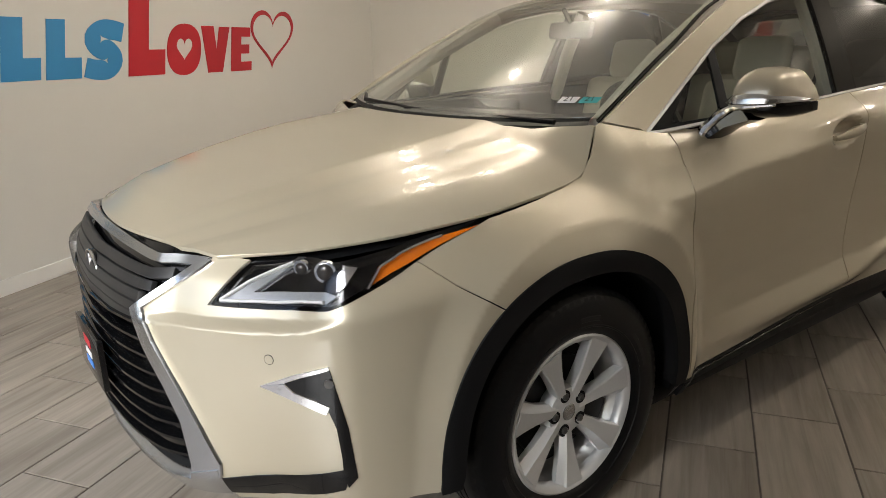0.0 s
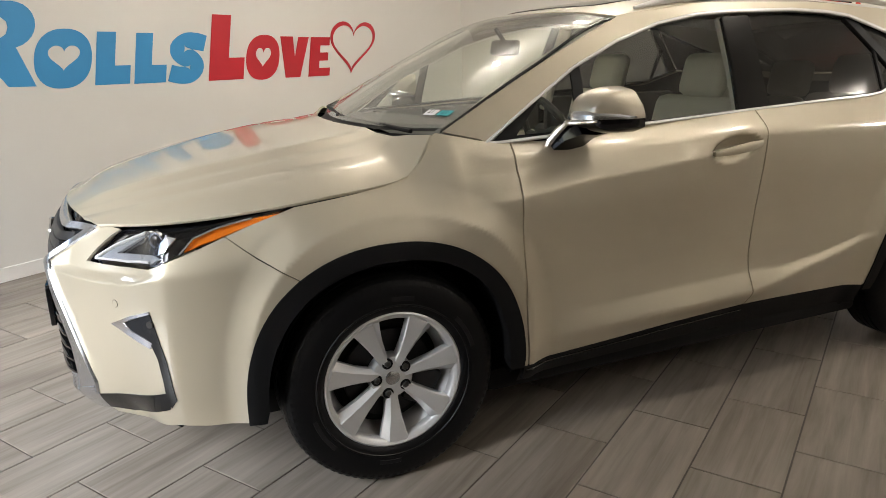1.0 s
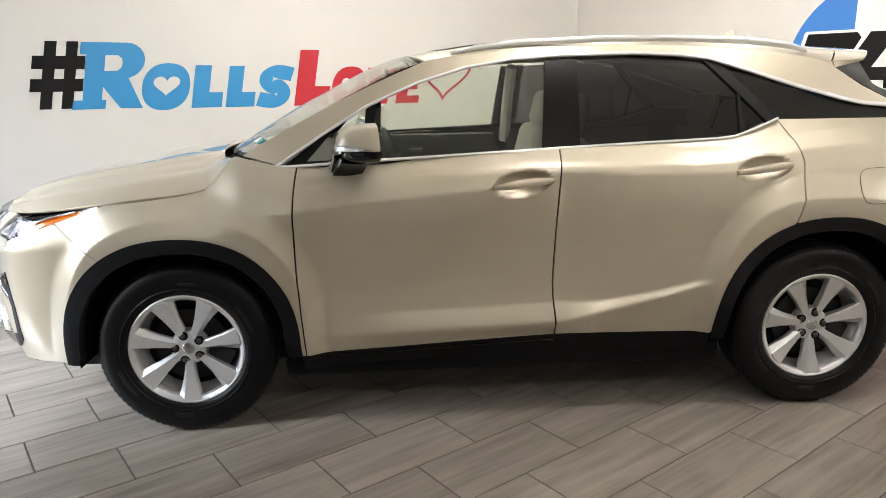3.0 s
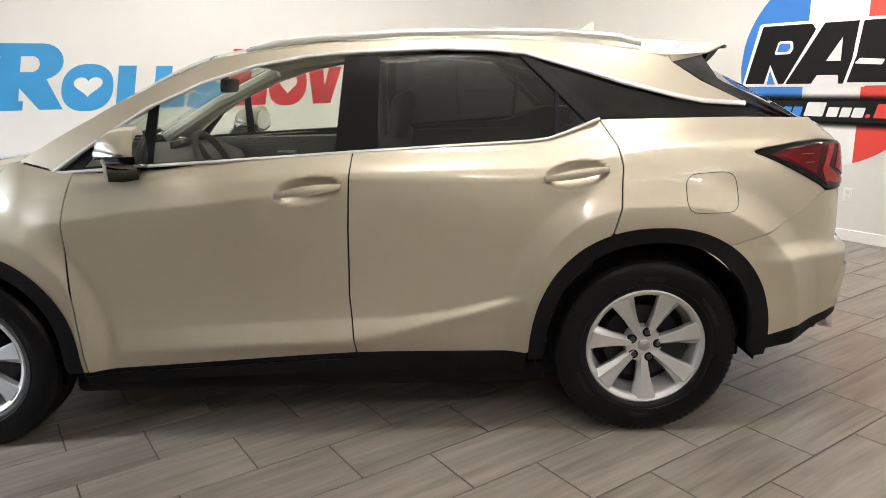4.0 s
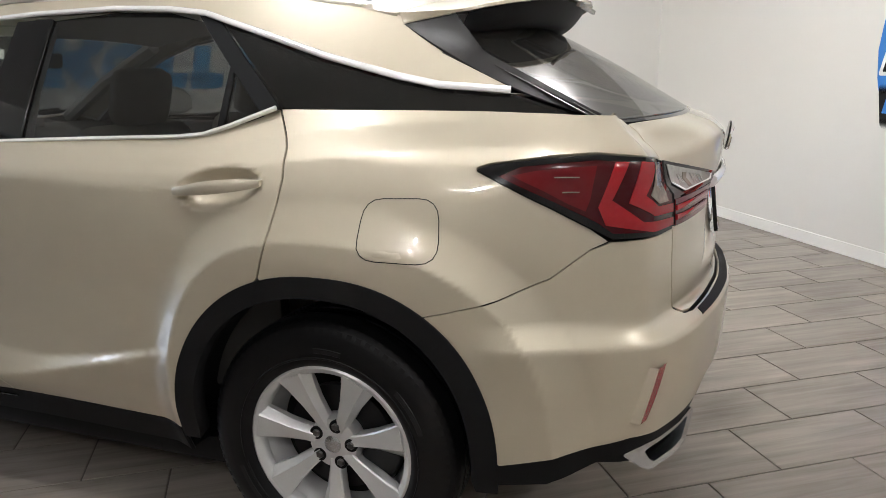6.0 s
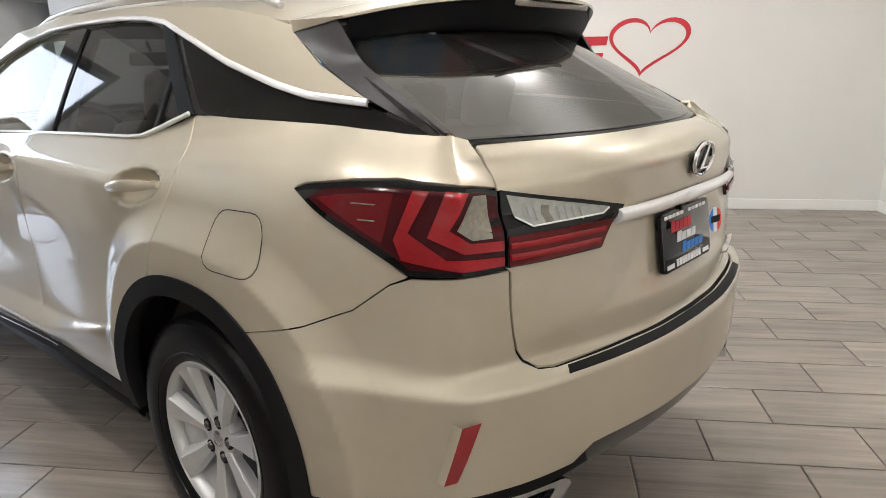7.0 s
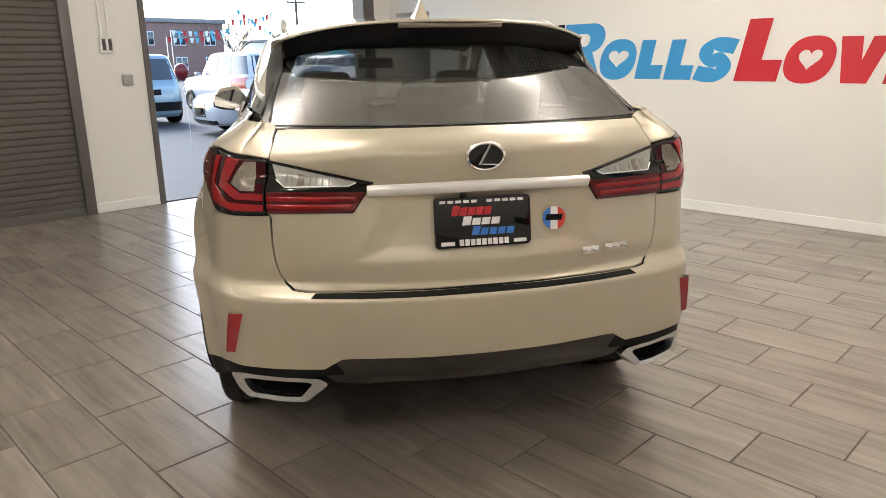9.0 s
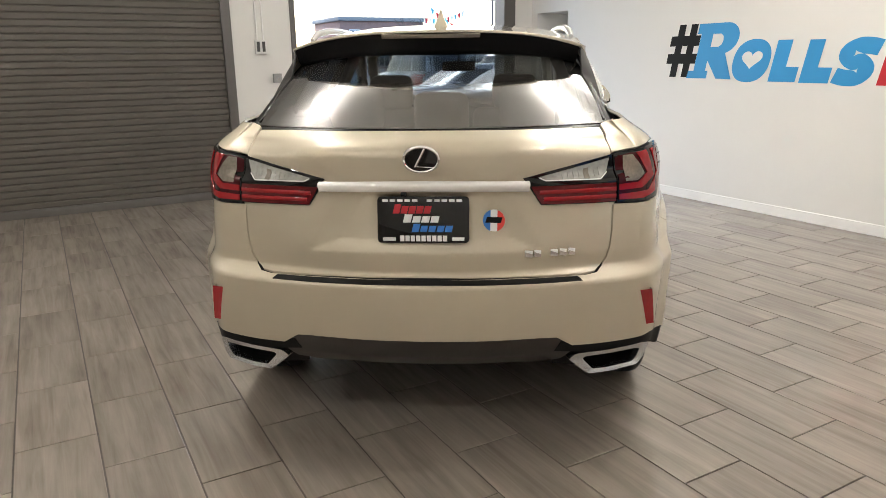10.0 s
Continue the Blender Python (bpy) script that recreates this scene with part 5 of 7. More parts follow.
panel("sunroof", lambda w, s: roof_loft(w, s, 0.003), rounded([(2.25, -0.62), (3.75, -0.62), (3.75, 0.62), (2.25, 0.62)], 0.15), GLOSSBLACK, car, "dark tinted sunroof glass", thick=0.003, step=(0.1, 0.08))
panel("headliner", lambda w, s: roof_loft(w, s, -0.05), [(2.0, -0.93), (5.9, -0.93), (5.9, 0.93), (2.0, 0.93)], HEADLINER, car, thick=0, step=(0.25, 0.12), outward=(0, 0, 3))
panel("spoiler", WIND, rounded([(5.96, -1.0), (6.98, -0.99), (7.12, -0.6), (7.14, 0), (7.12, 0.6), (6.98, 0.99), (5.96, 1.0)], 0.12, corners=(1, 5)), PAINT, car, "body-coloured roof spoiler", step=(0.06, 0.05), thick=0.009)


def under_spoiler(t, s):
    a, b = Vector(roof_loft(6.99, s, -0.012)), Vector(tailglass_loft(0.12, s * 0.99, 0.004))
    p = a.lerp(b, t)
    p.z -= 0.05 * math.sin(math.pi * min(1, max(0, t))) * (1 - 0.3 * abs(s))
    return p


panel("spoiler_underside", under_spoiler, [(0, -0.98), (1, -0.98), (1, 0.98), (0, 0.98)], SATINBLACK, car, "black underside of the spoiler", step=(0.12, 0.05), thick=0)
part("brake_light", box((-0.006, -0.19, -0.008), (0.006, 0.19, 0.008), 0.003, pose(1.936, 0, 1.59, 0, 20)), LAMPGLASS, car, "narrow high brake light under the spoiler edge")
TG = lambda w, s: tailglass_loft(w, s, 0)
panel("rear_window", TG, [(0.0, -0.97), (1.97, -0.97), (1.97, 0.97), (0.0, 0.97)], REARGLASS, car, "dark tinted rear window", step=(0.08, 0.06), thick=0.004)
for q in (-1, 1):
    panel("rear_window_border", lambda w, s: tailglass_loft(w, s, -0.004), [(0, q * 0.905), (2.0, q * 0.93), (2.0, q * 1.0), (0, q * 1.0)], GLOSSBLACK, car, step=(0.08, 0.03), thick=0.0)
panel("rear_window_border", lambda w, s: tailglass_loft(w, s, -0.004), [(1.93, -0.93), (2.02, -0.93), (2.02, 0.93), (1.93, 0.93)], GLOSSBLACK, car, step=(0.08, 0.06), thick=0.0)

for y0, y1 in ((-0.17, -0.01), (0.01, 0.17)):
    panel("window_bar", lambda w, s: tailglass_loft(w, s, 0.004), [(0.2, y0), (0.2, y1), (0.25, y1), (0.25, y0)], WHITEPLASTIC, car, "plain white bar for writing on the rear window", thick=0, step=(0.05, 0.05))

# side windows and their frames
TOPLINE = [(-0.985, 1.14), (-0.785, 1.275), (-0.595, 1.388), (-0.385, 1.478), (-0.168, 1.542), (0.046, 1.578), (0.262, 1.591), (0.585, 1.597), (0.79, 1.588), (0.925, 1.571), (1.117, 1.512), (1.327, 1.444), (1.538, 1.388), (1.654, 1.364), (1.84, 1.349)]
roof_edge = [(1.655, 1.437), (1.535, 1.517), (1.53, 1.545), (1.2, 1.596), (0.7, 1.626), (0.15, 1.623), (-0.33, 1.571), (-0.55, 1.48), (-0.74, 1.391), (-0.95, 1.284), (-1.13, 1.184), (-1.0, 1.153)]
panel("roof_side_frame", up_f(0.004), TOPLINE + roof_edge, PAINT, car, "body-coloured roof side and rear pillar", step=(0.04, 0.03), thick=0.02, mirror=True)


def below(a, b, d):
    return [(x, z - d) for x, z in TOPLINE if a < x < b]


glass_front = [(-0.575, 1.168), (0.15, 1.196), (0.19, 1.558)] + below(-0.5, 0.17, 0.014)[::-1] + [(-0.555, 1.375)]
panel("front_side_window", up_f(-0.012), glass_front, CLEARGLASS, car, "green tinted front side window", thick=0.004, mirror=True)
panel("front_corner_window", up_f(-0.012), [(-0.88, 1.16), (-0.62, 1.168), (-0.6, 1.36), (-0.76, 1.268)], CLEARGLASS, car, thick=0.004, mirror=True)
panel("front_corner_frame", up_f(-0.008), [(-0.965, 1.138), (-0.575, 1.158), (-0.558, 1.398), (-0.6, 1.374), (-0.62, 1.17), (-0.86, 1.162), (-0.735, 1.298), (-0.77, 1.278)], SATINBLACK, car, thick=0.01, mirror=True)
panel("window_pillar", up_f(-0.004), [(0.15, 1.19), (0.314, 1.2), (0.332, 1.572), (0.19, 1.566)], GLOSSBLACK, car, "gloss black centre pillar cover", thick=0.02, mirror=True)
glass_rear = [(0.314, 1.206), (1.0, 1.236), (1.033, 1.246), (1.042, 1.435), (0.92, 1.545)] + below(0.34, 0.9, 0.012)[::-1] + [(0.332, 1.568)]
panel("rear_side_window", up_f(-0.012), glass_rear, PRIVACY, car, "dark tinted rear side window", thick=0.004, mirror=True)
panel("rear_corner_window", up_f(-0.012), [(1.045, 1.252), (1.165, 1.3), (1.05, 1.425)], PRIVACY, car, thick=0.004, mirror=True)
panel("window_divider", up_f(-0.002), [(0.9, 1.562), (0.962, 1.558), (1.218, 1.302), (1.162, 1.29)], SATINBLACK, car, thick=0.02, mirror=True)
panel("window_divider", up_f(-0.006), [(1.03, 1.245), (1.048, 1.25), (1.053, 1.43), (1.04, 1.44)], SATINBLACK, car, thick=0.02, mirror=True)
glass_quarter = [(0.955, 1.56)] + below(1.0, 1.83, 0.003) + [(1.84, 1.338), (2.06, 1.27), (1.82, 1.287), (1.55, 1.299), (1.215, 1.305)]
panel("quarter_window", up_f(-0.008), glass_quarter, PRIVACY, car, "dark tinted quarter window", thick=0.004, mirror=True)
# black sheet added in place of the dim cabin behind the quarter window
panel("window_backing", up_f(-0.028), [(0.985, 1.535)] + below(1.0, 1.83, 0.016) + [(1.84, 1.334), (2.06, 1.268), (1.82, 1.289), (1.55, 1.301), (1.22, 1.308)], SATINBLACK, car, thick=0, mirror=True)
panel("belt_seal", up_f(-0.006), [(-0.95, 1.132), (0.2, 1.18), (1.0, 1.222), (1.17, 1.282), (1.17, 1.292), (1.0, 1.238), (0.2, 1.203), (-0.92, 1.16)], SATINBLACK, car, thick=0.012, mirror=True)


def garnish(t, v):
    a = Vector(flank(1.535 + 0.545 * t, 1.517 - 0.252 * t - 0.024 * math.sin(math.pi * t), -1, 0.004))
    b = Vector(tailglass_loft(max(2 * t, 0.64), -0.965, 0.005))
    if t < 0.32:
        b = Vector(WIND(6.8, -0.985)).lerp(b, t / 0.32) - Vector((0, 0, 0.012 * (1 - t / 0.32)))
    return a.lerp(b, v)


def spoiler_wing(t, v):
    """The side of the spoiler, from its top edge down to the garnish."""
    top = Vector(WIND(5.97 + 1.0 * t, -1.0))
    low = garnish(0, 0.0).lerp(Vector(WIND(6.97, -0.99)) - Vector((0, 0, 0.006)), t) - Vector((0, 0.002, 0))
    return top.lerp(low, v)


panel("spoiler_side", spoiler_wing, [(0, 0), (1, 0), (1, 1), (0, 1)], PAINT, car, "body-coloured side of the spoiler", step=(0.1, 0.5), thick=0.006, mirror=True)


panel("rear_pillar_garnish", garnish, [(0, 0), (0.93, 0), (0.965, 0.5), (0.955, 1), (0, 1)], GARNISH, car, "gloss black rear pillar garnish", step=(0.06, 0.25), thick=0.008, mirror=True)
strip("belt_moulding", up_f(0.002), [(-0.985, 1.139), (-0.93, 1.139)] + [(x, z + 0.004) for x, z in BELT[1:]], 0.012, 0.008, BRIGHTTRIM, car, "chrome belt moulding", mirror=True)
strip("window_moulding", up_f(0.004), [(-0.985, 1.139)] + [(x, z - 0.006) for x, z in TOPLINE[1:]], (0.011, 0.02), 0.007, BRIGHTTRIM, car, "chrome moulding over the windows", mirror=True)

# roof rails
rail = [(-0.22, 0.605, 1.6), (-0.1, 0.60, 1.625), (0.1, 0.597, 1.644), (0.45, 0.593, 1.658), (0.8, 0.59, 1.657), (1.12, 0.588, 1.644), (1.32, 0.586, 1.624), (1.42, 0.588, 1.595)]
both_sides("roof_rail", tube(rail, [0.008, 0.014, 0.015, 0.015, 0.015, 0.016, 0.016, 0.01], 10), ALLOY, car, "silver roof rail")
bm = bmesh.new()
a, b, top = [bm.verts.new(v) for v in ((1.2, -0.03, 1.652), (1.36, -0.035, 1.645), (1.36, 0.035, 1.645), (1.2, 0.03, 1.652))], [bm.verts.new(v) for v in ((1.27, -0.014, 1.682), (1.345, -0.016, 1.682), (1.345, 0.016, 1.682), (1.27, 0.014, 1.682))], [bm.verts.new(v) for v in ((1.332, -0.004, 1.725), (1.35, -0.004, 1.723), (1.35, 0.004, 1.723), (1.332, 0.004, 1.725))]
for q, w in ((a, b), (b, top)):
    for k in range(4):
        bm.faces.new((q[k], q[(k + 1) % 4], w[(k + 1) % 4], w[k]))
bm.faces.new(top)
bm.faces.new(a)
part("antenna_fin", bm, PAINT, car, "body-coloured shark fin antenna")

# tailgate
gate = [(-0.694, 1.17), (-0.694, 1.008), (-0.682, 0.995), (-0.682, 0.91), (-0.675, 0.85), (-0.664, 0.81), (-0.646, 0.783), (-0.617, 0.768), (-0.57, 0.764), (-0.4, 0.765), (0, 0.767), (0.4, 0.765), (0.57, 0.764), (0.617, 0.768), (0.646, 0.783), (0.664, 0.81), (0.675, 0.85), (0.682, 0.91), (0.682, 0.995), (0.694, 1.008), (0.694, 1.17), (0.702, 1.258), (0.4, 1.262), (0.06, 1.264), (-0.06, 1.264), (-0.4, 1.262), (-0.702, 1.258)]
tailgate = panel("tailgate", tail_f(0), gate, PAINT, car, "body-coloured tailgate with chrome bar", step=(0.0175, 0.0115))
# black sheet that gives the tailgate seams their shade
panel("tailgate_backing", tail_f(-0.025), [(-0.72, 0.72), (0.72, 0.72), (0.7, 1.2), (-0.7, 1.2)], SATINBLACK, car, thick=0, step=(0.1, 0.1))
panel("bumper_step_pad", tail_f(0.004), [(-0.556, 0.748), (-0.545, 0.759), (0, 0.762), (0.545, 0.759), (0.556, 0.748), (0, 0.751)], CLADDING, car, "black ribbed step pad on the rear bumper", step=(0.05, 0.008), thick=0.01)
strip("chrome_bar", tail_f(0.008), [(-0.372, 1.081), (-0.2, 1.085), (0, 1.087), (0.2, 1.085), (0.372, 1.081)], 0.036, 0.014, BRIGHTTRIM, tailgate, "chrome bar across the tailgate")
# lamps at the rear
out_lamp = along((1.812, 1.165), (1.85, 1.178), (1.99, 1.195), (2.1, 1.202)) + [(tail(0.7595), 1.186), (tail(0.7017), 1.172), (tail(0.7017), 1.006), (tail(0.768), 1.003)] + along((2.14, 1.006), (2.09, 1.032), (1.992, 1.082), (1.9, 1.126))
lamp = panel("tail_lamp", side_f(0.006), out_lamp, GLOSSBLACK, car, "dark red tail lamp with a bright red light guide", thick=0.02, step=(0.03, 0.02), mirror=True)
in_lamp = [(-0.694, 1.173), (-0.352, 1.108), (-0.42, 1.012), (-0.694, 1.01)]
gate_lamps = []
for q in (-1, 1):
    pts = [(-q * y, z) for y, z in in_lamp]
    gl = panel("tailgate_lamp", tail_f(0.008), pts, GLOSSBLACK, tailgate, "tailgate lamp unit, clear above and red below", thick=0.018, step=(0.03, 0.02))
    gate_lamps.append(gl)
    panel("red_lens", tail_f(0.0105), [(-q * y, z) for y, z in ((-0.692, 1.078), (-0.38, 1.078), (-0.42, 1.015), (-0.692, 1.0125))], DEEPLENS, tailgate, "deep red lens", thick=0.002, step=(0.03, 0.02))
    panel("reverse_lens", tail_f(0.0105), [(-q * y, z) for y, z in ((-0.68, 1.162), (-0.405, 1.11), (-0.43, 1.097), (-0.63, 1.093), (-0.664, 1.114))], CLEARLAMP, tailgate, "clear reversing light", thick=0.002, step=(0.03, 0.02))
    strip("lens_rim", tail_f(0.0125), [(-q * y, z) for y, z in ((-0.664, 1.114), (-0.63, 1.094), (-0.43, 1.098), (-0.408, 1.108))], 0.004, 0.002, BRIGHTTRIM, tailgate)
    panel("bulb_holder", tail_f(0.0125), [(-q * y, z) for y, z in ((-0.592, 1.133), (-0.572, 1.13), (-0.572, 1.098), (-0.592, 1.098))], LAMPGLASS, tailgate, "clear bulb holder", thick=0.002, step=(0.03, 0.02))
    for y, z in ((-0.552, 1.117), (-0.532, 1.114), (-0.512, 1.111), (-0.492, 1.108), (-0.612, 1.12), (-0.63, 1.123)):
        strip("lens_rib", tail_f(0.0125), [(-q * y, z + 0.009), (-q * y, z - 0.016)], 0.003, 0.0015, CLEARLAMP, tailgate)
    strip("light_guide", tail_f(0.0125), [(-q * y, z) for y, z in ((-0.69, 1.057), (-0.41, 1.057))], 0.014, 0.003, REDLENS, tailgate)
    strip("light_guide", tail_f(0.0125), [(-q * y, z) for y, z in ((-0.69, 1.033), (-0.425, 1.033))], 0.014, 0.003, REDLENS, tailgate)
for k, own in enumerate(lamp):
    sgn = -1 if k == 0 else 1
    f = lambda u, z, sgn=sgn: shell(u, z, sgn, 0.009)
    f2 = lambda u, z, sgn=sgn: shell(u, z, sgn, 0.0105)
    panel("indicator_window", f2, [(tail(0.734), 1.168), (tail(0.731), 1.08), (tail(0.776), 1.08), (tail(0.811), 1.103), (tail(0.766), 1.17)], LAMPGLASS, own, "clear indicator window", thick=0.002, step=(0.03, 0.02))
    panel("inner_lens", lambda u, z, sgn=sgn: shell(u, z, sgn, 0.0075), along((1.87, 1.152), (1.95, 1.118), (2.0, 1.096), (2.1, 1.048), (2.14, 1.02)) + [(tail(0.768), 1.014), (tail(0.7051), 1.014), (tail(0.7051), 1.16), (tail(0.7595), 1.176)] + along((2.1, 1.19), (1.99, 1.182), (1.92, 1.174)), DARKRED, own, "dark red lens", thick=0.001, step=(0.03, 0.02))
    panel("red_lens", f, along((1.9, 1.155), (1.97, 1.124), (2.03, 1.093), (2.075, 1.073), (2.085, 1.1), (2.1, 1.178), (2.03, 1.174), (1.96, 1.167)), DEEPLENS, own, "deep red side lens", thick=0.002, step=(0.03, 0.02))
    panel("light_guide", f2, [(tail(0.866), 1.186), (tail(0.85), 1.185)] + along((2.136, 1.098)) + [(tail(0.8275), 1.042), (tail(0.7051), 1.036), (tail(0.7051), 1.017), (tail(0.802), 1.015)] + along((2.122, 1.04), (2.104, 1.082)), REDLENS, own, "bright red light guide", thick=0.003, step=(0.02, 0.015))
    for xa, xb, z in ((2.0, 2.06, 1.152), (2.02, 2.06, 1.118)):
        strip("lens_bar", f2, along((xa, z), (xb, z)), 0.003, 0.002, LAMPGLASS, own)
    panel("light_guide", f2, [(tail(0.829), 1.184), (tail(0.779), 1.178), (tail(0.824), 1.104), (tail(0.7808), 1.074), (tail(0.7051), 1.071), (tail(0.7051), 1.05), (tail(0.7978), 1.053), (tail(0.8513), 1.09)], REDLENS, own, "bright red light guide", thick=0.003, step=(0.02, 0.015))

# plate, emblem and marks on the tailgate
holder = part("plate_frame", prism(rounded([(-0.158, -0.08), (0.158, -0.08), (0.158, 0.08), (-0.158, 0.08)], 0.014), 0, 0.012, pose(2.372, 0, 0.968, 90, 0, 90) @ pose(0, 0, 0, -8), 0.003), GLOSSBLACK, car, "black dealer plate and frame with coloured bars for writing")
PLATE = pose(2.372, 0, 0.968, 90, 0, 90) @ pose(0, 0, 0, -8) @ pose(0, 0, 0.0125)


def plate_bar(x, y, w, h, mat, k=0.0):
    part("bar", prism([(x, y), (x + w, y), (x + w + k * h, y + h), (x + k * h, y + h)], 0, 0.0012, PLATE), mat, holder, smooth=False)


for k in range(11):
    if k not in (5,):
        plate_bar(-0.14 + k * 0.0255, 0.062, 0.019, 0.009, WHITE)
for k in range(5):
    plate_bar(-0.105 + k * 0.0265, 0.022 - 0.0, 0.023, 0.026 if k else 0.032, RED, 0.25)
for k in range(4):
    plate_bar(-0.07 + k * 0.0315, -0.009, 0.027, 0.022 if k else 0.028, WHITE, 0.25)
for k in range(5):
    plate_bar(-0.04 + k * 0.0285, -0.042, 0.024, 0.022 if k else 0.028, ROYAL, 0.25)
plate_bar(-0.14, -0.072, 0.045, 0.012, WHITE)
for k in range(9):
    plate_bar(-0.08 + k * 0.0185, -0.074, 0.0145, 0.02, WHITE)
plate_bar(0.1, -0.072, 0.042, 0.012, WHITE)
ringer = lambda r, h, n=40: [(r * math.cos(2 * math.pi * k / n), h * math.sin(2 * math.pi * k / n)) for k in range(n)]
EMB = pose(2.404, 0, 1.182, 90, 0, 90) @ pose(0, 0, 0, 8)
emblem = part("emblem", prism(ringer(0.062, 0.046), 0, 0.008, EMB, 0.003), GLOSSBLACK, car, "oval black and chrome emblem")
bm = bmesh.new()
add_tube(bm, [EMB @ Vector((x, y, 0.009)) for x, y in ringer(0.059, 0.043, 48) + [(0.059, 0)]], 0.0055, 8, False)
part("ring", bm, CHROME, emblem, "chrome oval ring")
bm = bmesh.new()
add_tube(bm, [EMB @ Vector(p) for p in ((0.012, 0.037, 0.01), (-0.018, -0.022, 0.012), (0.04, -0.026, 0.01))], [0.005, 0.0075, 0.004], 8)
part("emblem_bar", bm, CHROME, emblem)
part("keyhole_button", box((2.375, -0.075, 1.05), (2.392, -0.055, 1.066), 0.003), GLOSSBLACK, car)
STK = pose(2.37, 0.243, 0.965, 90, 0, 83) @ pose(0, 0, 0, -6)
stick = part("round_sticker", prism(ringer(0.038, 0.038), 0, 0.0015, STK), WHITE, car, "round blue, white and red dealer sticker", smooth=False)
wedge = [(-0.012, 0.036)] + [(0.038 * math.cos(a), 0.038 * math.sin(a)) for a in (radians(112 + k * 8) for k in range(18))] + [(-0.012, -0.036)]
part("segment", prism(wedge, 0.0016, 0.0022, STK), ROYAL, stick, smooth=False)
part("segment", prism([(-x, -y) for x, y in wedge], 0.0016, 0.0022, STK), BRIGHTRED, stick, smooth=False)
part("bar", prism([(-0.03, -0.008), (0.024, -0.008), (0.03, 0.012), (-0.024, 0.012)], 0.0024, 0.003, STK), BLACK, stick, smooth=False)
for k, w in enumerate((0.028, 0.028, 0.0, 0.026, 0.026, 0.026)):
    if w:
        y = 0.36 + k * 0.0315
        b = part("badge_bar", prism([(0, 0), (w, 0), (w, 0.026), (0, 0.026)], 0, 0.004, Matrix.Translation(tail_f(0.002)(y, 0.832)) @ pose(0, 0, 0, 90, 0, 78), 0.001), CHROME, car)

# rear reflectors, diffuser and exhausts
for q in (-1, 1):
    bm = bmesh.new()
    levels = [(0.774 + 0.041 * k / 6, 0.808 + 0.024 * k / 6, 0.685 - 0.145 * k / 6) for k in range(7)]
    inner = [bm.verts.new(shell(tail(y0), z, q, 0.001)) for y0, y1, z in levels]
    outer = [bm.verts.new(shell(tail(y1), z, q, 0.017)) for y0, y1, z in levels]
    for k in range(6):
        bm.faces.new((inner[k], inner[k + 1], outer[k + 1], outer[k]))
    ref = part("reflector", bm, REFLECTOR, car, "red bumper reflector")
    bm = bmesh.new()
    edge = [bm.verts.new(shell(tail(y1), z, q, 0.0175)) for y0, y1, z in levels]
    foot = [bm.verts.new(shell(tail(y1 + 0.012), z, q, -0.003)) for y0, y1, z in levels]
    for k in range(6):
        bm.faces.new((edge[k], edge[k + 1], foot[k + 1], foot[k]))
    part("reflector_housing", bm, PAINT, ref, "body-coloured edge of the reflector")
panel("diffuser", tail_f(-0.008), [(-0.47, 0.536), (0.47, 0.536), (0.545, 0.49), (0.5, 0.44), (0.4, 0.415), (-0.4, 0.415), (-0.5, 0.44), (-0.545, 0.49)], GUNMETAL, car, "dark grey rear diffuser", step=(0.05, 0.02), thick=0.04)
for q in (-1, 1):
    f = lambda u, z, q=q: shell(u, z, q, -0.004)
    panel("exhaust_surround", lambda u, z, q=q: shell(u, z, q, -0.05), [(tail(0.88), 0.495), (tail(0.46), 0.5), (tail(0.5), 0.385), (tail(0.78), 0.378), (tail(0.88), 0.4)], CLADDING, car, "black panel round the exhaust", thick=0.01)
    panel("rear_valance", f, [(at_x(1.87), 0.424), (at_x(2.02), 0.454), (tail(0.84), 0.496), (tail(0.7), 0.5), (tail(0.54), 0.502), (tail(0.49), 0.52), (tail(0.47), 0.48), (tail(0.6), 0.466), (tail(0.75), 0.462), (tail(0.83), 0.455), (at_x(2.14), 0.435), (at_x(2.06), 0.395), (at_x(2.0), 0.375), (at_x(1.84), 0.36)], CLADDING, car, "black lower valance", thick=0.03)


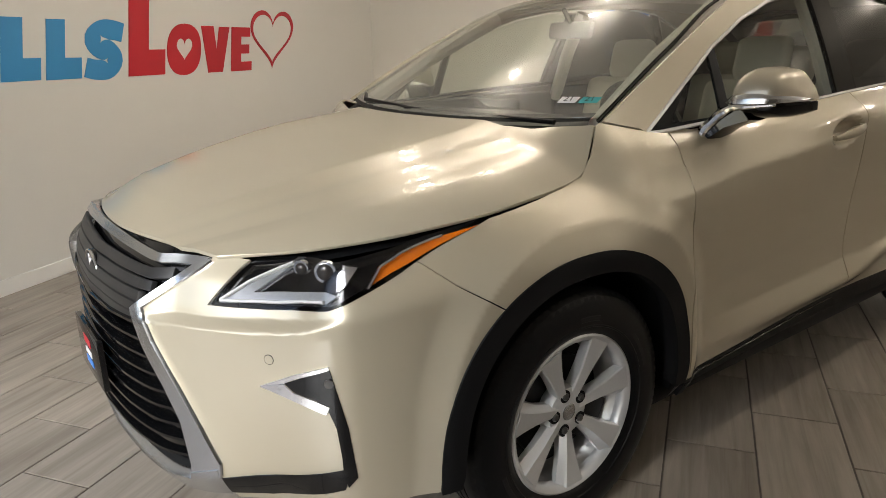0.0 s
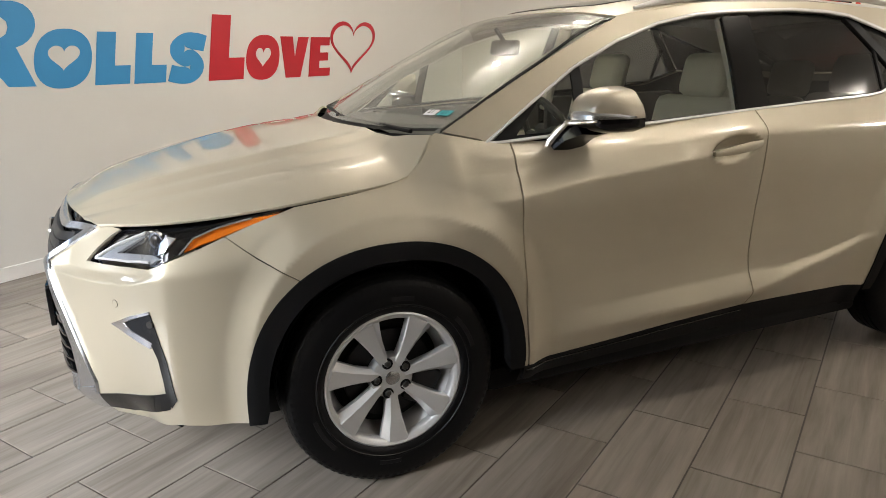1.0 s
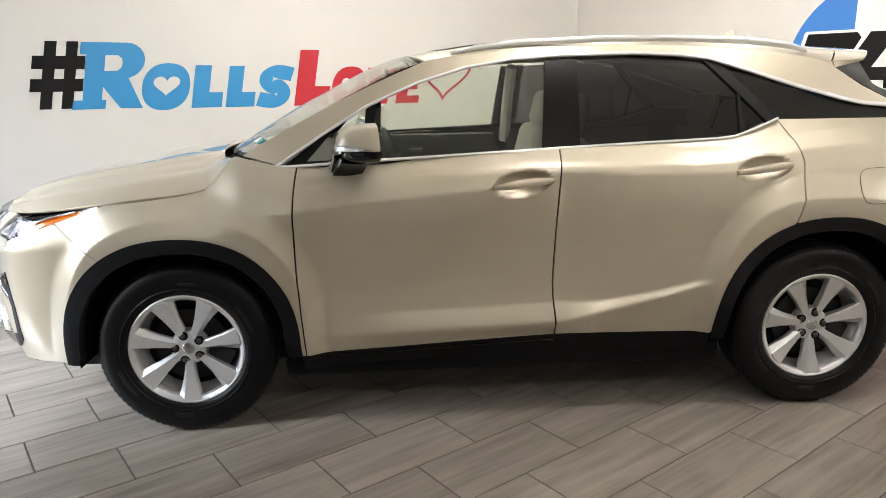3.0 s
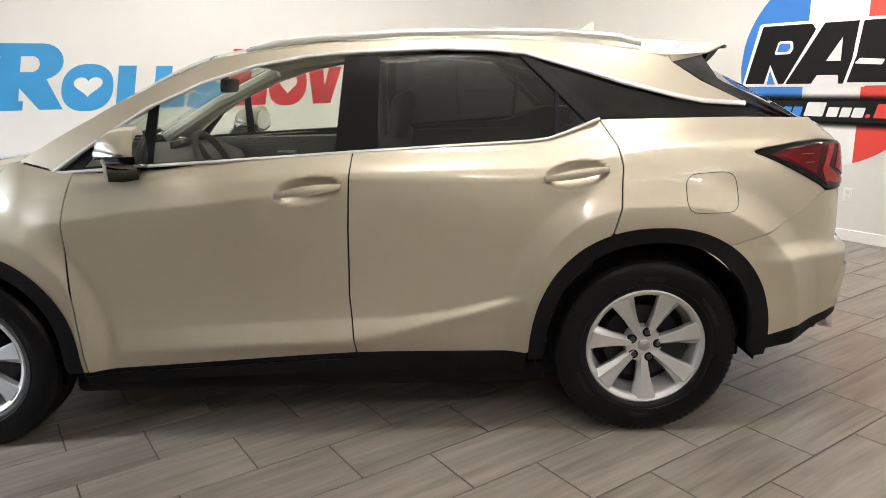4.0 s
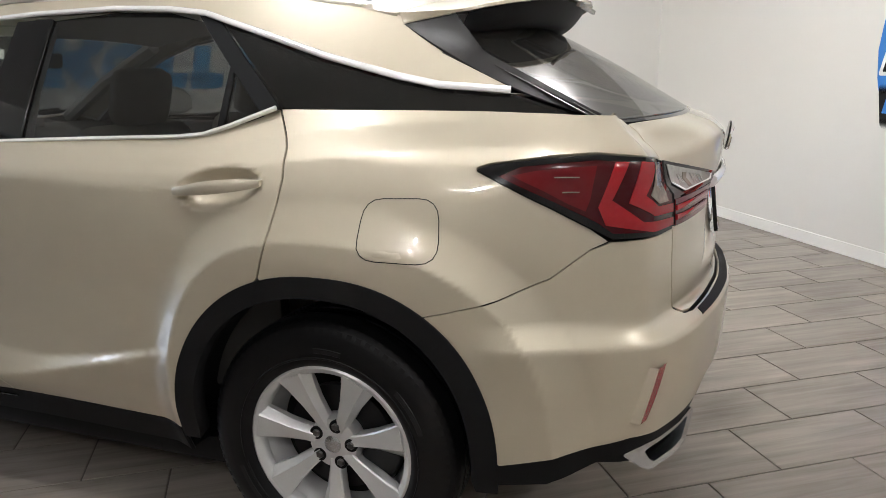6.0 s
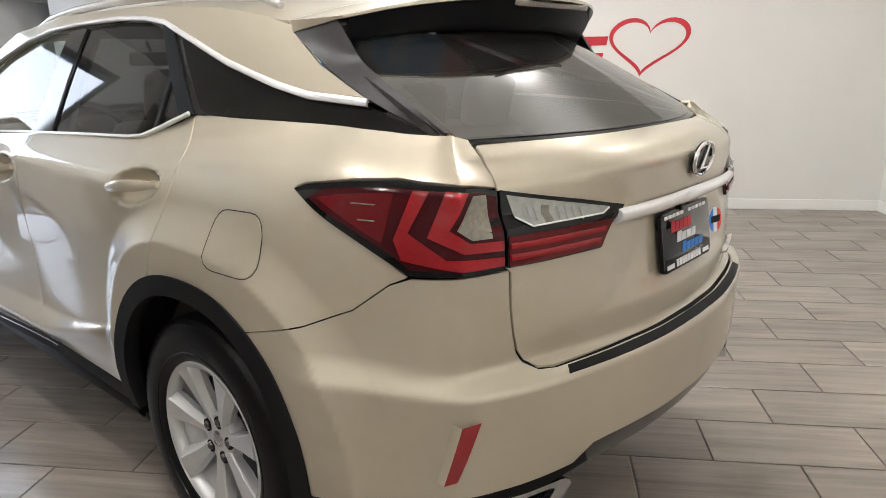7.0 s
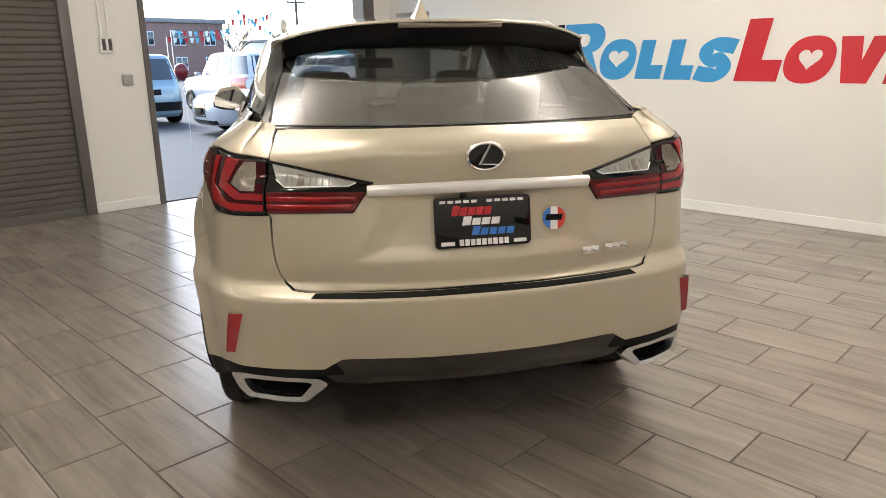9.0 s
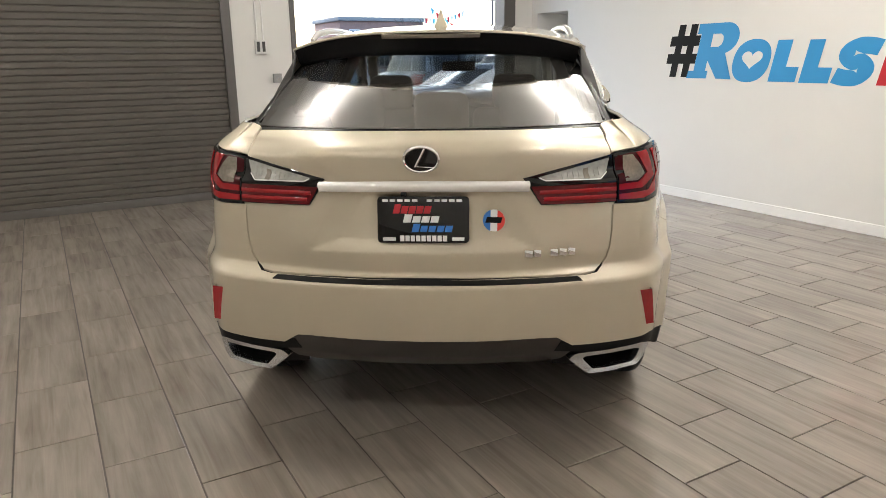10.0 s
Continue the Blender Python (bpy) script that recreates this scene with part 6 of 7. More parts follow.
def exhaust(q):
    length = 0.345

    def at(s, z, depth):
        x, y, _ = shell(tail(0.52 + 0.33 * s / length), 0.5, q, depth - 0.014)
        return (x, y, z)

    outline = rounded([(0.0, 0.446), (0.03, 0.465), (0.15, 0.467), (0.25, 0.468), (0.3, 0.468), (0.345, 0.448), (0.315, 0.408), (0.285, 0.386), (0.16, 0.381), (0.078, 0.382)], 0.012)
    inner = rounded([(0.055, 0.443), (0.07, 0.45), (0.15, 0.451), (0.23, 0.451), (0.275, 0.451), (0.3, 0.443), (0.283, 0.416), (0.262, 0.4), (0.16, 0.396), (0.098, 0.397)], 0.008)
    bm = bmesh.new()
    k = len(outline)
    out, mid, ins, deep = [], [], [], []
    for (s, z), off, store, depth in [(p, 0, out, -0.05) for p in outline] + [(p, 0, mid, 0.008) for p in outline]:
        store.append(bm.verts.new(at(s, z, depth)))
    for store, depth in ((ins, 0.004), (deep, -0.08)):
        m = len(inner)
        for j in range(k):
            s, z = inner[j * m // k]
            store.append(bm.verts.new(at(s, z, depth)))
    for p, w in ((out, mid), (mid, ins), (ins, deep)):
        for j in range(k):
            bm.faces.new((p[j], p[(j + 1) % k], w[(j + 1) % k], w[j]))
    bmesh.ops.remove_doubles(bm, verts=bm.verts, dist=0.0004)
    tip = part("exhaust_tip", bm, SATIN, car, "chrome trapezoid exhaust tip", angle=35)
    # shallow face, coloured black in place of the shade deep in the pipe
    bm = bmesh.new()
    bm.faces.new([bm.verts.new(at(s, z, -0.03)) for s, z in inner])
    part("exhaust_opening", bm, EXHAUSTDARK, tip, "shallow black face for the shaded inside of the exhaust")


exhaust(-1)
exhaust(1)

# front: bumper, grille and lamps
HL_LOW = [(nose(0.596), 0.835), (nose(0.66), 0.834), (nose(0.723), 0.835), (nose(0.8), 0.843), (nose(0.859), 0.855)] + along((-2.06, 0.88), (-1.97, 0.91), (-1.9, 0.934))
HL_TOP = along((-1.685, 1.003), (-1.8, 0.982), (-1.93, 0.963)) + [(nose(0.9), 0.952), (nose(0.84), 0.945), (nose(0.782), 0.938), (nose(0.72), 0.931), (nose(0.668), 0.926), (nose(0.652), 0.914), (nose(0.625), 0.875)]
CHROME_OUT = [(0.579, 0.932), (0.513, 0.88), (0.438, 0.822), (0.469, 0.741), (0.523, 0.634), (0.574, 0.525), (0.607, 0.433), (0.603, 0.395)]
CHROME_IN = [(0.566, 0.938), (0.498, 0.886), (0.406, 0.815), (0.442, 0.724), (0.492, 0.63), (0.527, 0.54), (0.541, 0.42), (0.534, 0.374)]
front = [(nose(0.582), 0.938), (nose(0.62), 0.936), (nose(0.664), 0.93), (nose(0.649), 0.914), (nose(0.622), 0.875)] + HL_LOW + along((-1.89, 0.93), (-1.813, 0.868), (-1.698, 0.791)) + along(*[p for p in arch_f if p[0] < -1.698 and p[1] > 0.36]) + along((-1.885, 0.345), (-2.0, 0.34))
front += [(nose(0.88), 0.345), (nose(0.8), 0.325), (nose(0.7), 0.305), (nose(0.61), 0.3), (nose(0.605), 0.39)] + [(nose(y + 0.001), z) for y, z in CHROME_OUT[::-1][1:]]
panel("front_bumper", side_f(0), front, PAINT, car, mirror=True, step=(0.013, 0.0065))
SPINDLE = CHROME_IN
spin = [(-y, z) for y, z in SPINDLE] + [(-0.3, 0.34), (0, 0.33), (0.3, 0.34)] + SPINDLE[::-1] + [(0.3, 0.945), (0, 0.955), (-0.3, 0.945)]
grille = panel("grille", nose_f(-0.05), spin, GLOSSBLACK, car, "black spindle grille with chrome surround", thick=0.0, step=(0.06, 0.04))
for q in (-1, 1):
    fr = lambda u, z, q=q: shell(u, z, q, 0.012)
    panel("chrome_surround", fr, [(nose(y + 0.006), z) for y, z in CHROME_OUT] + [(nose(y), z) for y, z in CHROME_IN[::-1]], SATIN, grille, "satin chrome edge of the grille", thick=0.035, step=(0.015, 0.012))
    panel("chrome_corner", lambda u, z, q=q: shell(u, z, q, 0.015), [(nose(y), z) for y, z in ((0.538, 0.398), (0.606, 0.42), (0.604, 0.388), (0.535, 0.366))], SATIN, grille, thick=0.03, step=(0.02, 0.015))
panel("grille_top_bar", nose_f(-0.006), [(-0.57, 0.933), (-0.3, 0.944), (0, 0.95), (0.3, 0.944), (0.57, 0.933), (0.535, 0.916), (0.3, 0.926), (0, 0.931), (-0.3, 0.926), (-0.535, 0.916)], SATIN, grille, "satin bar under the hood edge", thick=0.03, step=(0.04, 0.013))


def spindle_half(z):
    return find(lambda y: y, 0, 0, 1) if z > 0.95 else smooth_curve([0.374, 0.42, 0.54, 0.63, 0.724, 0.815, 0.886, 0.938], [0.534, 0.541, 0.527, 0.492, 0.442, 0.406, 0.498, 0.566])(z)


for k in range(5):
    z = 0.893 - k * 0.03
    h = spindle_half(z) - 0.02
    panel("grille_slat", nose_f(-0.012), [(-h, z - 0.011), (0, z - 0.016), (h, z - 0.011), (h, z + 0.013), (0, z + 0.008), (-h, z + 0.013)], GARNISH, grille, step=(0.06, 0.02), thick=0.02)
for k in range(9):
    z = 0.755 - k * 0.042
    h = spindle_half(z) - 0.02
    strip("grille_slat", nose_f(-0.022), [(-h, z + 0.015), (-h * 0.5, z), (0, z - 0.006), (h * 0.5, z), (h, z + 0.015)], 0.012, 0.018, GLOSSBLACK, grille)
panel("lower_lip", nose_f(0.004), [(-0.602, 0.386), (-0.535, 0.364), (-0.3, 0.335), (0, 0.325), (0.3, 0.335), (0.535, 0.364), (0.602, 0.386), (0.605, 0.32), (0.45, 0.285), (0, 0.265), (-0.45, 0.285), (-0.605, 0.32)], SATIN, car, "satin silver lower bumper lip", thick=0.03, step=(0.05, 0.02))
panel("front_valance", nose_f(-0.03), [(-0.86, 0.37), (0.86, 0.37), (0.86, 0.31), (0.6, 0.27), (0, 0.25), (-0.6, 0.27), (-0.86, 0.31)], CLADDING, car, "black front valance", thick=0.03, step=(0.06, 0.03))
for q in (-1, 1):
    f = lambda u, z, q=q: shell(u, z, q, 0.003)
    f2 = lambda u, z, q=q: shell(u, z, q, 0.005)
    on = lambda *pts: [(nose(y), z) for y, z in pts]
    dark = panel("bumper_insert", f, on((0.775, 0.681), (0.815, 0.702), (0.854, 0.722), (0.859, 0.722), (0.871, 0.638), (0.879, 0.575), (0.886, 0.44), (0.873, 0.41), (0.868, 0.463), (0.868, 0.497), (0.863, 0.575), (0.85, 0.632), (0.83, 0.645), (0.794, 0.66)), GLOSSBLACK, car, "gloss black bumper insert round the fog light", thick=0.004, step=(0.015, 0.0125))
    panel("lower_insert", f, on((0.606, 0.385), (0.7, 0.408), (0.769, 0.428), (0.868, 0.463), (0.876, 0.445), (0.868, 0.404), (0.78, 0.365), (0.698, 0.334), (0.606, 0.325)), GLOSSBLACK, dark, "gloss black slot under the bumper", thick=0.004, step=(0.02, 0.0125))
    panel("chrome_fin", f2, on((0.722, 0.667), (0.775, 0.68), (0.794, 0.66), (0.831, 0.646), (0.855, 0.63), (0.849, 0.611), (0.81, 0.632), (0.768, 0.65)), CHROME, dark, "chrome fin of the fog light surround", thick=0.012, step=(0.015, 0.0125))
    panel("chrome_fin", f2, on((0.722, 0.667), (0.797, 0.706), (0.858, 0.731), (0.858, 0.723), (0.8, 0.697), (0.775, 0.682)), CHROME, dark, thick=0.012, step=(0.015, 0.0125))
    part("fog_light", tube([shell(nose(0.857), 0.69, q, -0.004), shell(nose(0.857), 0.69, q, 0.007)], 0.011, 12), GUNMETAL, dark)
    rim = part("parking_sensor", tube([shell(nose(0.745), 0.735, q, -0.004), shell(nose(0.745), 0.735, q, 0.0008)], 0.0125, 20), GUNMETAL, car, "flush round parking sensor")
    part("sensor_face", tube([shell(nose(0.745), 0.735, q, -0.004), shell(nose(0.745), 0.735, q, 0.0016)], 0.011, 20), PAINT, rim)
    # head lamp
    outline = HL_LOW + HL_TOP
    fb = lambda u, z, q=q: shell(u, z, q, -0.03)
    house = panel("head_lamp", fb, outline, GLOSSBLACK, car, "black head lamp with chrome light guide and amber marker", thick=0, step=(0.03, 0.02))
    panel("lens", lambda u, z, q=q: shell(u, z, q, 0.002), outline, LENS, house, "clear lamp lens", thick=0.004, step=(0.03, 0.02))
    fi = lambda u, z, q=q: shell(u, z, q, -0.016)
    panel("light_guide", fi, on((0.617, 0.842), (0.674, 0.886), (0.755, 0.93), (0.72, 0.895), (0.685, 0.863), (0.784, 0.874), (0.85, 0.888), (0.872, 0.882), (0.852, 0.863), (0.75, 0.846)), FROSTED, house, "pale running light strip bent like a hook", thick=0.012, step=(0.015, 0.0125))
    strip("light_edge", lambda u, z, q=q: shell(u, z, q, -0.012), on((0.62, 0.845), (0.674, 0.885), (0.75, 0.926)), 0.008, 0.006, WHITEPLASTIC, house)
    strip("light_edge", lambda u, z, q=q: shell(u, z, q, -0.012), on((0.62, 0.843), (0.74, 0.848), (0.85, 0.868)), 0.008, 0.006, WHITEPLASTIC, house)
    panel("amber_marker", fi, along((-2.02, 0.898), (-1.965, 0.917), (-1.9, 0.933), (-1.71, 0.99), (-1.81, 0.975), (-1.93, 0.952), (-1.99, 0.935)), AMBER, house, "amber side marker", thick=0.01, step=(0.03, 0.02))
    strip("marker_edge", lambda u, z, q=q: shell(u, z, q, -0.008), along((-2.03, 0.895), (-1.99, 0.935), (-1.93, 0.954), (-1.81, 0.977)), 0.007, 0.005, SILVERLAMP, house)
    for w, z, rad in ((0.845, 0.925, 0.026), (0.768, 0.915, 0.02)):
        c0, c1 = Vector(shell(nose(w), z, q, -0.034)), Vector(shell(nose(w), z, q, -0.012))
        bowl = part("projector", tube([c0, c0.lerp(c1, 0.6)], [rad, rad], 20), SILVERLAMP, house, "round projector lamp")
        part("projector_lens", tube([c0.lerp(c1, 0.55), c0.lerp(c1, 0.8), c0.lerp(c1, 0.95)], [rad * 0.8, rad * 0.62, rad * 0.3], 20), GUNMETAL, bowl, "dark glass lens")
    panel("chrome_bezel", fi, on((0.872, 0.893), (0.889, 0.905), (0.9, 0.938), (0.887, 0.945), (0.872, 0.925)), SILVERLAMP, house, thick=0.01, step=(0.015, 0.0125))
FE = Matrix.Translation((-2.42, 0, 0.815)) @ pose(0, 0, 0, 90, 0, -90)
badge = part("front_emblem", prism(ringer(0.08, 0.06), 0, 0.012, FE, 0.004), GLOSSBLACK, car, "oval black and chrome front emblem")
bm = bmesh.new()
add_tube(bm, [FE @ Vector((x, y, 0.013)) for x, y in ringer(0.077, 0.057, 48) + [(0.077, 0)]], 0.0045, 8, False)
part("ring", bm, CHROME, badge)
bm = bmesh.new()
add_tube(bm, [FE @ Vector(p) for p in ((-0.014, 0.046, 0.014), (0.022, -0.027, 0.015), (-0.048, -0.032, 0.014))], [0.005, 0.008, 0.004], 8)
part("emblem_bar", bm, CHROME, badge)
FP = Matrix.Translation((-2.462, 0.02, 0.565)) @ pose(0, 0, 0, 90, 0, -90)
fplate = part("front_plate", prism(rounded([(-0.158, -0.08), (0.158, -0.08), (0.158, 0.08), (-0.158, 0.08)], 0.012), 0, 0.016, FP, 0.003), GLOSSBLACK, car, "black front dealer plate with coloured bars")
for y, h, w, mat in ((0.02, 0.024, 0.09, RED), (-0.014, 0.018, 0.08, WHITE), (-0.044, 0.02, 0.09, ROYAL)):
    part("bar", prism([(-w / 2, y), (w / 2, y), (w / 2, y + h), (-w / 2, y + h)], 0.0165, 0.018, FP), mat, fplate, smooth=False)


# wheels
SPIN = {AXLES[0]: 29.0, AXLES[1]: 26.0}
LUG_TURN = {AXLES[0]: -8, AXLES[1]: -40}


def wheel(cx, q):
    m = pose(cx, 0.826 * q, HUB + 0.004, 0, SPIN[cx], 0) if q < 0 else pose(cx, 0.826, HUB + 0.004, 0, SPIN[cx], 180)
    prof = [(0.218, -0.07), (0.22, -0.09), (0.226, -0.1), (0.24, -0.107), (0.248, -0.102), (0.244, -0.085), (0.23, -0.07), (0.205, -0.03), (0.19, 0.03), (0.2, 0.1), (0.235, 0.105)]
    w = part("wheel", lathe(prof, 72), ALLOY, car, "silver seven-spoke alloy wheel with black tyre")
    w.matrix_world = m
    tyre_prof = [(0.236, -0.088), (0.247, -0.105), (0.262, -0.114), (0.288, -0.119), (0.315, -0.1195), (0.34, -0.116), (0.358, -0.108), (0.37, -0.096), (0.377, -0.08)]
    tread = []
    for y in (-0.052, -0.018, 0.018, 0.052):
        tread += [(0.3795, y - 0.013), (0.3795, y + 0.013 - 0.002), (0.372, y + 0.013), (0.372, y + 0.021)]
    tyre_prof += tread + [(0.377, 0.083), (0.37, 0.098), (0.35, 0.112), (0.31, 0.118), (0.26, 0.114), (0.232, 0.1)]
    t = part("tyre", lathe(tyre_prof, 96), TYRE, w, "black treaded tyre", angle=50)
    bm = bmesh.new()
    for k in range(80):
        a = 2 * math.pi * k / 80
        rows4 = [[bm.verts.new(((r * math.sin(a + d), y, r * math.cos(a + d)))) for r, y in ((0.343, -0.1155), (0.3585, -0.1098), (0.3715, -0.0975), (0.3785, -0.081))] for d in (0.0, 0.042)]
        for j in range(3):
            bm.faces.new((rows4[0][j], rows4[0][j + 1], rows4[1][j + 1], rows4[1][j]))
    part("tread_lug", bm, TYRE, w, smooth=False)
    for start, count in ((20, 8), (150, 5), (200, 8), (330, 5)):
        bm = bmesh.new()
        arc = [radians(start + k * 1.7) for k in range(2 * count)]
        rim_pts = [[bm.verts.new((r * math.sin(a), y, r * math.cos(a))) for r, y in ((0.288, -0.1185), (0.29, -0.1204), (0.303, -0.1206), (0.305, -0.1185))] for a in arc]
        for p, n in zip(rim_pts, rim_pts[1:]):
            for j in range(3):
                bm.faces.new((p[j], p[j + 1], n[j + 1], n[j]))
        part("sidewall_mark", bm, TYREMARK, w, "raised plain bar on the tyre wall", smooth=False)
    part("sidewall_ring", lathe([(0.27, -0.1155), (0.272, -0.1185), (0.275, -0.1188), (0.277, -0.117)], 72), TYRE, w)
    # spokes: dished blades that widen to the rim, one face turned
    for k in range(7):
        bm = bmesh.new()
        rings = []
        for r, left, right, y, back in ((0.045, -0.02, 0.02, -0.076, -0.04), (0.085, -0.022, 0.02, -0.082, -0.045), (0.14, -0.032, 0.026, -0.09, -0.055), (0.195, -0.047, 0.039, -0.098, -0.065), (0.228, -0.058, 0.048, -0.1035, -0.078)):
            ridge = right - 0.28 * (right - left)
            rings.append([bm.verts.new(v) for v in ((left, back, r), (left, y + 0.004, r), (left + 0.004, y, r), (ridge, y - 0.004, r), (ridge + 0.004, y + 0.002, r), (right, y + 0.016, r), (right, back, r))])
        for p, s in zip(rings, rings[1:]):
            for j in range(7):
                bm.faces.new((p[j], p[(j + 1) % 7], s[(j + 1) % 7], s[j]))
        bm.faces.new(rings[0])
        bm.faces.new(rings[-1])
        bm.transform(pose(0, 0, 0, 0, k * 360 / 7, 0))
        part("spoke", bm, ALLOY, w, angle=22)
    part("hub", lathe([(0.0, -0.079), (0.03, -0.079), (0.06, -0.078), (0.074, -0.074), (0.08, -0.06), (0.08, -0.03)], 40), ALLOY, w, angle=40)
    part("centre_cap", lathe([(0.0, -0.084), (0.02, -0.0835), (0.026, -0.08), (0.027, -0.076)], 32), SATIN, w, "silver centre cap")
    for k in range(5):
        a = radians(k * 72 + LUG_TURN[cx])
        c, s = math.cos(a) * 0.057, math.sin(a) * 0.057
        bm = lathe([(0.0, -0.085), (0.009, -0.085), (0.0125, -0.081), (0.0125, -0.07)], 6)
        bm.transform(pose(c, -0.001, s))
        part("lug_nut", bm, BOLT, w)
        # black ring on the flat hub, painting the shade of a bolt hole
        bm = lathe([(0.0115, -0.0798), (0.0195, -0.0803), (0.0195, -0.07)], 20)
        bm.transform(pose(c, 0, s))
        part("lug_hole_shade", bm, SATINBLACK, w)
    part("brake_disc", lathe([(0.06, -0.03), (0.16, -0.03), (0.16, -0.01), (0.06, -0.01)], 48, True), STEEL, w, "worn steel brake disc")
    part("brake_dust_shield", lathe([(0.0, -0.005), (0.195, 0.0)], 48), SATINBLACK, w)
    part("caliper", box((0.08, -0.055, -0.07), (0.19, 0.0, 0.07), 0.015), DARKSTEEL, w)
    return w


for cx in AXLES:
    for q in (-1, 1):
        wheel(cx, q)


# door handles and mirrors
def handle(x0, z0, x1, z1):
    n = 14
    bm = bmesh.new()
    rings = []
    for k in range(n + 1):
        t = k / n
        x = x0 + (x1 - x0) * t
        z = z0 + (z1 - z0) * t + 0.004 * math.sin(math.pi * t)
        w = 0.012 + 0.026 * math.sin(math.pi * min(1, 0.1 + t * 0.86)) ** 0.8 * (0.7 + 0.45 * t)
        d = 0.002 + 0.034 * math.sin(math.pi * min(1.0, 0.06 + 0.9 * t)) ** 0.6
        b0, b1 = Vector(shell(at_x(x0), z0, -1, 0)), Vector(shell(at_x(x1), z1, -1, 0))
        base = Vector((x, b0.y + (b1.y - b0.y) * t - 0.006 * math.sin(math.pi * t), z))
        back = -0.012 if 0.15 < t < 0.8 else 0.02
        rings.append([bm.verts.new(base + Vector((0, -dd, zz))) for dd, zz in ((-back * 0.5, -w * 0.35), (d * 0.8, -w * 0.5), (d, 0), (d * 0.7, w * 0.5), (-back * 0.5, w * 0.4))])
    for p, s in zip(rings, rings[1:]):
        for j in range(5):
            bm.faces.new((p[j], p[(j + 1) % 5], s[(j + 1) % 5], s[j]))
    bm.faces.new(rings[0])
    bm.faces.new(rings[-1])
    return bm


for doors, spec in ((front_doors, (-0.078, 1.05, 0.18, 1.076)), (rear_doors, (0.969, 1.086, 1.226, 1.114))):
    bm = handle(*spec)
    other = bm.copy()
    other.transform(Matrix.Diagonal((1, -1, 1, 1)))
    part("door_handle", bm, PAINT, doors[0], "body-coloured door handle", angle=60)
    part("door_handle", other, PAINT, doors[1], "body-coloured door handle", angle=60)


def mirror_head(q):
    tz = smooth_curve([0, 0.12, 0.38, 0.75, 0.93, 1.0], [1.255, 1.297, 1.325, 1.313, 1.288, 1.245])
    xf = smooth_curve([0, 0.3, 0.7, 1.0], [-0.7, -0.722, -0.702, -0.63])
    n = 12

    def shell_part(z_low, z_high, front, rear, name, mat, parent, label, shrink):
        bm = bmesh.new()
        rows = []
        for k in range(19):
            t = k / 18
            y = 0.868 + 0.228 * t
            top, low, fx, rx = z_high(t), z_low(t), front(t), rear(t)
            end = min(1.0, 0.25 + 3.2 * min(t, 1 - t)) ** shrink
            ring = []
            for j in range(n + 1):
                a = math.pi / 2 * j / n
                ring.append(bm.verts.new((rx + (fx - rx) * end * math.sin(a) ** 0.75, y * q, low + (top - low) * end * math.cos(a) ** 0.62)))
            ring.append(bm.verts.new((rx, y * q, low)))
            rows.append(ring)
        for p, s in zip(rows, rows[1:]):
            for j in range(n + 2):
                bm.faces.new((p[j], p[(j + 1) % (n + 2)], s[(j + 1) % (n + 2)], s[j]))
        bm.faces.new(rows[0])
        bm.faces.new(rows[-1])
        return part(name, bm, mat, parent, label, angle=55)

    rear = lambda t: -0.572 + 0.036 * t
    head = shell_part(lambda t: 1.212 + 0.012 * t, tz, xf, rear, "door_mirror", PAINT, car, "body-coloured door mirror with chrome strip on a black foot", 0.5)
    shell_part(lambda t: 1.209 + 0.012 * t, lambda t: 1.155 + 0.024 * t, lambda t: xf(t) + 0.02, rear, "mirror_base", GLOSSBLACK, head, "black lower half of the mirror", 0.35)
    shell_part(lambda t: 1.213 + 0.012 * t, lambda t: 1.214 + 0.056 * math.sin(math.pi * min(1, t * 0.75 + 0.12)), lambda t: xf(t) - 0.009 + 0.05 * max(0, t - 0.7), lambda t: -0.6 + 0.03 * t, "chrome_strip", SATIN, head, "satin chrome strip", 0.3)
    bm = bmesh.new()
    bm.faces.new([bm.verts.new((-0.568 + 0.036 * t, (0.868 + 0.228 * t) * q, z)) for t, z in ((0.06, 1.195), (0.03, 1.24), (0.12, 1.281), (0.38, 1.305), (0.75, 1.292), (0.93, 1.268), (0.985, 1.235), (0.95, 1.2), (0.5, 1.178))])
    part("mirror_glass", bm, MIRROR, head, "mirror glass")
    bm = bmesh.new()
    rings = []
    for p, wx, wz in (((-0.685, 0.83, 1.095), 0.064, 0.014), ((-0.68, 0.85, 1.13), 0.068, 0.024), ((-0.66, 0.885, 1.168), 0.066, 0.032), ((-0.635, 0.95, 1.188), 0.066, 0.026)):
        rings.append([bm.verts.new((p[0] + a * wx, (p[1] + 0.02 * b) * q, p[2] - b * wz)) for a, b in ((-1, -0.7), (-0.6, -1), (0.6, -1), (1, -0.5), (0.9, 0.8), (0, 1), (-0.9, 0.8))])
    for p, s in zip(rings, rings[1:]):
        for j in range(7):
            bm.faces.new((p[j], p[(j + 1) % 7], s[(j + 1) % 7], s[j]))
    bm.faces.new(rings[0])
    bm.faces.new(rings[-1])
    part("mirror_foot", bm, GLOSSBLACK, head, "black mirror foot", angle=60)
    bm = bmesh.new()
    add_tube(bm, [(-0.752, 0.832 * q, 1.105), (-0.748, 0.85 * q, 1.14), (-0.732, 0.885 * q, 1.18), (-0.728, 0.925 * q, 1.206), (-0.72, 0.985 * q, 1.212), (-0.695, 1.05 * q, 1.218)], [0.014, 0.016, 0.014, 0.01, 0.008, 0.004], 8)
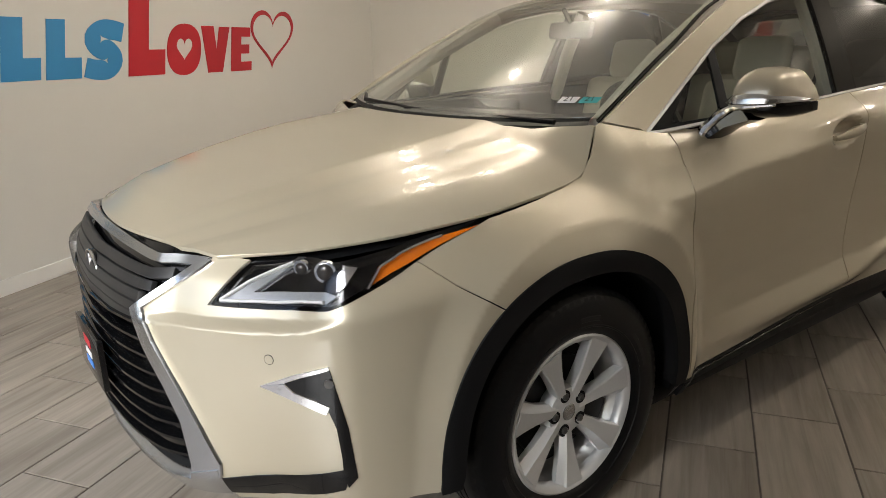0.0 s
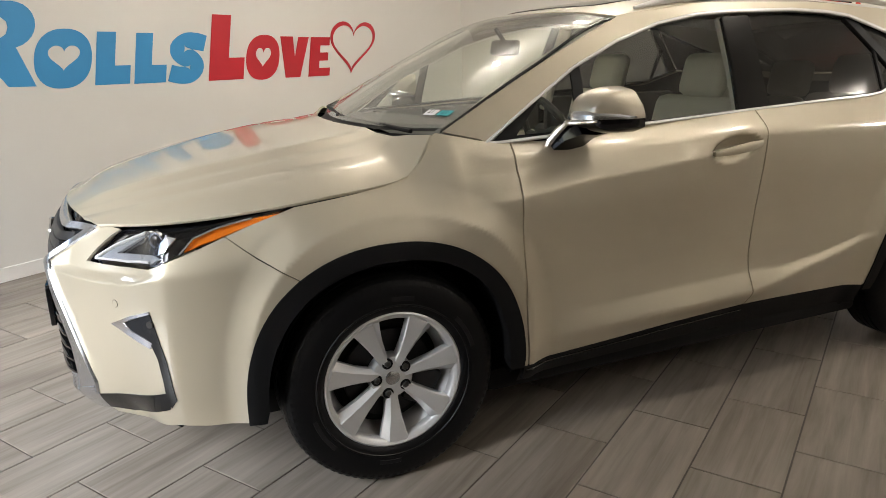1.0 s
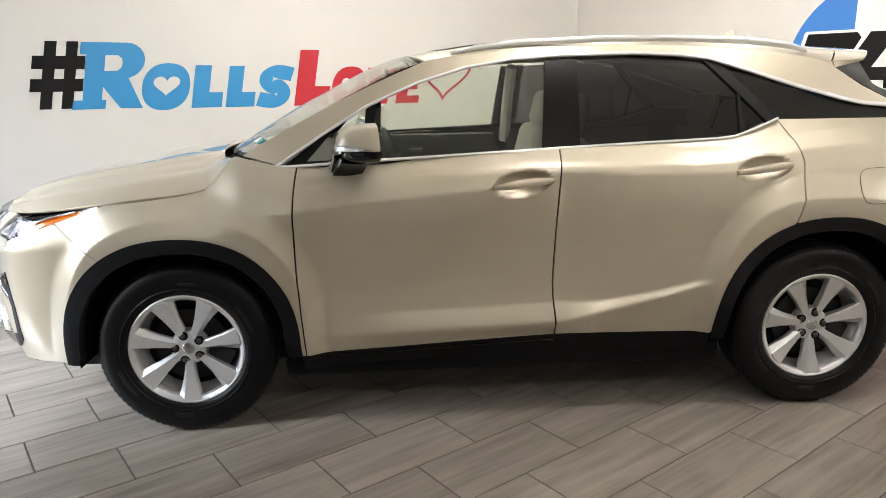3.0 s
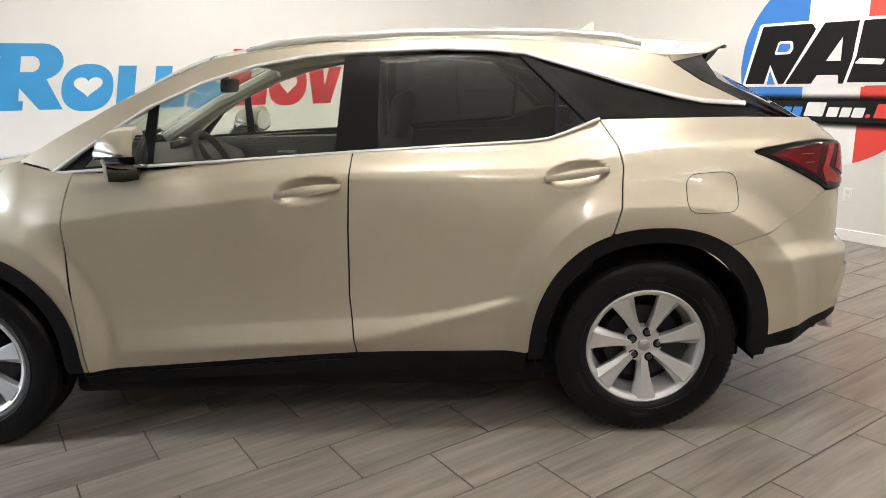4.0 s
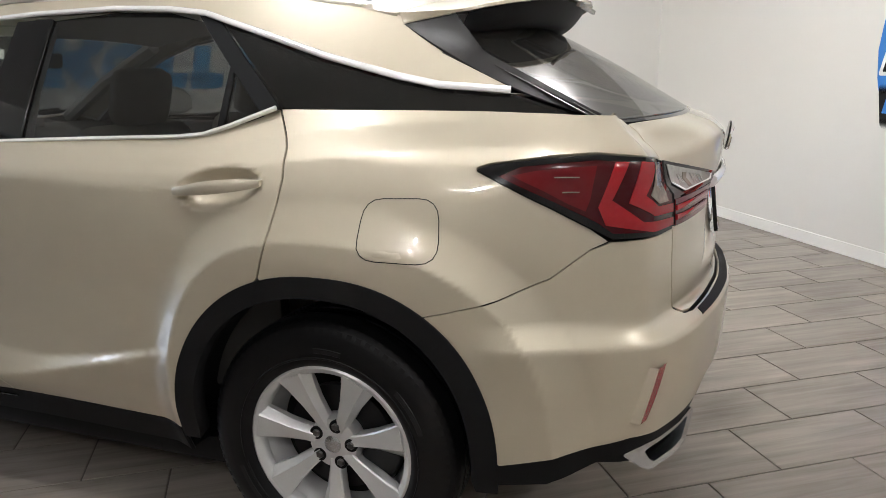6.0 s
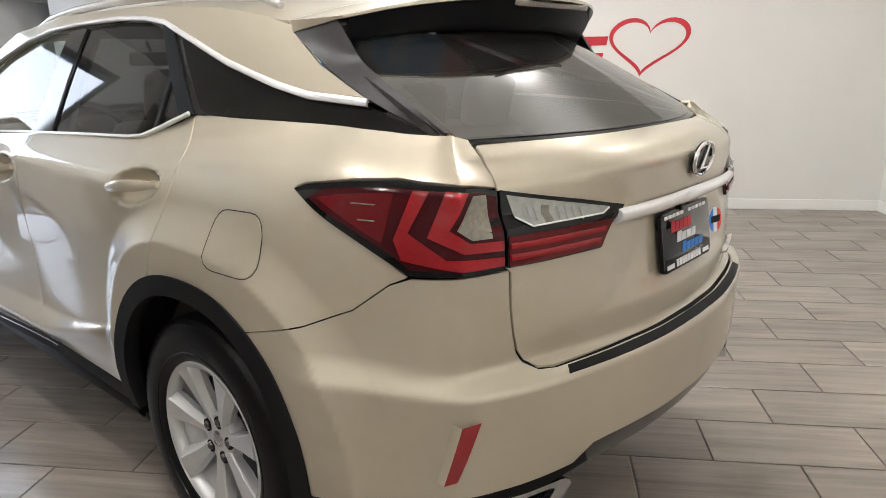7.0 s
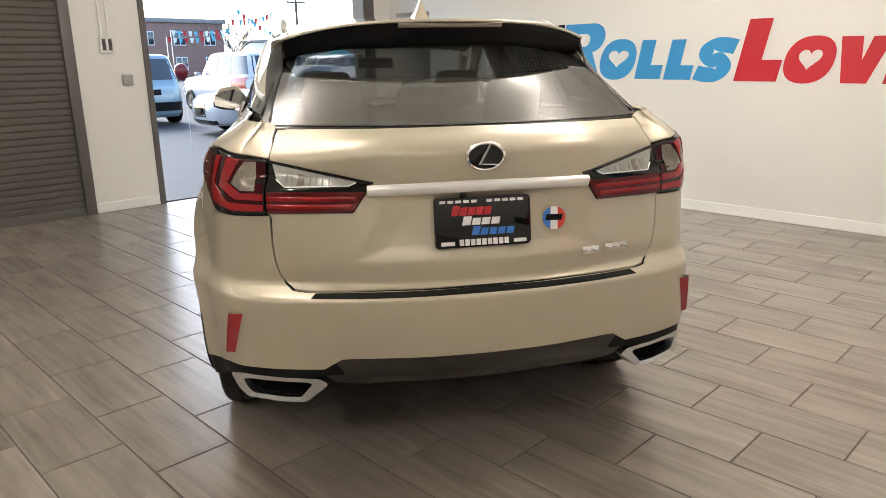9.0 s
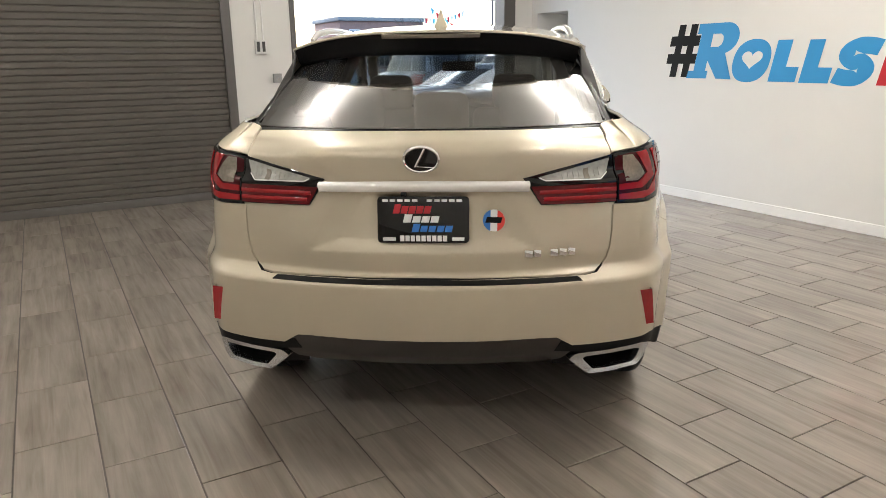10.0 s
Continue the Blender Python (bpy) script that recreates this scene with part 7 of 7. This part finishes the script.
    part("chrome_edge", bm, CHROME, head, "chrome edge of the mirror foot")


mirror_head(-1)
mirror_head(1)

# wipers and registration stickers
for pts in (((-1.19, -0.62, 1.178), (-1.245, -0.2, 1.186), (-1.262, 0.1, 1.188)), ((-1.255, 0.1, 1.19), (-1.2, 0.5, 1.2), (-1.1, 0.66, 1.21))):
    part("wiper", tube(pts, 0.008, 8), SATINBLACK, car, "black windscreen wiper")
for k, (mats_, s0) in enumerate((((WHITE, TRIM), -0.835), ((TEAL, TRIM), -0.925))):
    f = lambda w, s: roof_loft(w, s, 0.004)
    own = panel("windscreen_sticker", f, [(0.215, s0), (0.215, s0 + 0.08), (0.285, s0 + 0.08), (0.285, s0)], mats_[0], car, "small inspection sticker inside the windscreen", thick=0, step=(0.05, 0.05))
    txt = bpy.data.curves.new("sticker_number", "FONT")
    txt.body, txt.size, txt.align_x, txt.align_y = "21", 0.035, "CENTER", "CENTER"
    tmp = bpy.data.objects.new("sticker_number", txt)
    me = bpy.data.meshes.new_from_object(tmp)
    bpy.data.objects.remove(tmp)
    me.materials.clear()
    me.materials.append(BLACK)
    ob = new("sticker_number", me)
    ob.parent = own
    p, px, py = Vector(f(0.25, s0 + 0.04)), Vector(f(0.25, s0 + 0.02)), Vector(f(0.275, s0 + 0.04))
    ax = (px - p).normalized()
    az = ax.cross((py - p).normalized()).normalized()
    ay = az.cross(ax)
    ob.matrix_world = Matrix(((ax.x, ay.x, az.x, p.x), (ax.y, ay.y, az.y, p.y), (ax.z, ay.z, az.z, p.z + 0.003), (0, 0, 0, 1)))

# cabin
part("cabin_floor", box((-1.2, -0.76, 0.34), (1.9, 0.76, 0.40), 0.02), TRIM, car)
bm = bmesh.new()
sec = [(-1.16, 1.15), (-0.98, 1.165), (-0.76, 1.15), (-0.64, 1.09), (-0.6, 0.95), (-0.7, 0.7), (-1.05, 0.6)]
ends = [[bm.verts.new((x, y, z - 0.03 * abs(y))) for x, z in sec] for y in (-0.74, -0.35, 0, 0.35, 0.74)]
for p, s in zip(ends, ends[1:]):
    for j in range(len(sec) - 1):
        bm.faces.new((p[j], p[j + 1], s[j + 1], s[j]))
part("dashboard", bm, TRIM, car, "dark dashboard", angle=60)
part("console", box((-0.75, -0.14, 0.4), (0.35, 0.14, 0.78), 0.04), TRIM, car)
part("dash_screen", box((-0.80, -0.02, 1.09), (-0.78, 0.26, 1.19), 0.006), GLOSSBLACK, car)
WH = pose(-0.45, -0.37, 1.085, 0, 64, 0)
bm = bmesh.new()
add_tube(bm, [WH @ Vector((0.185 * math.cos(a), 0.185 * math.sin(a), 0)) for a in (k * 2 * math.pi / 32 for k in range(33))], 0.016, 8, False)
add_box(bm, (-0.06, -0.07, -0.03), (0.06, 0.07, 0.02), 0.02, WH)
for a in (90, 210, 330):
    add_tube(bm, [WH @ Vector((0.05 * math.cos(radians(a)), 0.05 * math.sin(radians(a)), -0.01)), WH @ Vector((0.18 * math.cos(radians(a)), 0.18 * math.sin(radians(a)), 0))], 0.016, 8)
add_tube(bm, [WH @ Vector((0, 0, 0)), WH @ Vector((0, 0, -0.3))], 0.03, 8)
part("steering_wheel", bm, TRIM, car, "dark steering wheel")


def seat(x, y, w, tall=1.0):
    bm = bmesh.new()
    add_box(bm, (x - 0.26, y - w / 2, 0.5), (x + 0.26, y + w / 2, 0.68), 0.05)
    bm2 = pose(x + 0.24, y, 0.62, 0, 14, 0)
    add_box(bm, (-0.06, -w / 2 + 0.01, 0), (0.07, w / 2 - 0.01, 0.62 * tall), 0.05, bm2)
    s = part("seat", bm, LEATHER, car, "parchment leather seat", angle=60)
    bm = bmesh.new()
    add_box(bm, (-0.045, -0.13, 0.612 * tall), (0.05, 0.13, 0.612 * tall + 0.21), 0.045, bm2)
    add_tube(bm, [bm2 @ Vector((0, -0.06, 0.58 * tall)), bm2 @ Vector((0, -0.06, 0.7 * tall))], 0.007, 6)
    add_tube(bm, [bm2 @ Vector((0, 0.06, 0.58 * tall)), bm2 @ Vector((0, 0.06, 0.7 * tall))], 0.007, 6)
    part("headrest", bm, LEATHER, s, angle=60)


for y in (-0.37, 0.37):
    seat(-0.02, y, 0.52)
seat(0.98, -0.4, 0.5, 0.95)
seat(0.98, 0.4, 0.5, 0.95)
seat(0.98, 0.0, 0.28, 0.9)
for q in (-1, 1):
    bm = bmesh.new()
    add_box(bm, (-0.86, 0.78 * q - 0.03, 0.45), (0.16, 0.78 * q + 0.03, 0.98), 0.02)
    part("door_trim", bm, LEATHER, car)
    bm = bmesh.new()
    add_box(bm, (-0.88, 0.775 * q - 0.035, 0.982), (0.17, 0.775 * q + 0.035, 1.15), 0.025)
    part("door_top_trim", bm, TRIM, car, "dark upper door trim")
    part("inner_door_handle", box((-0.42, 0.72 * q - 0.02, 1.04), (-0.3, 0.72 * q + 0.02, 1.065), 0.006), SATIN, car)
    bm = bmesh.new()
    add_box(bm, (0.24, 0.78 * q - 0.03, 0.45), (1.2, 0.78 * q + 0.03, 1.17), 0.02)
    part("door_trim", bm, TRIM, car)
    bm = bmesh.new()
    add_box(bm, (-0.6, 0.715 * q - 0.04, 0.86), (0.1, 0.715 * q + 0.04, 0.93), 0.02)
    part("armrest", bm, TRIM, car)
part("rear_shelf", box((1.3, -0.66, 1.0), (2.0, 0.66, 1.04), 0.01), TRIM, car)
bm = bmesh.new()
add_box(bm, (-0.02, -0.12, -0.035), (0.015, 0.12, 0.035), 0.015, pose(-0.47, 0.0, 1.46, 0, 10, 0))
add_tube(bm, [(-0.47, 0, 1.48), (-0.52, 0, 1.545)], 0.01, 8)
part("rear_view_mirror", bm, SATINBLACK, car, "black rear view mirror")
for q in (-1, 1):
    part("centre_pillar_trim", tube([(0.235, 0.79 * q, 1.1), (0.24, 0.70 * q, 1.35), (0.25, 0.6 * q, 1.56)], 0.035, 8), HEADLINER, car)
    bm = bmesh.new()
    add_tube(bm, [(-1.08, 0.70 * q, 1.16), (-0.74, 0.655 * q, 1.355), (-0.36, 0.61 * q, 1.53)], 0.035, 8)
    part("front_pillar_trim", bm, HEADLINER, car)

# ---- floor tiles, last ----
floor_ob = part("floor", box((P0 - 0.05, Q0 - 0.05, -0.12), (P1 + 0.05, Q1 + 0.05, -0.004)), GROUT, smooth=False)
floor_ob.matrix_world = RM
tagged(floor_ob, "grey-brown wood-look porcelain tile floor in running bond", "floor", kind="structure")
LONG, WIDE, GAP = 0.605, 0.3045, 0.006


def tile_shape(x0, x1, y0, y1):
    a, b = 0.0012, 0.0022
    v = [(x, y, -0.01) for x, y in ((x0, y0), (x1, y0), (x1, y1), (x0, y1))]
    v += [(x, y, -a) for x, y in ((x0, y0), (x1, y0), (x1, y1), (x0, y1))]
    v += [(x, y, 0) for x, y in ((x0 + b, y0 + b), (x1 - b, y0 + b), (x1 - b, y1 - b), (x0 + b, y1 - b))]
    f = [(8, 9, 10, 11)]
    for k in range(4):
        j = (k + 1) % 4
        f += [(k, j, 4 + j, 4 + k), (4 + k, 4 + j, 8 + j, 8 + k)]
    return v, f


tile_me = bpy.data.meshes.new("tile")
tile_me.from_pydata(*[tile_shape(-LONG / 2 + GAP / 2, LONG / 2 - GAP / 2, -WIDE / 2 + GAP / 2, WIDE / 2 - GAP / 2)[0], [], tile_shape(0, 1, 0, 1)[1]])
tile_me.materials.append(TILE)
verts, faces, loose = [], [], 0
for r in range(-30, 20):
    q0 = -1.468 + WIDE * r
    if q0 > Q1 or q0 + WIDE < Q0:
        continue
    for k in range(-12, 12):
        p0 = -0.173 - LONG / 2 * r % LONG + LONG * k
        if p0 > P1 or p0 + LONG < P0:
            continue
        a0, a1, b0, b1 = max(p0, P0), min(p0 + LONG, P1), max(q0, Q0), min(q0 + WIDE, Q1)
        near = -3.6 < p0 < 4.0 and -3.0 < q0 < 3.2
        if near and loose < 300 and a1 - a0 > LONG - 0.001 and b1 - b0 > WIDE - 0.001:
            ob = new("tile", tile_me)
            ob.parent = floor_ob
            ob.location = (p0 + LONG / 2, q0 + WIDE / 2, 0)
            loose += 1
        elif a1 - a0 > 0.02 and b1 - b0 > 0.02:
            v, f = tile_shape(a0 + GAP / 2, a1 - GAP / 2, b0 + GAP / 2, b1 - GAP / 2)
            faces += [tuple(i + len(verts) for i in g) for g in f]
            verts += v
tagged(mesh_part("further_tiles", verts, faces, TILE, floor_ob, smooth=False), kind="stuff")
